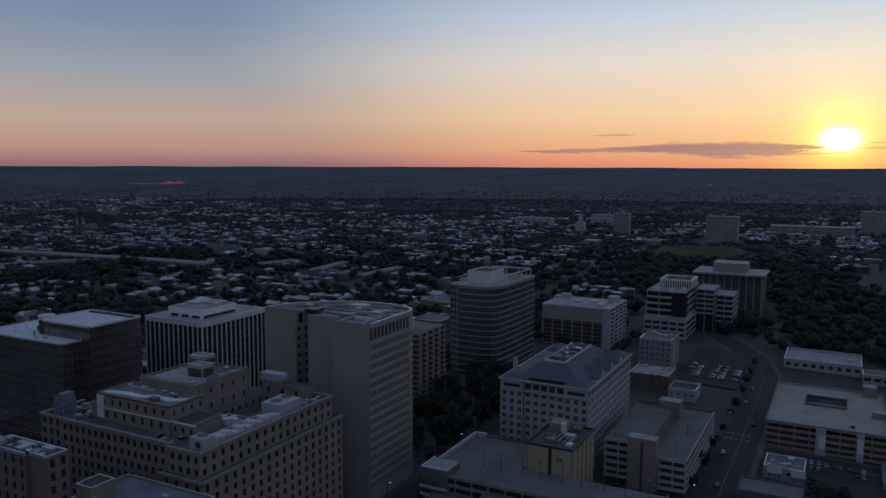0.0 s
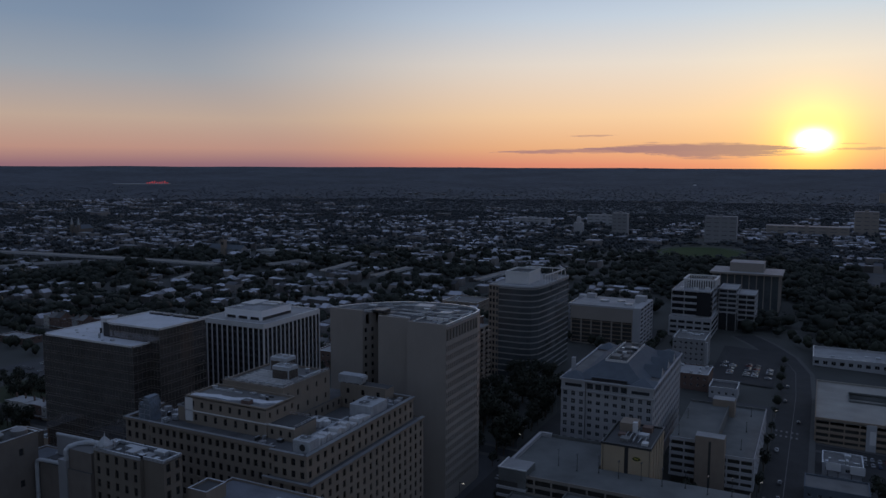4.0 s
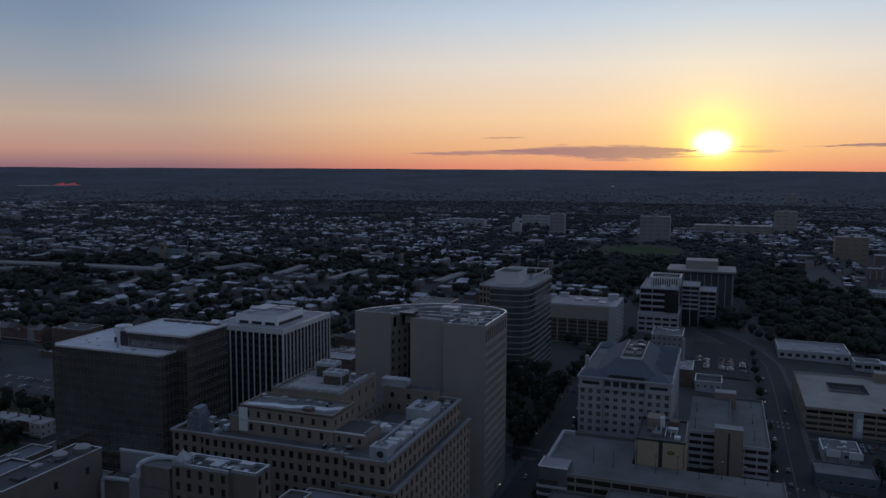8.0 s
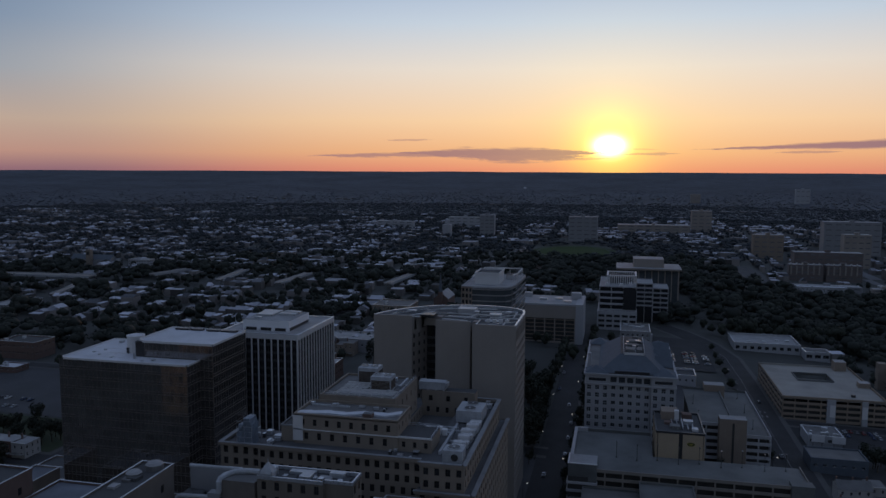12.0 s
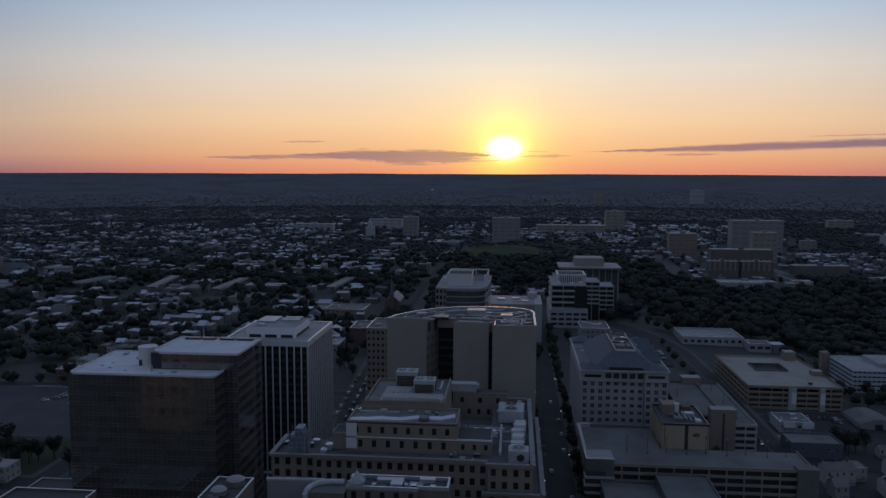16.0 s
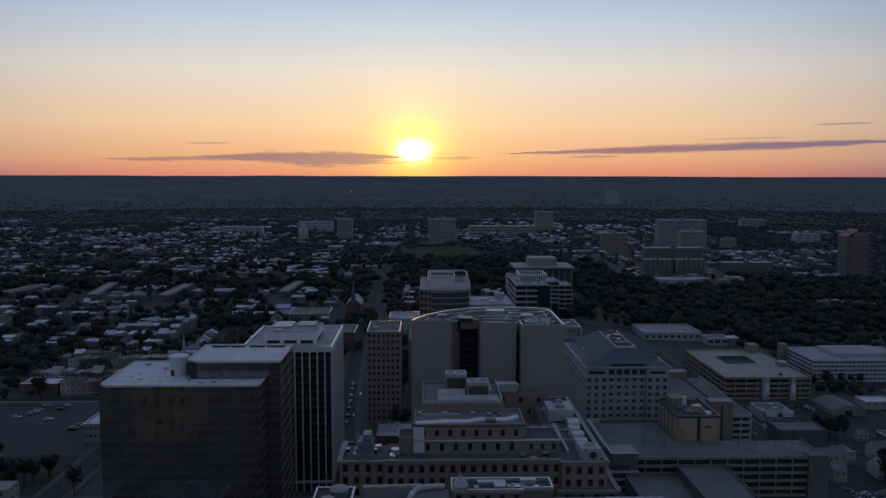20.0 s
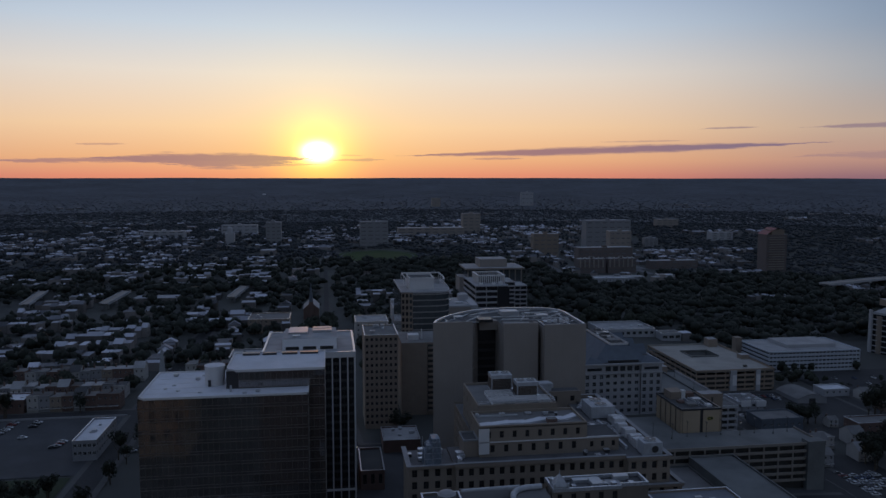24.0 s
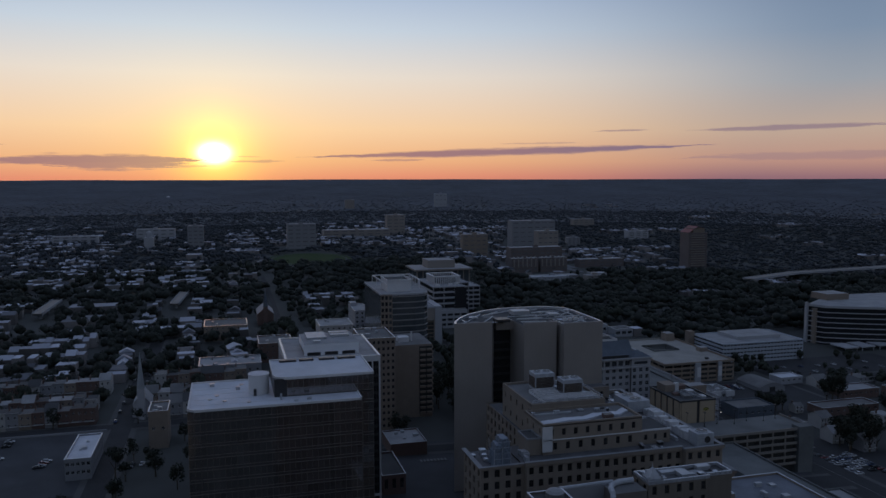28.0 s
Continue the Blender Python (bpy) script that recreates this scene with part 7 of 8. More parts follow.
        part("spire", MB("pale_spire").cyl(a, 1.5, 19, 33, 2.6, 0.1, 8), w, "pale pointed spire")




church(-289, 655, 0, 14, 30, 33, "brown brick church with a tall pointed steeple")
church(-367.5, 406, -4, 9, 16, 38, "grey church with a slender pale spire among houses", "white_conc")
dome = thing("domed_tower", "pale far domed school tower over the trees", "tower")
part("shaft", MB("white_conc").box(-464, 1428, 0, -448, 1444, 22), dome)
part("drum", MB("white_conc").cyl(-456, 1436, 22, 28, 5, 4.6, 12), dome)
mb = MB("white_conc")
for k in range(5):
    a, b = k * 0.314, (k + 1) * 0.314
    mb.cyl(-456, 1436, 28 + 6 * math.sin(a), 28 + 6 * math.sin(b), 4.8 * math.cos(a), max(0.05, 4.8 * math.cos(b)), 12)
part("dome", mb, dome)
wt = thing("water_tower", "pale far water tower above the wooded plain", "water tower")
part("stem", MB("fin").cyl(-585, 3800, 0, 26, 3.5, 2.5, 10), wt)
part("tank", MB("fin").cyl(-585, 3800, 26, 32, 3, 9, 14).cyl(-585, 3800, 32, 40, 9, 9, 14).cyl(-585, 3800, 40, 44, 9, 2, 14), wt)
st = thing("far_tower_block", "hazy far tower block on the horizon side", "tower")
part("wall", MB("concrete", "roof_light").box(140, 3080, 0, 176, 3104, 40, 0, 1), st)


def viaduct(label, pts, z, w):
    t = thing("highway_viaduct", label, "highway")
    mb = MB("concrete", "white_conc")
    loops = []
    for j, p in enumerate(pts):
        d = (Vector(pts[min(j + 1, len(pts) - 1)]) - Vector(pts[max(j - 1, 0)])).normalized()
        q = Vector((-d.y, d.x))
        h = w / 2
        loops.append([(p[0] + q.x * o, p[1] + q.y * o, zz) for o, zz in ((h, z - 1.6), (h, z + 1), (h - 0.4, z + 1), (h - 0.4, z), (0.4 - h, z), (0.4 - h, z + 1), (-h, z + 1), (-h, z - 1.6))])
    n = len(mb.v)
    for l in loops:
        mb.v += l
    for i in range(len(loops) - 1):
        for j in range(8):
            a, b = n + i * 8 + j, n + i * 8 + (j + 1) % 8
            mb.f.append((a, b, b + 8, a + 8))
            mb.i.append(0 if j == 3 else 1)
    part("deck_road", mb, t)
    for a, b in zip(pts, pts[1:]):
        for k in range(3):
            c = Vector(a).lerp(Vector(b), (k + 0.5) / 3)
            part("pier", MB("white_conc").box(c.x - 1.2, c.y - 1.2, -6, c.x + 1.2, c.y + 1.2, z - 1.5), t)


def lot(label, pts, mat_name="asphalt", lift=0.3, name="parking_lot", category="parking lot"):
    mb = MB(mat_name)
    x0, x1 = min(p[0] for p in pts), max(p[0] for p in pts)
    y0, y1 = min(p[1] for p in pts), max(p[1] for p in pts)
    n, m = max(1, int((x1 - x0) / 10)), max(1, int((y1 - y0) / 10))
    for i in range(n):
        for j in range(m):
            c = [(x0 + (x1 - x0) * (i + a) / n, y0 + (y1 - y0) * (j + b) / m) for a, b in ((0, 0), (1, 0), (1, 1), (0, 1))]
            mb.quad(*[(x, y, gz(x, y) + lift) for x, y in c])
    return tagged(new(name, mb.data(name)), label, category, kind="structure")


viaduct("long pale concrete highway viaduct across the far town", [(-1500, 612), (-1300, 650), (-1119, 690), (-1030, 704), (-937, 713), (-861, 722), (-790, 727), (-720, 730)], 4.5, 14)
viaduct("pale curved highway ramp beside the viaduct", [(-985, 520), (-956, 588), (-944, 630), (-925, 668), (-890, 697)], 2.5, 8)
viaduct("pale road running over the far cutting", [(-686, 624), (-701, 668), (-720, 718)], 1, 8)
b = plain_building("warehouse", "low wide hall with a pale flat roof among trees", "building", -699, 556, -678, 600, 1.0, "house_grey", "roof_light", (4, 8), 1)
lot("pale worn yard beneath the highway", [(-893, 612), (-872, 675)], "lot_light", 0.3)
viaduct("pale concrete bridge over the wooded valley", [(318, 800), (421, 838), (600, 860), (820, 880)], -1, 14)
for x0, y0, x1, y1 in ((-660, 756, -646, 812), (-563, 736, -576, 826), (-489, 730, -488, 815), (-372, 756, -366, 845)):
    viaduct("pale road bridge over the sunken highway", [(x0, y0), (x1, y1)], 5.0, 9)



# ---- streets ----
def strip(name, label, pts, width, mat_name, lift, category="road"):
    """A road that follows the ground."""
    mb = MB(mat_name)
    fine = []
    for a, b in zip(pts, pts[1:]):
        n = max(1, int(math.dist(a, b) / 12))
        fine += [Vector(a).lerp(Vector(b), k / n) for k in range(n)]
    fine.append(Vector(pts[-1]))
    rows = []
    for j, p in enumerate(fine):
        d = (fine[min(j + 1, len(fine) - 1)] - fine[max(j - 1, 0)]).normalized()
        q = Vector((-d.y, d.x)) * width / 2
        l, r = p + q, p - q
        rows.append(((l.x, l.y, gz(p.x, p.y) + lift), (r.x, r.y, gz(p.x, p.y) + lift)))
    for (l0, r0), (l1, r1) in zip(rows, rows[1:]):
        mb.quad(r0, r1, l1, l0)
    return tagged(new(name, mb.data(name)), label, category, kind="structure")


EAST = [(-44, 120), (-44, 500), (-46, 560), (-56, 600), (-72, 632), (-88, 655)]
STREETS = [("east road", EAST, 18), ("middle street", [(-155.5, 80), (-155.5, 640)], 15), ("west street", [(-262, 308), (-264, 335), (-269, 400), (-276, 560)], 9),
           ("cross street", [(-700, 244.5), (-36, 244.5)], 13), ("hotel street", [(-260, 319), (-36, 319)], 9), ("north street", [(-640, 392), (-262, 392)], 9),
           ("spire street", [(-376, 80), (-376, 700)], 10), ("slope street", [(-35, 412), (160, 412)], 9), ("valley street", [(60, 300), (60, 470)], 8)]
for j, (n, pts, w) in enumerate(STREETS):
    strip("pavement", "grey concrete pavement along the " + n, pts, w + 6, "walk", 0.26 + 0.012 * j, "pavement")
for j, (n, pts, w) in enumerate(STREETS):
    strip("road", "dark asphalt carriageway of the " + n, pts, w, "asphalt", 0.42 + 0.012 * j)
strip("road", "narrow far street running north between trees", [(-276, 560), (-276, 800), (-278, 1000)], 5, "asphalt", 0.5)
strip("road_line", "worn white lane line on the asphalt", EAST[:4], 0.25, "paint", 0.6, "road marking")
for y in (300, 330, 418, 426):
    for k in range(7):
        x = -52 + k * 2.6
        tagged(new("crossing_bar", MB("paint").box(x, y, gz(x, y) + 0.58, x + 1.1, y + 2.6, gz(x, y) + 0.6).data("crossing_bar")), "white crossing bar on the asphalt", "road marking", "crossing bars", "structure")


for k in range(8):
    x = -234.5 + k * 1.7
    tagged(new("crossing_bar", MB("paint").box(x, 302.2, gz(x, 303) + 0.3, x + 0.9, 305, gz(x, 303) + 0.42).data("crossing_bar")), "white crossing bar on the asphalt", "road marking", "crossing bars", "structure")


lot("asphalt parking lot with rows of cars beside the road", [(-98, 512), (-58, 612)], "asphalt", 0.75)
lot("grey parking lot west of the glass tower", [(-516, 300), (-383, 385)], "lot_grey", 0.3)
tagged(new("lot_wall", MB("house_grey").box(-470, 385.6, gz(-430, 386) - 0.5, -383, 386.2, gz(-430, 386) + 1.3).data("lot_wall")), "low pale wall along the parking lot", "wall", kind="structure")
lot("asphalt yard with parked cars by the workshops", [(-33, 322), (60, 420)], "asphalt", 0.2)
lot("asphalt lot beside the trees and deck", [(-34, 185), (6, 300)], "asphalt", 0.25)
lot("dark grass of the yards under the trees", [(-474, 205), (-385, 298)], "grass", 0.2, "lawn", "grass")
lot("hospital parking lot with rows of cars", [(62, 420), (190, 470)], "asphalt", 0.35)
for x0, x1, y0, y1 in ((128, 137, 893, 940), (150, 160, 984, 1010), (196, 207, 1040, 1094), (206, 222, 1094, 1200)):
    lot("grey far street between the halls", [(x0, y0), (x1, y1)], "lot_light", 0.4, "street", "street")
lot("grey far parking lot with cars", [(10, 900), (62, 1060)], "lot_grey", 0.4)
lot("paved plaza round the towers", [(-262, 236), (-144, 330)], "lot_grey", 0.12)
lot("paved yard between the garages", [(-92, 390), (-56, 470)], "lot_grey", 0.2)
lot("grey paved yard south of the deck", [(-140, 120), (-54, 258)], "lot_grey", 0.2)


def oval_lawn(cx, cy, rx, ry):
    """A mown sports field with a pale running track round it."""
    mb, k = MB("field", "lot_grey"), 40
    P = lambda r, j, h: (cx + rx * r * math.cos(6.28319 * j / k), cy + ry * r * math.sin(6.28319 * j / k), gz(cx, cy) + h)
    mb.poly([P(0.86, j, 0.4) for j in range(k)])
    for j in range(k):
        mb.quad(P(0.86, j, 0.42), P(0.9, j, 0.42), P(0.9, j + 1, 0.42), P(0.86, j + 1, 0.42), 1)
        mb.quad(P(0.9, j, 0.4), P(1.0, j, 0.3), P(1.0, j + 1, 0.3), P(0.9, j + 1, 0.4), 0)
    tagged(new("lawn", mb.data("lawn")), "mown green sports field with a pale track among the park trees", "grass", kind="structure")


M["field"] = mat("mown_grass", (0.046, 0.070, 0.026), 0.95, vary=0.25, scale=0.02, fine=0.3, spec=0.1)
oval_lawn(-196, 1195, 66, 92)


# ---- cars ----
M["glass_car"] = mat("car_glass", (0.02, 0.022, 0.025), 0.1, bump=0.0, spec=0.7)
M["tyre"] = mat("tyre_rubber", (0.02, 0.02, 0.02), 0.9)
CAR_COLOURS = {"white": (0.52, 0.52, 0.53), "silver": (0.30, 0.31, 0.33), "black": (0.02, 0.02, 0.022), "red": (0.16, 0.03, 0.03), "blue": (0.04, 0.06, 0.12), "grey": (0.14, 0.14, 0.15)}
CARS = {}
wheel = MB("tyre", "metal")
for k in range(10):
    a, b = 6.2832 * k / 10, 6.2832 * (k + 1) / 10
    p = lambda th, y: (0.33 * math.cos(th), y, 0.33 * math.sin(th))
    wheel.quad(p(a, -0.11), p(b, -0.11), p(b, 0.11), p(a, 0.11))
wheel.poly([(0.33 * math.cos(6.2832 * k / 10), -0.11, 0.33 * math.sin(6.2832 * k / 10)) for k in range(10)])
wheel.poly([(0.33 * math.cos(-6.2832 * k / 10), 0.11, 0.33 * math.sin(-6.2832 * k / 10)) for k in range(10)])
wheel = wheel.data("wheel")


def hull(mb, sections, mi=0):
    """Skin over cross-sections of equal length along x."""
    n0, k = len(mb.v), len(sections[0])
    for s in sections:
        mb.v += s
    for i in range(len(sections) - 1):
        for j in range(k):
            a, b = n0 + i * k + j, n0 + i * k + (j + 1) % k
            mb.f.append((a, b, b + k, a + k))
            mb.i.append(mi)
    mb.f += [tuple(n0 + j for j in reversed(range(k))), tuple(n0 + (len(sections) - 1) * k + j for j in range(k))]
    mb.i += [mi, mi]


for cname, rgb in CAR_COLOURS.items():
    M["car_" + cname] = mat("car_paint_" + cname, rgb, 0.25, vary=0.05, bump=0.0, spec=0.6)
    c = thing("car", cname + " parked car standing on the asphalt", "car", "parked cars")
    body = MB("car_" + cname)
    sec = lambda x, w, z0, z1: [(x, -w, z0 + 0.1), (x, -w * 0.92, z0), (x, w * 0.92, z0), (x, w, z0 + 0.1), (x, w, z1 - 0.12), (x, w * 0.9, z1), (x, -w * 0.9, z1), (x, -w, z1 - 0.12)]
    hull(body, [sec(-2.25, 0.78, 0.3, 0.8), sec(-2.1, 0.87, 0.22, 0.95), sec(-0.9, 0.9, 0.2, 0.98), sec(1.0, 0.9, 0.2, 0.95), sec(2.0, 0.86, 0.24, 0.78), sec(2.25, 0.74, 0.32, 0.62)])
    part("body", body, c)
    cab = MB("glass_car")
    hull(cab, [sec(-1.75, 0.72, 0.9, 1.02), sec(-1.2, 0.7, 0.9, 1.42), sec(0.2, 0.7, 0.9, 1.45), sec(1.05, 0.74, 0.88, 1.0)])
    part("cabin_glass", cab, c, "dark car windows")
    part("car_roof", MB("car_" + cname).box(-1.15, -0.6, 1.4, 0.2, 0.6, 1.47), c)
    for x in (-1.35, 1.4):
        for y in (-0.8, 0.8):
            part("wheel", wheel, c, at=pose(x, y, 0.33))
    CARS[cname] = c
CAR_PICK = ["white", "silver", "white", "grey", "black", "silver", "grey", "blue", "white", "grey", "black", "silver", "white", "red"]
CAR_SPOTS = []
rng = random.Random(5)
for x in (-92, -86.5, -76, -70.5, -62):
    for k in range(11):
        if rng.random() < 0.5:
            CAR_SPOTS.append((x, 532 + k * 2.9 + rng.uniform(-0.2, 0.2), rng.choice((0, 180)), 0.75))
for x, y in ((-439.6, 362.8), (-439.2, 365.8), (-438.9, 368.8), (-438.5, 371.9), (-439.2, 377.1), (-438.8, 380.3), (-427.0, 372.7), (-427.1, 376.9), (-427.0, 380.1), (-405.5, 337.9), (-404.5, 339.6), (-404.1, 343.2), (-403.5, 345.9), (-444.3, 358.9), (-425.6, 354.8)):
    CAR_SPOTS.append((x, y, 8 + rng.uniform(-4, 4), 0.3))
for k in range(22):
    if rng.random() < 0.7:
        CAR_SPOTS.append((-505 + (k % 11) * 5.2, (309, 322)[k // 11] + rng.uniform(-0.5, 0.5), 96 + rng.uniform(-5, 5), 0.3))
for x, y in ((-364, 331), (-360, 330), (-366, 327)):
    CAR_SPOTS.append((x, y, rng.choice((80, 10)), 0.45))
for k in range(26):
    x, y = -26 + (k % 13) * 3.2, (399, 406)[k // 13] + rng.uniform(-0.5, 0.5)
    if rng.random() < 0.2:
        continue
    CAR_SPOTS.append((x, y, 90 + rng.uniform(-4, 4), 0.2))
for k in range(36):
    if rng.random() < 0.8:
        CAR_SPOTS.append((-33 + (k % 4) * 5.6 + rng.uniform(-0.6, 0.6), 250 + (k // 4) * 3.1, rng.uniform(-7, 7), 0.25))
for k in range(12):
    CAR_SPOTS.append((-32 + (k % 6) * 3.4, (359, 366)[k // 6] + rng.uniform(-0.5, 0.5), 90 + rng.uniform(-5, 5), 0.2))
for k in range(6):
    CAR_SPOTS.append((-30 + (k % 2) * 12, 190 + (k // 2) * 8.5, rng.uniform(-6, 6), 0.25))
for k in range(14):
    CAR_SPOTS.append((70 + (k % 7) * 15.0, (430, 446)[k // 7] + rng.uniform(-0.6, 0.6), 90, 0.35))
for y in (333, 352, 395, 447, 486, 520, 300, 268):
    CAR_SPOTS.append((-44 + rng.choice((-5.5, -2, 3, 6)), y, 90, 0.6))
for k in range(15):
    CAR_SPOTS.append((-269 - (k - 4) * 0.3 + (3.2 if k % 2 else -3.2), 340 + k * 6.5, 90, 0.6))
for y in (262, 290, 318, 342, 365, 398, 430, 470):
    CAR_SPOTS.append((-155.5 + rng.choice((-5.5, -2, 2.5, 5.5)), y, 90, 0.6))
for k in range(12):
    CAR_SPOTS.append((-371.8 if k % 2 else -380.4, 400 + k * 9.0, 90, 0.6))
first = set()
for x, y, turn, lift in CAR_SPOTS:
    name = rng.choice(CAR_PICK)
    m = pose(x, y, gz(x, y) + lift, 0, 0, turn)
    if name not in first:
        first.add(name)
        CARS[name].matrix_basis = m
    else:
        copy_thing(CARS[name], m)
for name, c in CARS.items():
    if name not in first:
        c.matrix_basis = pose(-44, 470, gz(-44, 470) + 0.6, 0, 0, 90)



# ---- near houses, each a thing ----
def row_house(x, y, w, d, h, wall, roof, turn=0.0, pitched=False, label="", side=True):
    g = gz(x, y)
    t = thing("row_house", label or "narrow brick row house with a flat grey roof", "house", "row houses", x=x, y=y, z=g)
    t.rotation_euler = (0, 0, radians(turn))
    mb = MB(wall)
    sp = facade(mb, (-w / 2, 0), (1, 0), w, 0.6, h, 2 if w < 8 else 4, max(2, int(h / 3.2)), 1.0, 1.5, 0.2)
    if not side:
        mb.quad((w / 2, 0, 0.6), (w / 2, d, 0.6), (w / 2, d, h), (w / 2, 0, h))
    else:
        sp += facade(mb, (w / 2, 0), (0, 1), d, 0.6, h, 3, max(2, int(h / 3.2)), 1.0, 1.5, 0.2)
    mb.quad((w / 2, d, 0.6), (-w / 2, d, 0.6), (-w / 2, d, h), (w / 2, d, h))
    mb.quad((-w / 2, d, 0.6), (-w / 2, 0, 0.6), (-w / 2, 0, h), (-w / 2, d, h))
    mb.box(-w / 2, 0, -1.5, w / 2, d, 0.6)
    part("wall", mb, t)
    put_windows(sp, house_window, t)
    mb = MB(roof, wall)
    if pitched:
        mb.quad((-w / 2 - 0.3, -0.3, h - 0.1), (w / 2 + 0.3, -0.3, h - 0.1), (w / 2 + 0.3, d / 2, h + d * 0.3), (-w / 2 - 0.3, d / 2, h + d * 0.3))
        mb.quad((w / 2 + 0.3, d + 0.3, h - 0.1), (-w / 2 - 0.3, d + 0.3, h - 0.1), (-w / 2 - 0.3, d / 2, h + d * 0.3), (w / 2 + 0.3, d / 2, h + d * 0.3))
        for s in (-1, 1):
            mb.poly([(s * w / 2, 0, h), (s * w / 2, d, h), (s * w / 2, d / 2, h + d * 0.28)], 1)
    else:
        mb.box(-w / 2, 0, h - 0.2, w / 2, d, h)
        mb.box(-w / 2 - 0.15, -0.3, h, w / 2 + 0.15, 0.1, h + 0.5, 1)
    part("roof", mb, t)
    part("chimney", MB("brick").box(-w / 2 + 0.2, d * 0.6, h - 0.5, -w / 2 + 0.9, d * 0.6 + 0.7, h + (2.6 if not pitched else d * 0.3 + 0.8)), t)
    part("porch", MB("fin", "roof_grey").box(-w / 2 + 0.5, -1.6, 2.5, w / 2 - 0.5, 0, 2.75, 0, 1), t, "shallow porch roof")
    return t


house_window = window_mesh(1.0, 1.5, "fin", "glass", 0, 1)
rng = random.Random(11)
WALLS = ["brick", "tanbrick", "brick", "house_pale", "house_grey"]
ROOFS = ["roof_grey", "roof_light", "roof_grey", "roof_dark", "roof_dark"]
LABELS = {"brick": "narrow red brick row house with a flat roof", "tanbrick": "tan brick row house with a flat roof", "house_pale": "pale rendered house with a flat roof", "house_grey": "grey rendered row house with a flat roof"}


def house_row(x0, x1, y, w, d, h, turn=0.0):
    n = int((x1 - x0) / w)
    for k in range(n):
        wall = rng.choice(WALLS)
        x = x0 + (k + 0.5) * w
        row_house(x, y + rng.uniform(-0.4, 0.4), w - 0.06, d, h + rng.uniform(-0.7, 0.9), wall, rng.choice(ROOFS), turn, rng.random() < 0.15, LABELS[wall], k == n - 1)


house_row(-440, -386, 400, 6.2, 11, 8.6)
for k in range(5):
    row_house(-421.4 + k * 7.2, 244, 7.14, 10, 7.2 + 0.3 * (k % 2), "house_pale" if k != 3 else "brick", "roof_light", 0, False, "white-fronted row house with a pale flat roof" if k != 3 else LABELS["brick"], k == 4)
house_row(-604, -556, 400, 6.8, 11, 9.4)
house_row(-470, -388, 424, 6.4, 11, 8.0)
house_row(-360, -338, 400, 7.2, 12, 8.6)
house_row(-368, -312, 428, 7.0, 12, 8.0)
house_row(-470, -388, 462, 6.6, 11, 8.2)
house_row(-366, -306, 466, 7.0, 12, 8.2)
for x, y, w, d, h, wall, pit in ((-30, 300, 7, 9, 7.5, "house_pale", True), (-22.5, 303, 7, 9, 7.0, "house_pale", True), (-15, 309, 7, 10, 6.4, "house_pale", False), (-33, 283, 6, 8, 6.8, "house_grey", True), (-8, 290, 7, 10, 6.0, "house_pale", True),
                                (6, 314, 8, 10, 6.4, "house_pale", True), (-1, 276, 8, 10, 6.0, "house_grey", True), (12, 343, 5.5, 6, 4.5, "house_pale", True),
                                (48, 312, 8, 10, 6, "house_pale", False), (110, 392, 14, 12, 5, "house_grey", False), (72, 392, 10, 10, 5.5, "house_pale", True), (20, 262, 9, 10, 6, "house_grey", True)):
    row_house(x, y, w, d, h, wall, rng.choice(ROOFS[:3]), rng.uniform(-4, 4), pit, {"house_pale": "small pale house with a light roof among trees", "house_grey": "small grey house among trees", "brick": "small brick house among trees"}[wall])
# larger buildings of the near west and north
for name, label, x0, y0, x1, y1, z, wall, roof, cols, rows in (
        ("lot_building", "two-storey building with a bright flat roof beside the lot", -390.4, 318, -379.8, 352.4, 5.4, "house_grey", "roof_white", (5, 9), 2),
        ("pale_narrow_building", "pale narrow building with a blank wall", -359.0, 352, -350.0, 370, 14.0, "tanbrick", "roof_grey", (2, 3), 1),
        ("brick_shop", "dark brick shop with a pale flat roof", -462.5, 399, -441, 414, 3.4, "brick", "roof_white", (5, 4), 1),
        ("brick_hall", "long brown brick hall with a dark flat roof", -550, 404, -520, 424, 7.5, "brick", "roof_dark", (8, 5), 2),
        ("brick_shop", "low shop with a bright flat roof", -526, 370, -506, 382, -0.5, "brick", "roof_white", (5, 3), 1),
        ("brick_shop", "low brick shop with a pale flat roof", -590, 352, -560, 366, 0.5, "brick", "roof_light", (7, 3), 1),
        ("warehouse", "wide grey warehouse with a pale roof", -340, 480, -300, 505, 5, "house_grey", "roof_light", (8, 5), 1),
        ("school", "flat-roofed brick school building", -335, 402, -300, 420, 6, "brick", "roof_light", (9, 5), 2),
        ("parking_structure", "low tan parking structure with a pale roof rail", -340, 604, -306, 636, 8, "tanbrick", "roof_grey", (8, 8), 3),
        ("office_block", "pale low office block near the church", -252, 560, -226, 590, 12, "house_pale", "roof_light", (6, 7), 4),
        ("brick_block", "brown brick block with a flat roof", -300, 520, -276, 550, 9, "brick", "roof_grey", (6, 7), 3),
        ("brick_block", "red brick block with a pale flat roof", -330, 330, -306, 352, 8, "brick", "roof_light", (6, 5), 3)):
    bb = plain_building(name, label, "building", x0, y0, x1, y1, z, wall, roof, cols, rows)
    roof_units(bb, x0, y0, x1, y1, z, 3, 2.4)

b = plain_building("white_office_slab", "narrow white office slab with banded window bays", "office building", -219, 594, -206.2, 630, 16.9, "white_conc", "roof_light", (3, 8), 6, 1.9, 1.7, west=True)
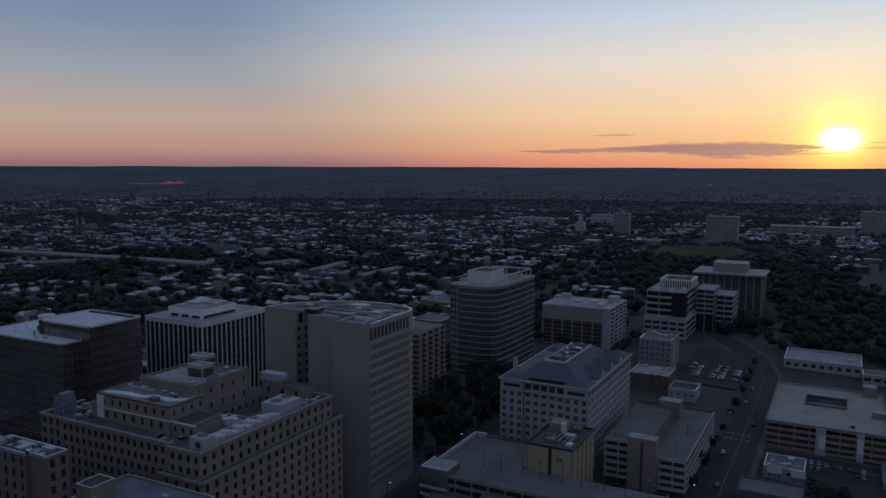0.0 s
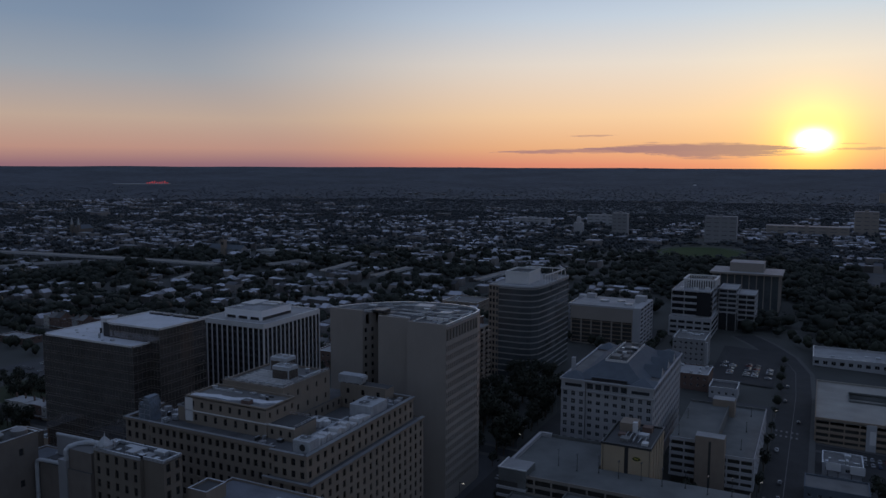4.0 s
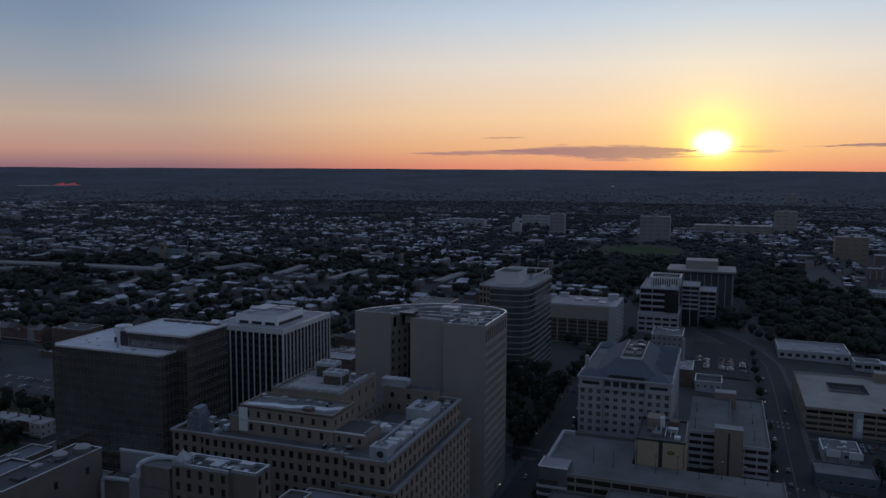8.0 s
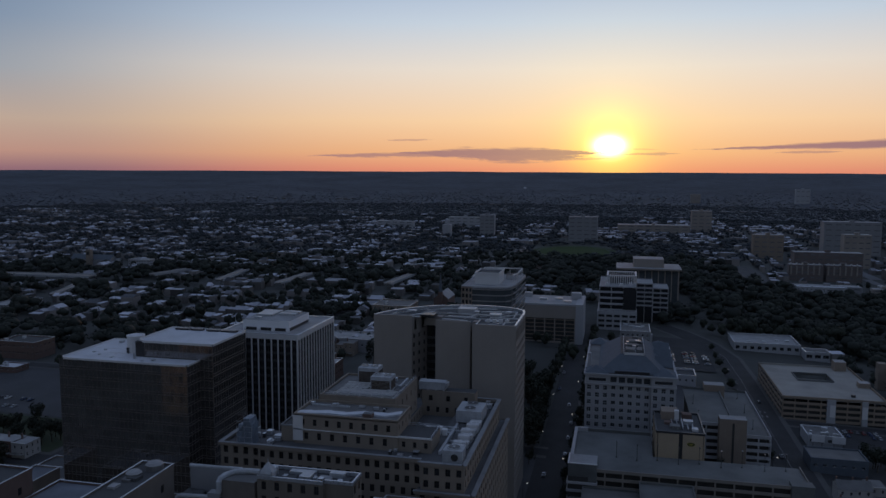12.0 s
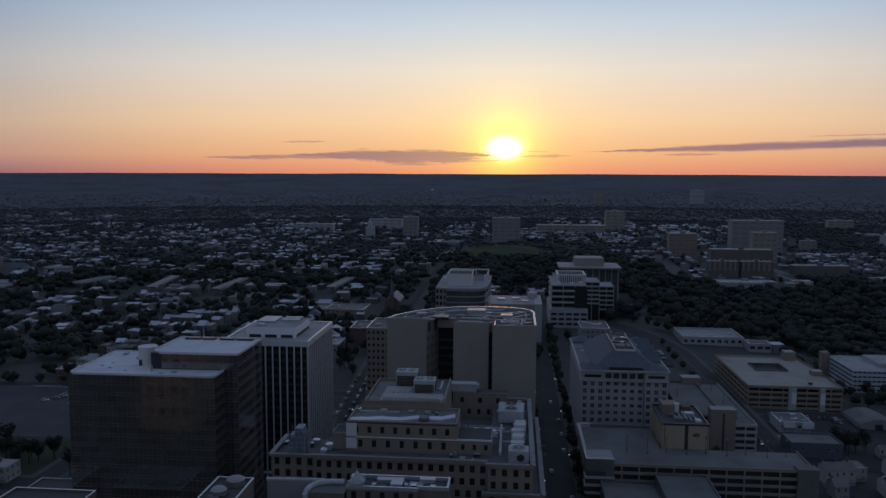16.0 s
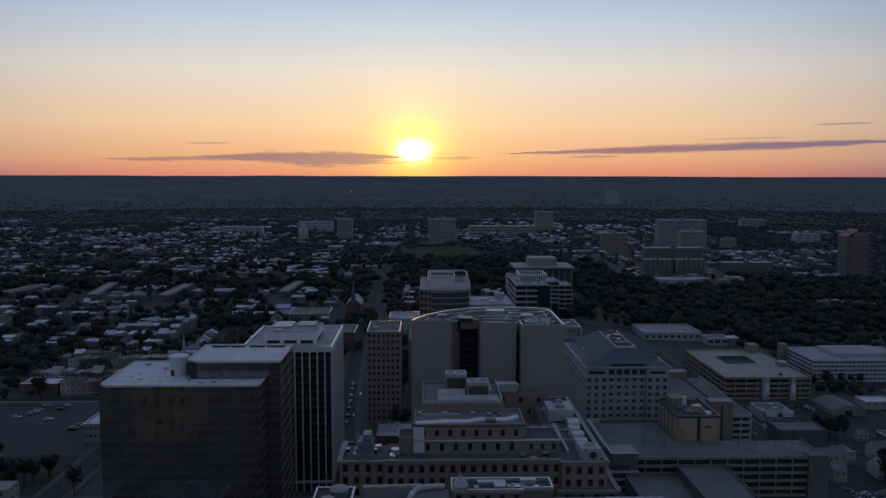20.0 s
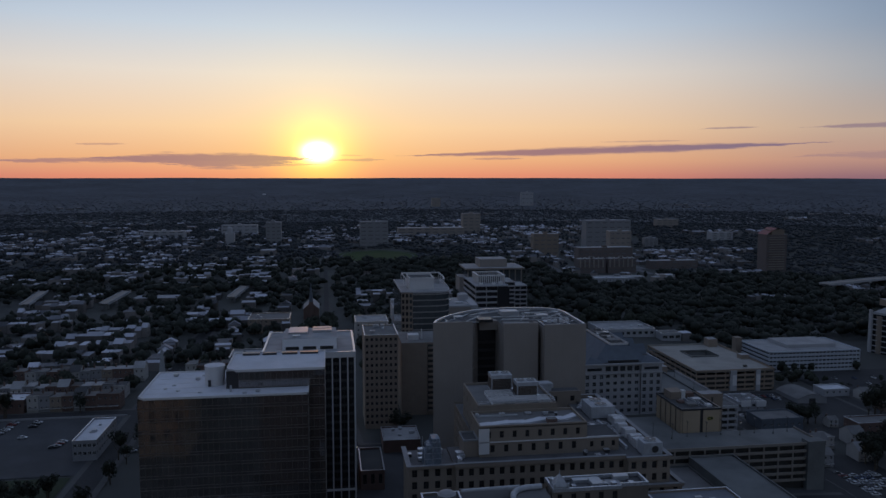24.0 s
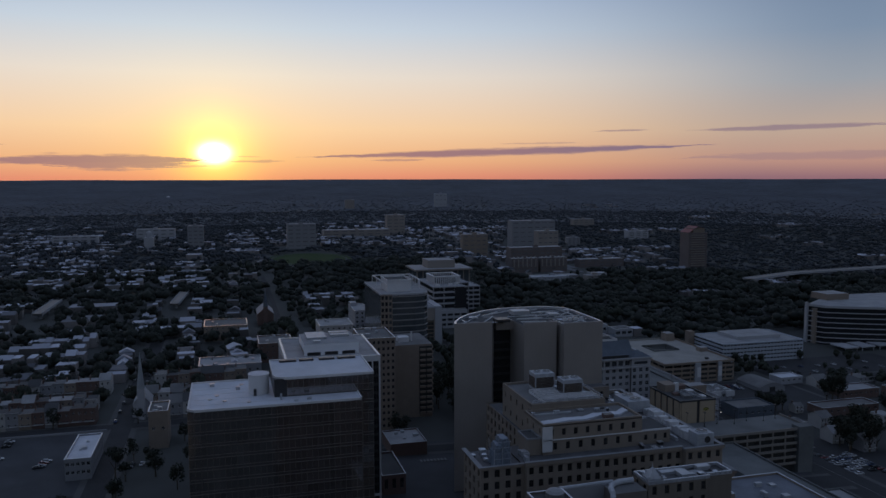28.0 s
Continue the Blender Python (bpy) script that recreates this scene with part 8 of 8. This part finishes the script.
part("stair_head", MB("white_conc").box(-218.8, 622, 16.9, -213, 629.8, 20), b, "white stair head")


tower_church(-812, 846)
twin_church(-1266, 958)
b = plain_building("far_hall", "pale three-storey hall among the far houses", "building", -761, 856, -731, 870, 8, "white_conc", "roof_light", (8, 4), 2, 1.8, 1.6)
part("stair_tower", MB("white_conc").box(-782, 858, -6, -777, 863, 8), b, "white stair tower")


# ---- the far town: thousands of houses, joined ----
class Stuff:
    """Fast joined mesh from many boxes and triangles."""

    def __init__(self):
        self.v, self.f = [], []

    def box5(self, cx, cy, z0, z1, w, d, c, s):
        n = len(self.v)
        for z in (z0, z1):
            for a, b in ((-w, -d), (w, -d), (w, d), (-w, d)):
                self.v.append((cx + a * c - b * s, cy + a * s + b * c, z))
        self.f += [(n, n + 1, n + 5, n + 4), (n + 1, n + 2, n + 6, n + 5), (n + 2, n + 3, n + 7, n + 6), (n + 3, n, n + 4, n + 7)]
        return n

    def object(self, name, material, label, category):
        me = bpy.data.meshes.new(name)
        me.from_pydata(self.v, [], self.f)
        me.materials.append(M[material])
        return tagged(new(name, me), label, category, kind="stuff")


def wooded(x, y):
    """Where the town gives way to woods and parks, 0 to 1."""
    w = 0.0
    if x > 20 - (y - 640) * 0.05 and 515 < y < 960:
        w = 0.98
    if x > 330 and y > 500:
        w = max(w, 0.93 if y < 1040 or y > 1330 or x > 450 else 0.12)
    if x > -40 and 960 <= y < 1500:
        w = max(w, 0.12 if 60 < x < 440 and 1030 < y < 1340 else 0.45)
    if -255 < x < -40 and 800 < y < 1330:
        w = max(w, 0.97)
    if -110 < x <= 60 and 640 < y < 900:
        w = max(w, 1.0)
    if y > 1700:
        w = max(w, min(1.0, 0.45 + (y - 1700) / 800))
    if x < -1300 and y > 900:
        w = max(w, 0.6)
    if abs(y - (800 + 0.12 * (x + 650))) < 30 and -700 < x < -250:
        w = max(w, 0.85)
    if -900 < x < -560 and abs(y - 530) < 28:
        w = max(w, 0.75)
    w = max(w, (0.8 if y > 950 else 0.55) * min(1, max(0, 2.4 * noise.noise((x / 260, y / 200, 1.7)))))
    return w


HIGHWAYS = [([(-1500, 612), (-1119, 690), (-937, 713), (-790, 727), (-720, 730)], 22), ([(-985, 520), (-956, 588), (-944, 630), (-890, 697)], 14), ([(-686, 624), (-720, 718)], 12), ([(-688, 556), (-688, 600)], 14), ([(-882, 612), (-882, 675)], 14)]


def beside(x, y, pts, r):
    """Whether a spot lies within r of a line of points."""
    for (ax, ay), (bx, by) in zip(pts, pts[1:]):
        dx, dy = bx - ax, by - ay
        s = min(1.0, max(0.0, ((x - ax) * dx + (y - ay) * dy) / (dx * dx + dy * dy)))
        if math.hypot(x - ax - s * dx, y - ay - s * dy) < r:
            return True
    return False


def taken(x, y):
    """Ground that already carries something of its own."""
    if x < -600 and 500 < y < 830 and any(beside(x, y + 9, pts, r + 3) for pts, r in HIGHWAYS):
        return True
    if -474 < x < 34 and y < 660 and (x > -300 or y < 480) or 30 < x < 140 and y < 512 or 140 <= x < 300 and y < 570:
        return True
    if any(abs(x - a) < r and abs(y - b) < r for a, b, r in ((-289, 672, 30), (-191, 1386, 40), (-376, 1437, 30), (252, 1370, 56), (222, 1226, 30), (107, 1284, 34), (157, 1119, 52), (379, 1013, 32), (141, 1065, 50), (265, 1106, 46), (122, 970, 44), (185, 962, 20), (351, 1392, 20), (538, 1470, 34), (-93, 765, 45), (-128, 678, 40), (-746, 860, 24), (-779, 860, 10), (-812, 852, 34), (-1266, 970, 26))):
        return True
    if any(abs(x - a) < 15 and 670 < y < 835 for a in (-654, -569, -488, -369)):
        return True
    if ((x + 196) / 70) ** 2 + ((y - 1195) / 95) ** 2 < 1:
        return True
    if -612 < x < -474 and y < 440 or -500 < x < -470 and y < 300:
        return True
    if 84 < x < 204 and 905 < y < 990 or 8 < x < 64 and 895 < y < 1064 or 192 < x < 224 and 1030 < y < 1200 or -281 < x < -266 and 640 < y < 1000:
        return True
    return False


TREES = []          # x, y, radius, height
walls, roofs = Stuff(), Stuff()
rng = random.Random(21)
PX, PY = 76.0, 58.0
for i in range(-34, 20):
    for j in range(-4, 52):
        bx, by = i * PX + 9, 420 + j * PY
        dist = math.hypot(bx + 170, by)
        if dist > 2900 or abs(math.atan2(bx + 170, by)) > 1.18:
            continue
        wd = wooded(bx, by)
        turn = 0.10 * math.sin(bx / 700) + 0.08 * math.sin(by / 500) + rng.uniform(-0.09, 0.09)
        ct, stn = math.cos(turn), math.sin(turn)
        town = rng.random() > wd
        dense = rng.random()
        if town:
            kind = rng.random()
            if kind < 0.10:      # one wide flat building
                w, d, h = rng.uniform(9, 24), rng.uniform(7, 15), rng.uniform(4, 10)
                if not taken(bx, by):
                    z = gz(bx, by)
                    n = walls.box5(bx, by, z - 2, z + h, w, d, ct, stn)
                    m = len(roofs.v)
                    roofs.v += [(x, y, zz + 0.02) for x, y, zz in walls.v[n + 4:n + 8]]
                    roofs.f.append((m, m + 1, m + 2, m + 3))
            else:
                along = rng.random() < 0.62
                for row in (-1, 1):
                    if rng.random() < 0.12:
                        continue
                    h0 = rng.uniform(5.6, 8.4)
                    L, off = (PX - 16, PY * 0.26) if along else (PY - 14, PX * 0.27)
                    s = -L / 2 + rng.uniform(0, 8)
                    while s < L / 2 - 5:
                        w = rng.uniform(4.8, 7.4) if rng.random() < 0.8 else rng.uniform(8, 14)
                        if rng.random() < 0.8:
                            a, b = (s + w / 2, row * off + rng.uniform(-0.8, 0.8)) if along else (row * off + rng.uniform(-0.8, 0.8), s + w / 2)
                            x, y = bx + a * ct - b * stn, by + a * stn + b * ct
                            if not taken(x, y):
                                d = rng.uniform(4.0, 6.0)
                                h = h0 + rng.uniform(-1.0, 1.2)
                                z = gz(x, y)
                                hw, hd = (w / 2 - 0.05, d) if along else (d, w / 2 - 0.05)
                                n = walls.box5(x, y, z - 2, z + h, hw, hd, ct, stn)
                                m = len(roofs.v)
                                top = walls.v[n + 4:n + 8]
                                if rng.random() < 0.72:
                                    tilt = rng.uniform(0.1, 0.7)
                                    roofs.v += [(top[0][0], top[0][1], top[0][2] + 0.05), (top[1][0], top[1][1], top[1][2] + 0.05), (top[2][0], top[2][1], top[2][2] + tilt), (top[3][0], top[3][1], top[3][2] + tilt)]
                                    roofs.f.append((m, m + 1, m + 2, m + 3))
                                else:
                                    rise = rng.uniform(1.8, 3.4)
                                    mid = lambda p, q: ((p[0] + q[0]) / 2, (p[1] + q[1]) / 2, p[2] + rise)
                                    if along:
                                        e, g2 = mid(top[0], top[3]), mid(top[1], top[2])
                                        roofs.v += [top[0], top[1], g2, e, top[2], top[3]]
                                        roofs.f += [(m, m + 1, m + 2, m + 3), (m + 4, m + 5, m + 3, m + 2), (m + 5, m, m + 3), (m + 1, m + 4, m + 2)]
                                    else:
                                        e, g2 = mid(top[0], top[1]), mid(top[3], top[2])
                                        roofs.v += [top[0], top[1], g2, e, top[2], top[3]]
                                        roofs.f += [(m + 1, m + 4, m + 2, m + 3), (m + 5, m, m + 3, m + 2), (m, m + 1, m + 3), (m + 4, m + 5, m + 2)]
                        s += w
        count = int((13 if bx > 60 else 26) * (0.7 + dense * 0.8)) if town else int(rng.uniform(24, 36))
        for k in range(count):
            if town:
                a = rng.uniform(-PX / 2, PX / 2)
                b = rng.choice((rng.uniform(-4, 4), -PY / 2 + rng.uniform(-3, 5), PY / 2 + rng.uniform(-5, 3), rng.uniform(-PY / 2, PY / 2)))
            else:
                a, b = rng.uniform(-PX / 2, PX / 2), rng.uniform(-PY / 2, PY / 2)
            x, y = bx + a * ct - b * stn, by + a * stn + b * ct
            if taken(x, y):
                continue
            r = rng.uniform(2.8, 5.6) if town else rng.uniform(3.6, 9.6)
            TREES.append((x, y, r, r * (rng.uniform(1.7, 2.4) if town else rng.uniform(1.2, 1.8) if dist < 1100 else rng.uniform(0.7, 1.1)) * (1 - 0.5 * min(1.0, max(0.0, (dist - 1700) / 900)))))
# scattered hamlets in the far woods
for k in range(26):
    a, dist = rng.uniform(-1.1, 1.1), rng.uniform(2450, 3300)
    hx, hy = -170 + dist * math.sin(a), dist * math.cos(a)
    for q in range(rng.randint(2, 7)):
        x, y = hx + rng.uniform(-70, 70), hy + rng.uniform(-30, 30)
        z, w, d, h = gz(x, y), rng.uniform(4, 10), rng.uniform(5, 10), rng.uniform(4, 6)
        n = walls.box5(x, y, z - 2, z + h, w, d, math.cos(a), -math.sin(a))
        m = len(roofs.v)
        roofs.v += [(p, q2, zz + 0.02) for p, q2, zz in walls.v[n + 4:n + 8]]
        roofs.f.append((m, m + 1, m + 2, m + 3))
walls.object("far_house_walls", "house_wall", "mixed brick and rendered walls of far houses", "houses")
roofs.object("far_house_roofs", "house_roof", "pale and dark flat roofs of far houses", "houses")

# ---- woods on the plain and the hills ----
PLAIN = []
for k in range(26000):
    a = rng.uniform(-1.2, 1.2)
    d = 2100 + 1900 * rng.random() ** 1.5
    r = rng.uniform(4, 9)
    PLAIN.append((-170 + d * math.sin(a), d * math.cos(a), r, r * rng.uniform(0.5, 0.8) * max(0.1, (4000 - d) / 1500)))


def ball(split):
    """Points and triangles of an octahedron, split once or not."""
    v = [(1, 0, 0), (0, 1, 0), (-1, 0, 0), (0, -1, 0), (0, 0, 1), (0, 0, -1)]
    f = [(0, 1, 4), (1, 2, 4), (2, 3, 4), (3, 0, 4), (1, 0, 5), (2, 1, 5), (3, 2, 5), (0, 3, 5)]
    if split:
        seen, out = {}, []
        for a, b, c in f:
            mids = []
            for p, q in ((a, b), (b, c), (c, a)):
                key = (min(p, q), max(p, q))
                if key not in seen:
                    m = Vector(v[p]) + Vector(v[q])
                    seen[key] = len(v)
                    v.append(tuple(m.normalized()))
                mids.append(seen[key])
            ab, bc, ca = mids
            out += [(a, ab, ca), (ab, b, bc), (ca, bc, c), (ab, bc, ca)]
        f = out
    return np.array(v, float), np.array(f)


def forest(name, trees, label, seed, lumps=5, split=True, material="leaf", lift=0.62, rough=0.3, sprigs=0):
    """Crowns of several uneven leaf clumps with loose sprigs round them, in one mesh."""
    rs = np.random.RandomState(seed)
    t = np.array(trees)
    n = len(t)
    g = np.array([gz(x, y) for x, y, _, _ in trees])
    cen = np.stack([t[:, 0], t[:, 1], g + t[:, 3] * lift], 1)
    rad = np.stack([t[:, 2], t[:, 2], t[:, 3] * 0.46], 1)
    bv, bf = ball(split)
    d = rs.normal(size=(n, lumps, 3))
    d /= np.linalg.norm(d, axis=2, keepdims=True)
    d[:, :, 2] *= 0.75
    d[:, 0] *= 0.15
    c = cen[:, None] + d * rad[:, None] * (0.58 if lumps > 1 else 0.0)
    size = rs.uniform(0.42, 0.66, size=(n, lumps, 1)) if lumps > 1 else np.ones((n, 1, 1))
    v = c[:, :, None] + bv * (rad[:, None] * size)[:, :, None] * rs.uniform(1 - rough, 1 + rough, size=(n, lumps, len(bv), 1))
    f = np.arange(n * lumps)[:, None, None] * len(bv) + bf
    v, f = v.reshape(-1, 3), f.reshape(-1, 3)
    if sprigs:
        e = rs.normal(size=(n, sprigs, 3))
        e /= np.linalg.norm(e, axis=2, keepdims=True)
        e[:, :, 2] = np.abs(e[:, :, 2]) * 1.2 - 0.3
        p = cen[:, None] + e * rad[:, None] * rs.uniform(0.8, 1.12, size=(n, sprigs, 1))
        w = rs.normal(size=(n, sprigs, 3, 3))
        w /= np.linalg.norm(w, axis=3, keepdims=True)
        tri = (p[:, :, None] + w * (t[:, 2] * 0.2)[:, None, None, None]).reshape(-1, 3)
        f = np.concatenate([f, len(v) + np.arange(len(tri)).reshape(-1, 3)])
        v = np.concatenate([v, tri])
    me = bpy.data.meshes.new(name)
    me.vertices.add(len(v))
    me.vertices.foreach_set("co", v.astype(np.float32).ravel())
    me.loops.add(f.size)
    me.loops.foreach_set("vertex_index", f.astype(np.int32).ravel())
    me.polygons.add(len(f))
    me.polygons.foreach_set("loop_start", np.arange(0, f.size, 3, dtype=np.int32))
    me.update(calc_edges=True)
    me.polygons.foreach_set("use_smooth", [True] * len(f))
    me.materials.append(M[material])
    tagged(new(name, me), label, "trees", kind="stuff")


near_t = [q for q in TREES if math.hypot(q[0] + 170, q[1]) < 1100]
far_t = [q for q in TREES if math.hypot(q[0] + 170, q[1]) >= 1100]
forest("town_trees", near_t, "dark leafy street and yard trees of the town", 3, 5, True, "leaf", sprigs=24)
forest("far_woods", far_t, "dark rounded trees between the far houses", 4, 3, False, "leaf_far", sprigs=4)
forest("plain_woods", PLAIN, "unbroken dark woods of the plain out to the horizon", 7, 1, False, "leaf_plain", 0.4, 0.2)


# ---- single trees near the path ----
def tree_meshes(seed, leaves=420):
    rs = random.Random(seed)
    trunk = MB("bark")
    trunk.cyl(0, 0, -0.5, 3.2, 0.32, 0.22, 8)
    for k in range(5):
        a = k * 1.26 + rs.uniform(-0.3, 0.3)
        x, y, z = 2.2 * math.cos(a), 2.2 * math.sin(a), 5.4 + rs.uniform(-0.6, 1.2)
        p = Vector((x, y, z))
        q = Vector((-math.sin(a), math.cos(a), 0)) * 0.12
        b = Vector((0, 0, 2.6))
        trunk.quad(b - q, b + q, p + q * 0.4, p - q * 0.4)
        trunk.quad(b + Vector((0, 0, 0.2)), b - Vector((0, 0, 0.15)), p - Vector((0, 0, 0.05)), p + Vector((0, 0, 0.05)))
    crown = MB("leaf_near")
    lumps = [(Vector((rs.uniform(-2.1, 2.1), rs.uniform(-2.1, 2.1), rs.uniform(4.6, 8.6))), rs.uniform(1.3, 2.2)) for _ in range(9)]
    for k in range(leaves):
        c, r = rs.choice(lumps)
        d = Vector((rs.gauss(0, 1), rs.gauss(0, 1), rs.gauss(0.15, 1))).normalized()
        p = c + d * r * rs.uniform(0.6, 1.05)
        u = d.orthogonal().normalized()
        u.rotate(Matrix.Rotation(rs.uniform(0, 6.28), 3, d))
        w = d.cross(u)
        u = (u + d * rs.uniform(-0.5, 0.5)).normalized()
        s = rs.uniform(0.28, 0.62)
        crown.quad(p - u * s, p - w * s * 0.7, p + u * s, p + w * s * 0.7)
    return trunk.data("trunk"), crown.data("crown")


protos = []
for s in range(4):
    tr, cr = tree_meshes(s)
    t = thing("tree", "dark leafy deciduous tree with an uneven crown", "tree", "street trees")
    part("trunk", tr, t)
    part("crown", cr, t)
    protos.append(t)
spots = []
rng = random.Random(8)
for k in range(72):           # the park strip north of the curved tower
    spots.append((rng.uniform(-206, -166), rng.uniform(302, 436), rng.uniform(1.1, 1.7)))
for y in range(262, 620, 13):
    spots.append((-145.5, y + rng.uniform(-3, 3), rng.uniform(0.7, 1.05)))
    if y > 300:
        spots.append((-165.6, y + rng.uniform(-3, 3), rng.uniform(0.8, 1.2)))
for k in range(10):           # along the bank by the road
    spots.append((-53.8, 340 + k * 27 + rng.uniform(-4, 4), rng.uniform(0.6, 0.95)))
for k in range(8):
    spots.append((rng.uniform(-86, -56), rng.uniform(286, 315), rng.uniform(0.8, 1.1)))
for k in range(64):           # south-west yards
    spots.append((rng.uniform(-470, -386), rng.choice((rng.uniform(258, 282), rng.uniform(214, 238))), rng.uniform(0.8, 1.25)))
for k in range(26):           # between the towers and the apartments
    spots.append((rng.choice((-247, -264, -240, -233)) + rng.uniform(-3, 3), rng.uniform(300, 436), rng.uniform(0.8, 1.3)))
for k in range(18):
    spots.append((rng.uniform(-378.4, -376.6), rng.uniform(316, 356), rng.uniform(0.7, 1.0)))
for k in range(24):
    spots.append((rng.uniform(-370, -305), rng.uniform(255, 400), rng.uniform(0.8, 1.3)))
for k in range(30):           # yards past the lot
    spots.append((rng.uniform(-610, -520), rng.choice((340, 374, 434)) + rng.uniform(-5, 5), rng.uniform(0.7, 1.2)))
spots += [(47.7, 356, 2.0), (50.5, 354.5, 1.7), (45.5, 358.5, 1.5)]
for k in range(14):           # east side yards: a dark clump, a hedge row, scattered trees
    spots.append((rng.uniform(-12, 14), rng.uniform(268, 300), rng.uniform(1.1, 1.7)))
for k in range(9):
    spots.append((rng.uniform(-7, 10), rng.uniform(346, 356), rng.uniform(0.9, 1.3)))
for k in range(46):
    spots.append((rng.uniform(16, 140), rng.uniform(225, 330), rng.uniform(0.8, 1.6)))
for k in range(8):
    spots.append((rng.uniform(66, 140), rng.uniform(382, 400), rng.uniform(0.8, 1.2)))
for k in range(20):
    spots.append((rng.uniform(64, 200), rng.choice((416, 421, 437, 454, 468)) + rng.uniform(-2, 2), rng.uniform(0.5, 0.9)))
for k in range(16):
    spots.append((rng.uniform(34, 60), rng.uniform(424, 470), rng.uniform(0.7, 1.1)))
for k in range(60):           # round the houses in the near west
    spots.append((rng.uniform(-490, -300), rng.choice((392, 416, 441, 455, 482, 500)) + rng.uniform(-4, 4), rng.uniform(0.7, 1.3)))
for k in range(40):           # bank between the lot and the woods
    spots.append((rng.uniform(-55, 60), rng.uniform(632, 665), rng.uniform(1.0, 1.7)))
for k in range(90):           # along the street to the church
    spots.append((rng.choice((-1, 1)) * rng.uniform(9, 36) - 260, rng.uniform(405, 660), rng.uniform(0.8, 1.5)))
for k in range(24):
    spots.append((rng.uniform(-230, -110), rng.uniform(510, 640), rng.uniform(0.9, 1.4)))
boxes = [(-446, 302, -385, 384), (-394, 315, -377, 355), (-361, 350, -348, 372), (-340, 398, -298, 424), (-332, 328, -304, 354), (-374, 213, -336, 238), (-206, 558, -163, 614), (-126, 528, -100, 562), (-120, 478, -92, 507), (-149, 650, -82, 708), (-232, 438, -190, 505), (-32, 420, 24, 502), (-38, 335, -9, 355), (19, 332, 64, 349), (18, 388, 68, 418), (62, 362, 94, 380), (98, 350, 134, 372), (9, 341, 16, 350), (-31, 373, -10, 394), (-60, 255, -50, 265), (45, 472, 114, 508),
         (-470, 399, -384, 412), (-470, 423, -386, 436), (-368, 399, -342, 413), (-370, 427, -310, 441), (-256, 347, -206, 406), (-465, 397, -439, 416), (-427, 240, -386, 256), (-342, 478, -298, 507), (-302, 518, -274, 552), (-254, 498, -230, 532), (-254, 558, -224, 592), (-300, 636, -278, 692), (-262, 266, -247, 298), (-249, 310, -227, 335), (-273, 330, -259, 480)]
j, spare = 0, []
spots.sort(key=lambda q: math.hypot(q[0] + 170, q[1] + 40))
for x, y, s in spots:
    if any(a - 2 < x < c + 2 and b - 2 < y < d + 2 for a, b, c, d in boxes):
        continue
    if j >= 296:
        spare.append((x, y, 3.4 * s, 8.6 * s))
        continue
    m = pose(x, y, gz(x, y), 0, 0, rng.uniform(0, 360)) @ Matrix.Diagonal((s, s, s * rng.uniform(0.9, 1.2), 1))
    p = protos[j % 4]
    if j < 4:
        p.matrix_basis = m
    else:
        q = copy_thing(p, pose(0, 0, 0))
        q.matrix_basis = m
    j += 1
forest("yard_trees", spare, "dark leafy trees in yards and on banks of the town", 6, 8, True, "leaf_near", 0.6, sprigs=60)



# ---- lit street lamps ----
_l = bpy.data.materials.new("lit_lamp")
_l.use_nodes = True
_l.node_tree.nodes["Principled BSDF"].inputs["Base Color"].default_value = (0.8, 0.8, 0.75, 1)
_l.node_tree.nodes["Principled BSDF"].inputs["Emission Color"].default_value = (1.0, 0.93, 0.8, 1)
_l.node_tree.nodes["Principled BSDF"].inputs["Emission Strength"].default_value = 0.6
M["lit_lamp"] = _l


def street_lamp(x, y, side):
    t = thing("street_lamp", "slim dark street lamp with a small lit head", "street lamp", "street lamps", x=x, y=y, z=gz(x, y) + 0.3)
    part("pole", MB("dark_metal").cyl(0, 0, 0, 7.5, 0.12, 0.08, 8), t)
    part("arm", MB("dark_metal").box(min(0, side * 1.8), -0.06, 7.4, max(0, side * 1.8), 0.06, 7.55), t)
    part("lamp_head", MB("lit_lamp").box(side * 1.8 - 0.35, -0.2, 7.25, side * 1.8 + 0.35, 0.2, 7.4), t, "lit pale lamp head")


for k in range(4):
    street_lamp(-163.6, 262 + k * 66, 1)
    street_lamp(-147.4, 295 + k * 66, -1)
for k in range(2):
    street_lamp(-54.2, 330 + k * 110, 1)
for k in range(4):
    street_lamp(-262, 300 + k * 40, 1)


# ---- rows of red lights on a far car park in the hills ----
_r = bpy.data.materials.new("red_light")
_r.use_nodes = True
_r.node_tree.nodes["Principled BSDF"].inputs["Base Color"].default_value = (0.4, 0.05, 0.05, 1)
_r.node_tree.nodes["Principled BSDF"].inputs["Emission Color"].default_value = (1.0, 0.17, 0.22, 1)
_r.node_tree.nodes["Principled BSDF"].inputs["Emission Strength"].default_value = 0.22
M["red_light"] = _r
lot = thing("far_car_park", "pale far car park with a cluster of red lights", "car park", x=-2849, y=2668, z=gz(-2849, 2668))
lot.rotation_euler[2] = 0.8
part("paving", MB("roof_light").box(-190, -40, -8, 60, 40, 3), lot, "pale paving in the far woods")
for k in range(9):
    part("red_lamp", MB("red_light").box(-46 + k * 11.0, -20 + (k * 7 % 5) * 8, 3, -40 + k * 11.0 + (k % 3), -17 + (k * 7 % 5) * 8, 8 + (k * 5 % 4) * 2), lot, "glowing red light")
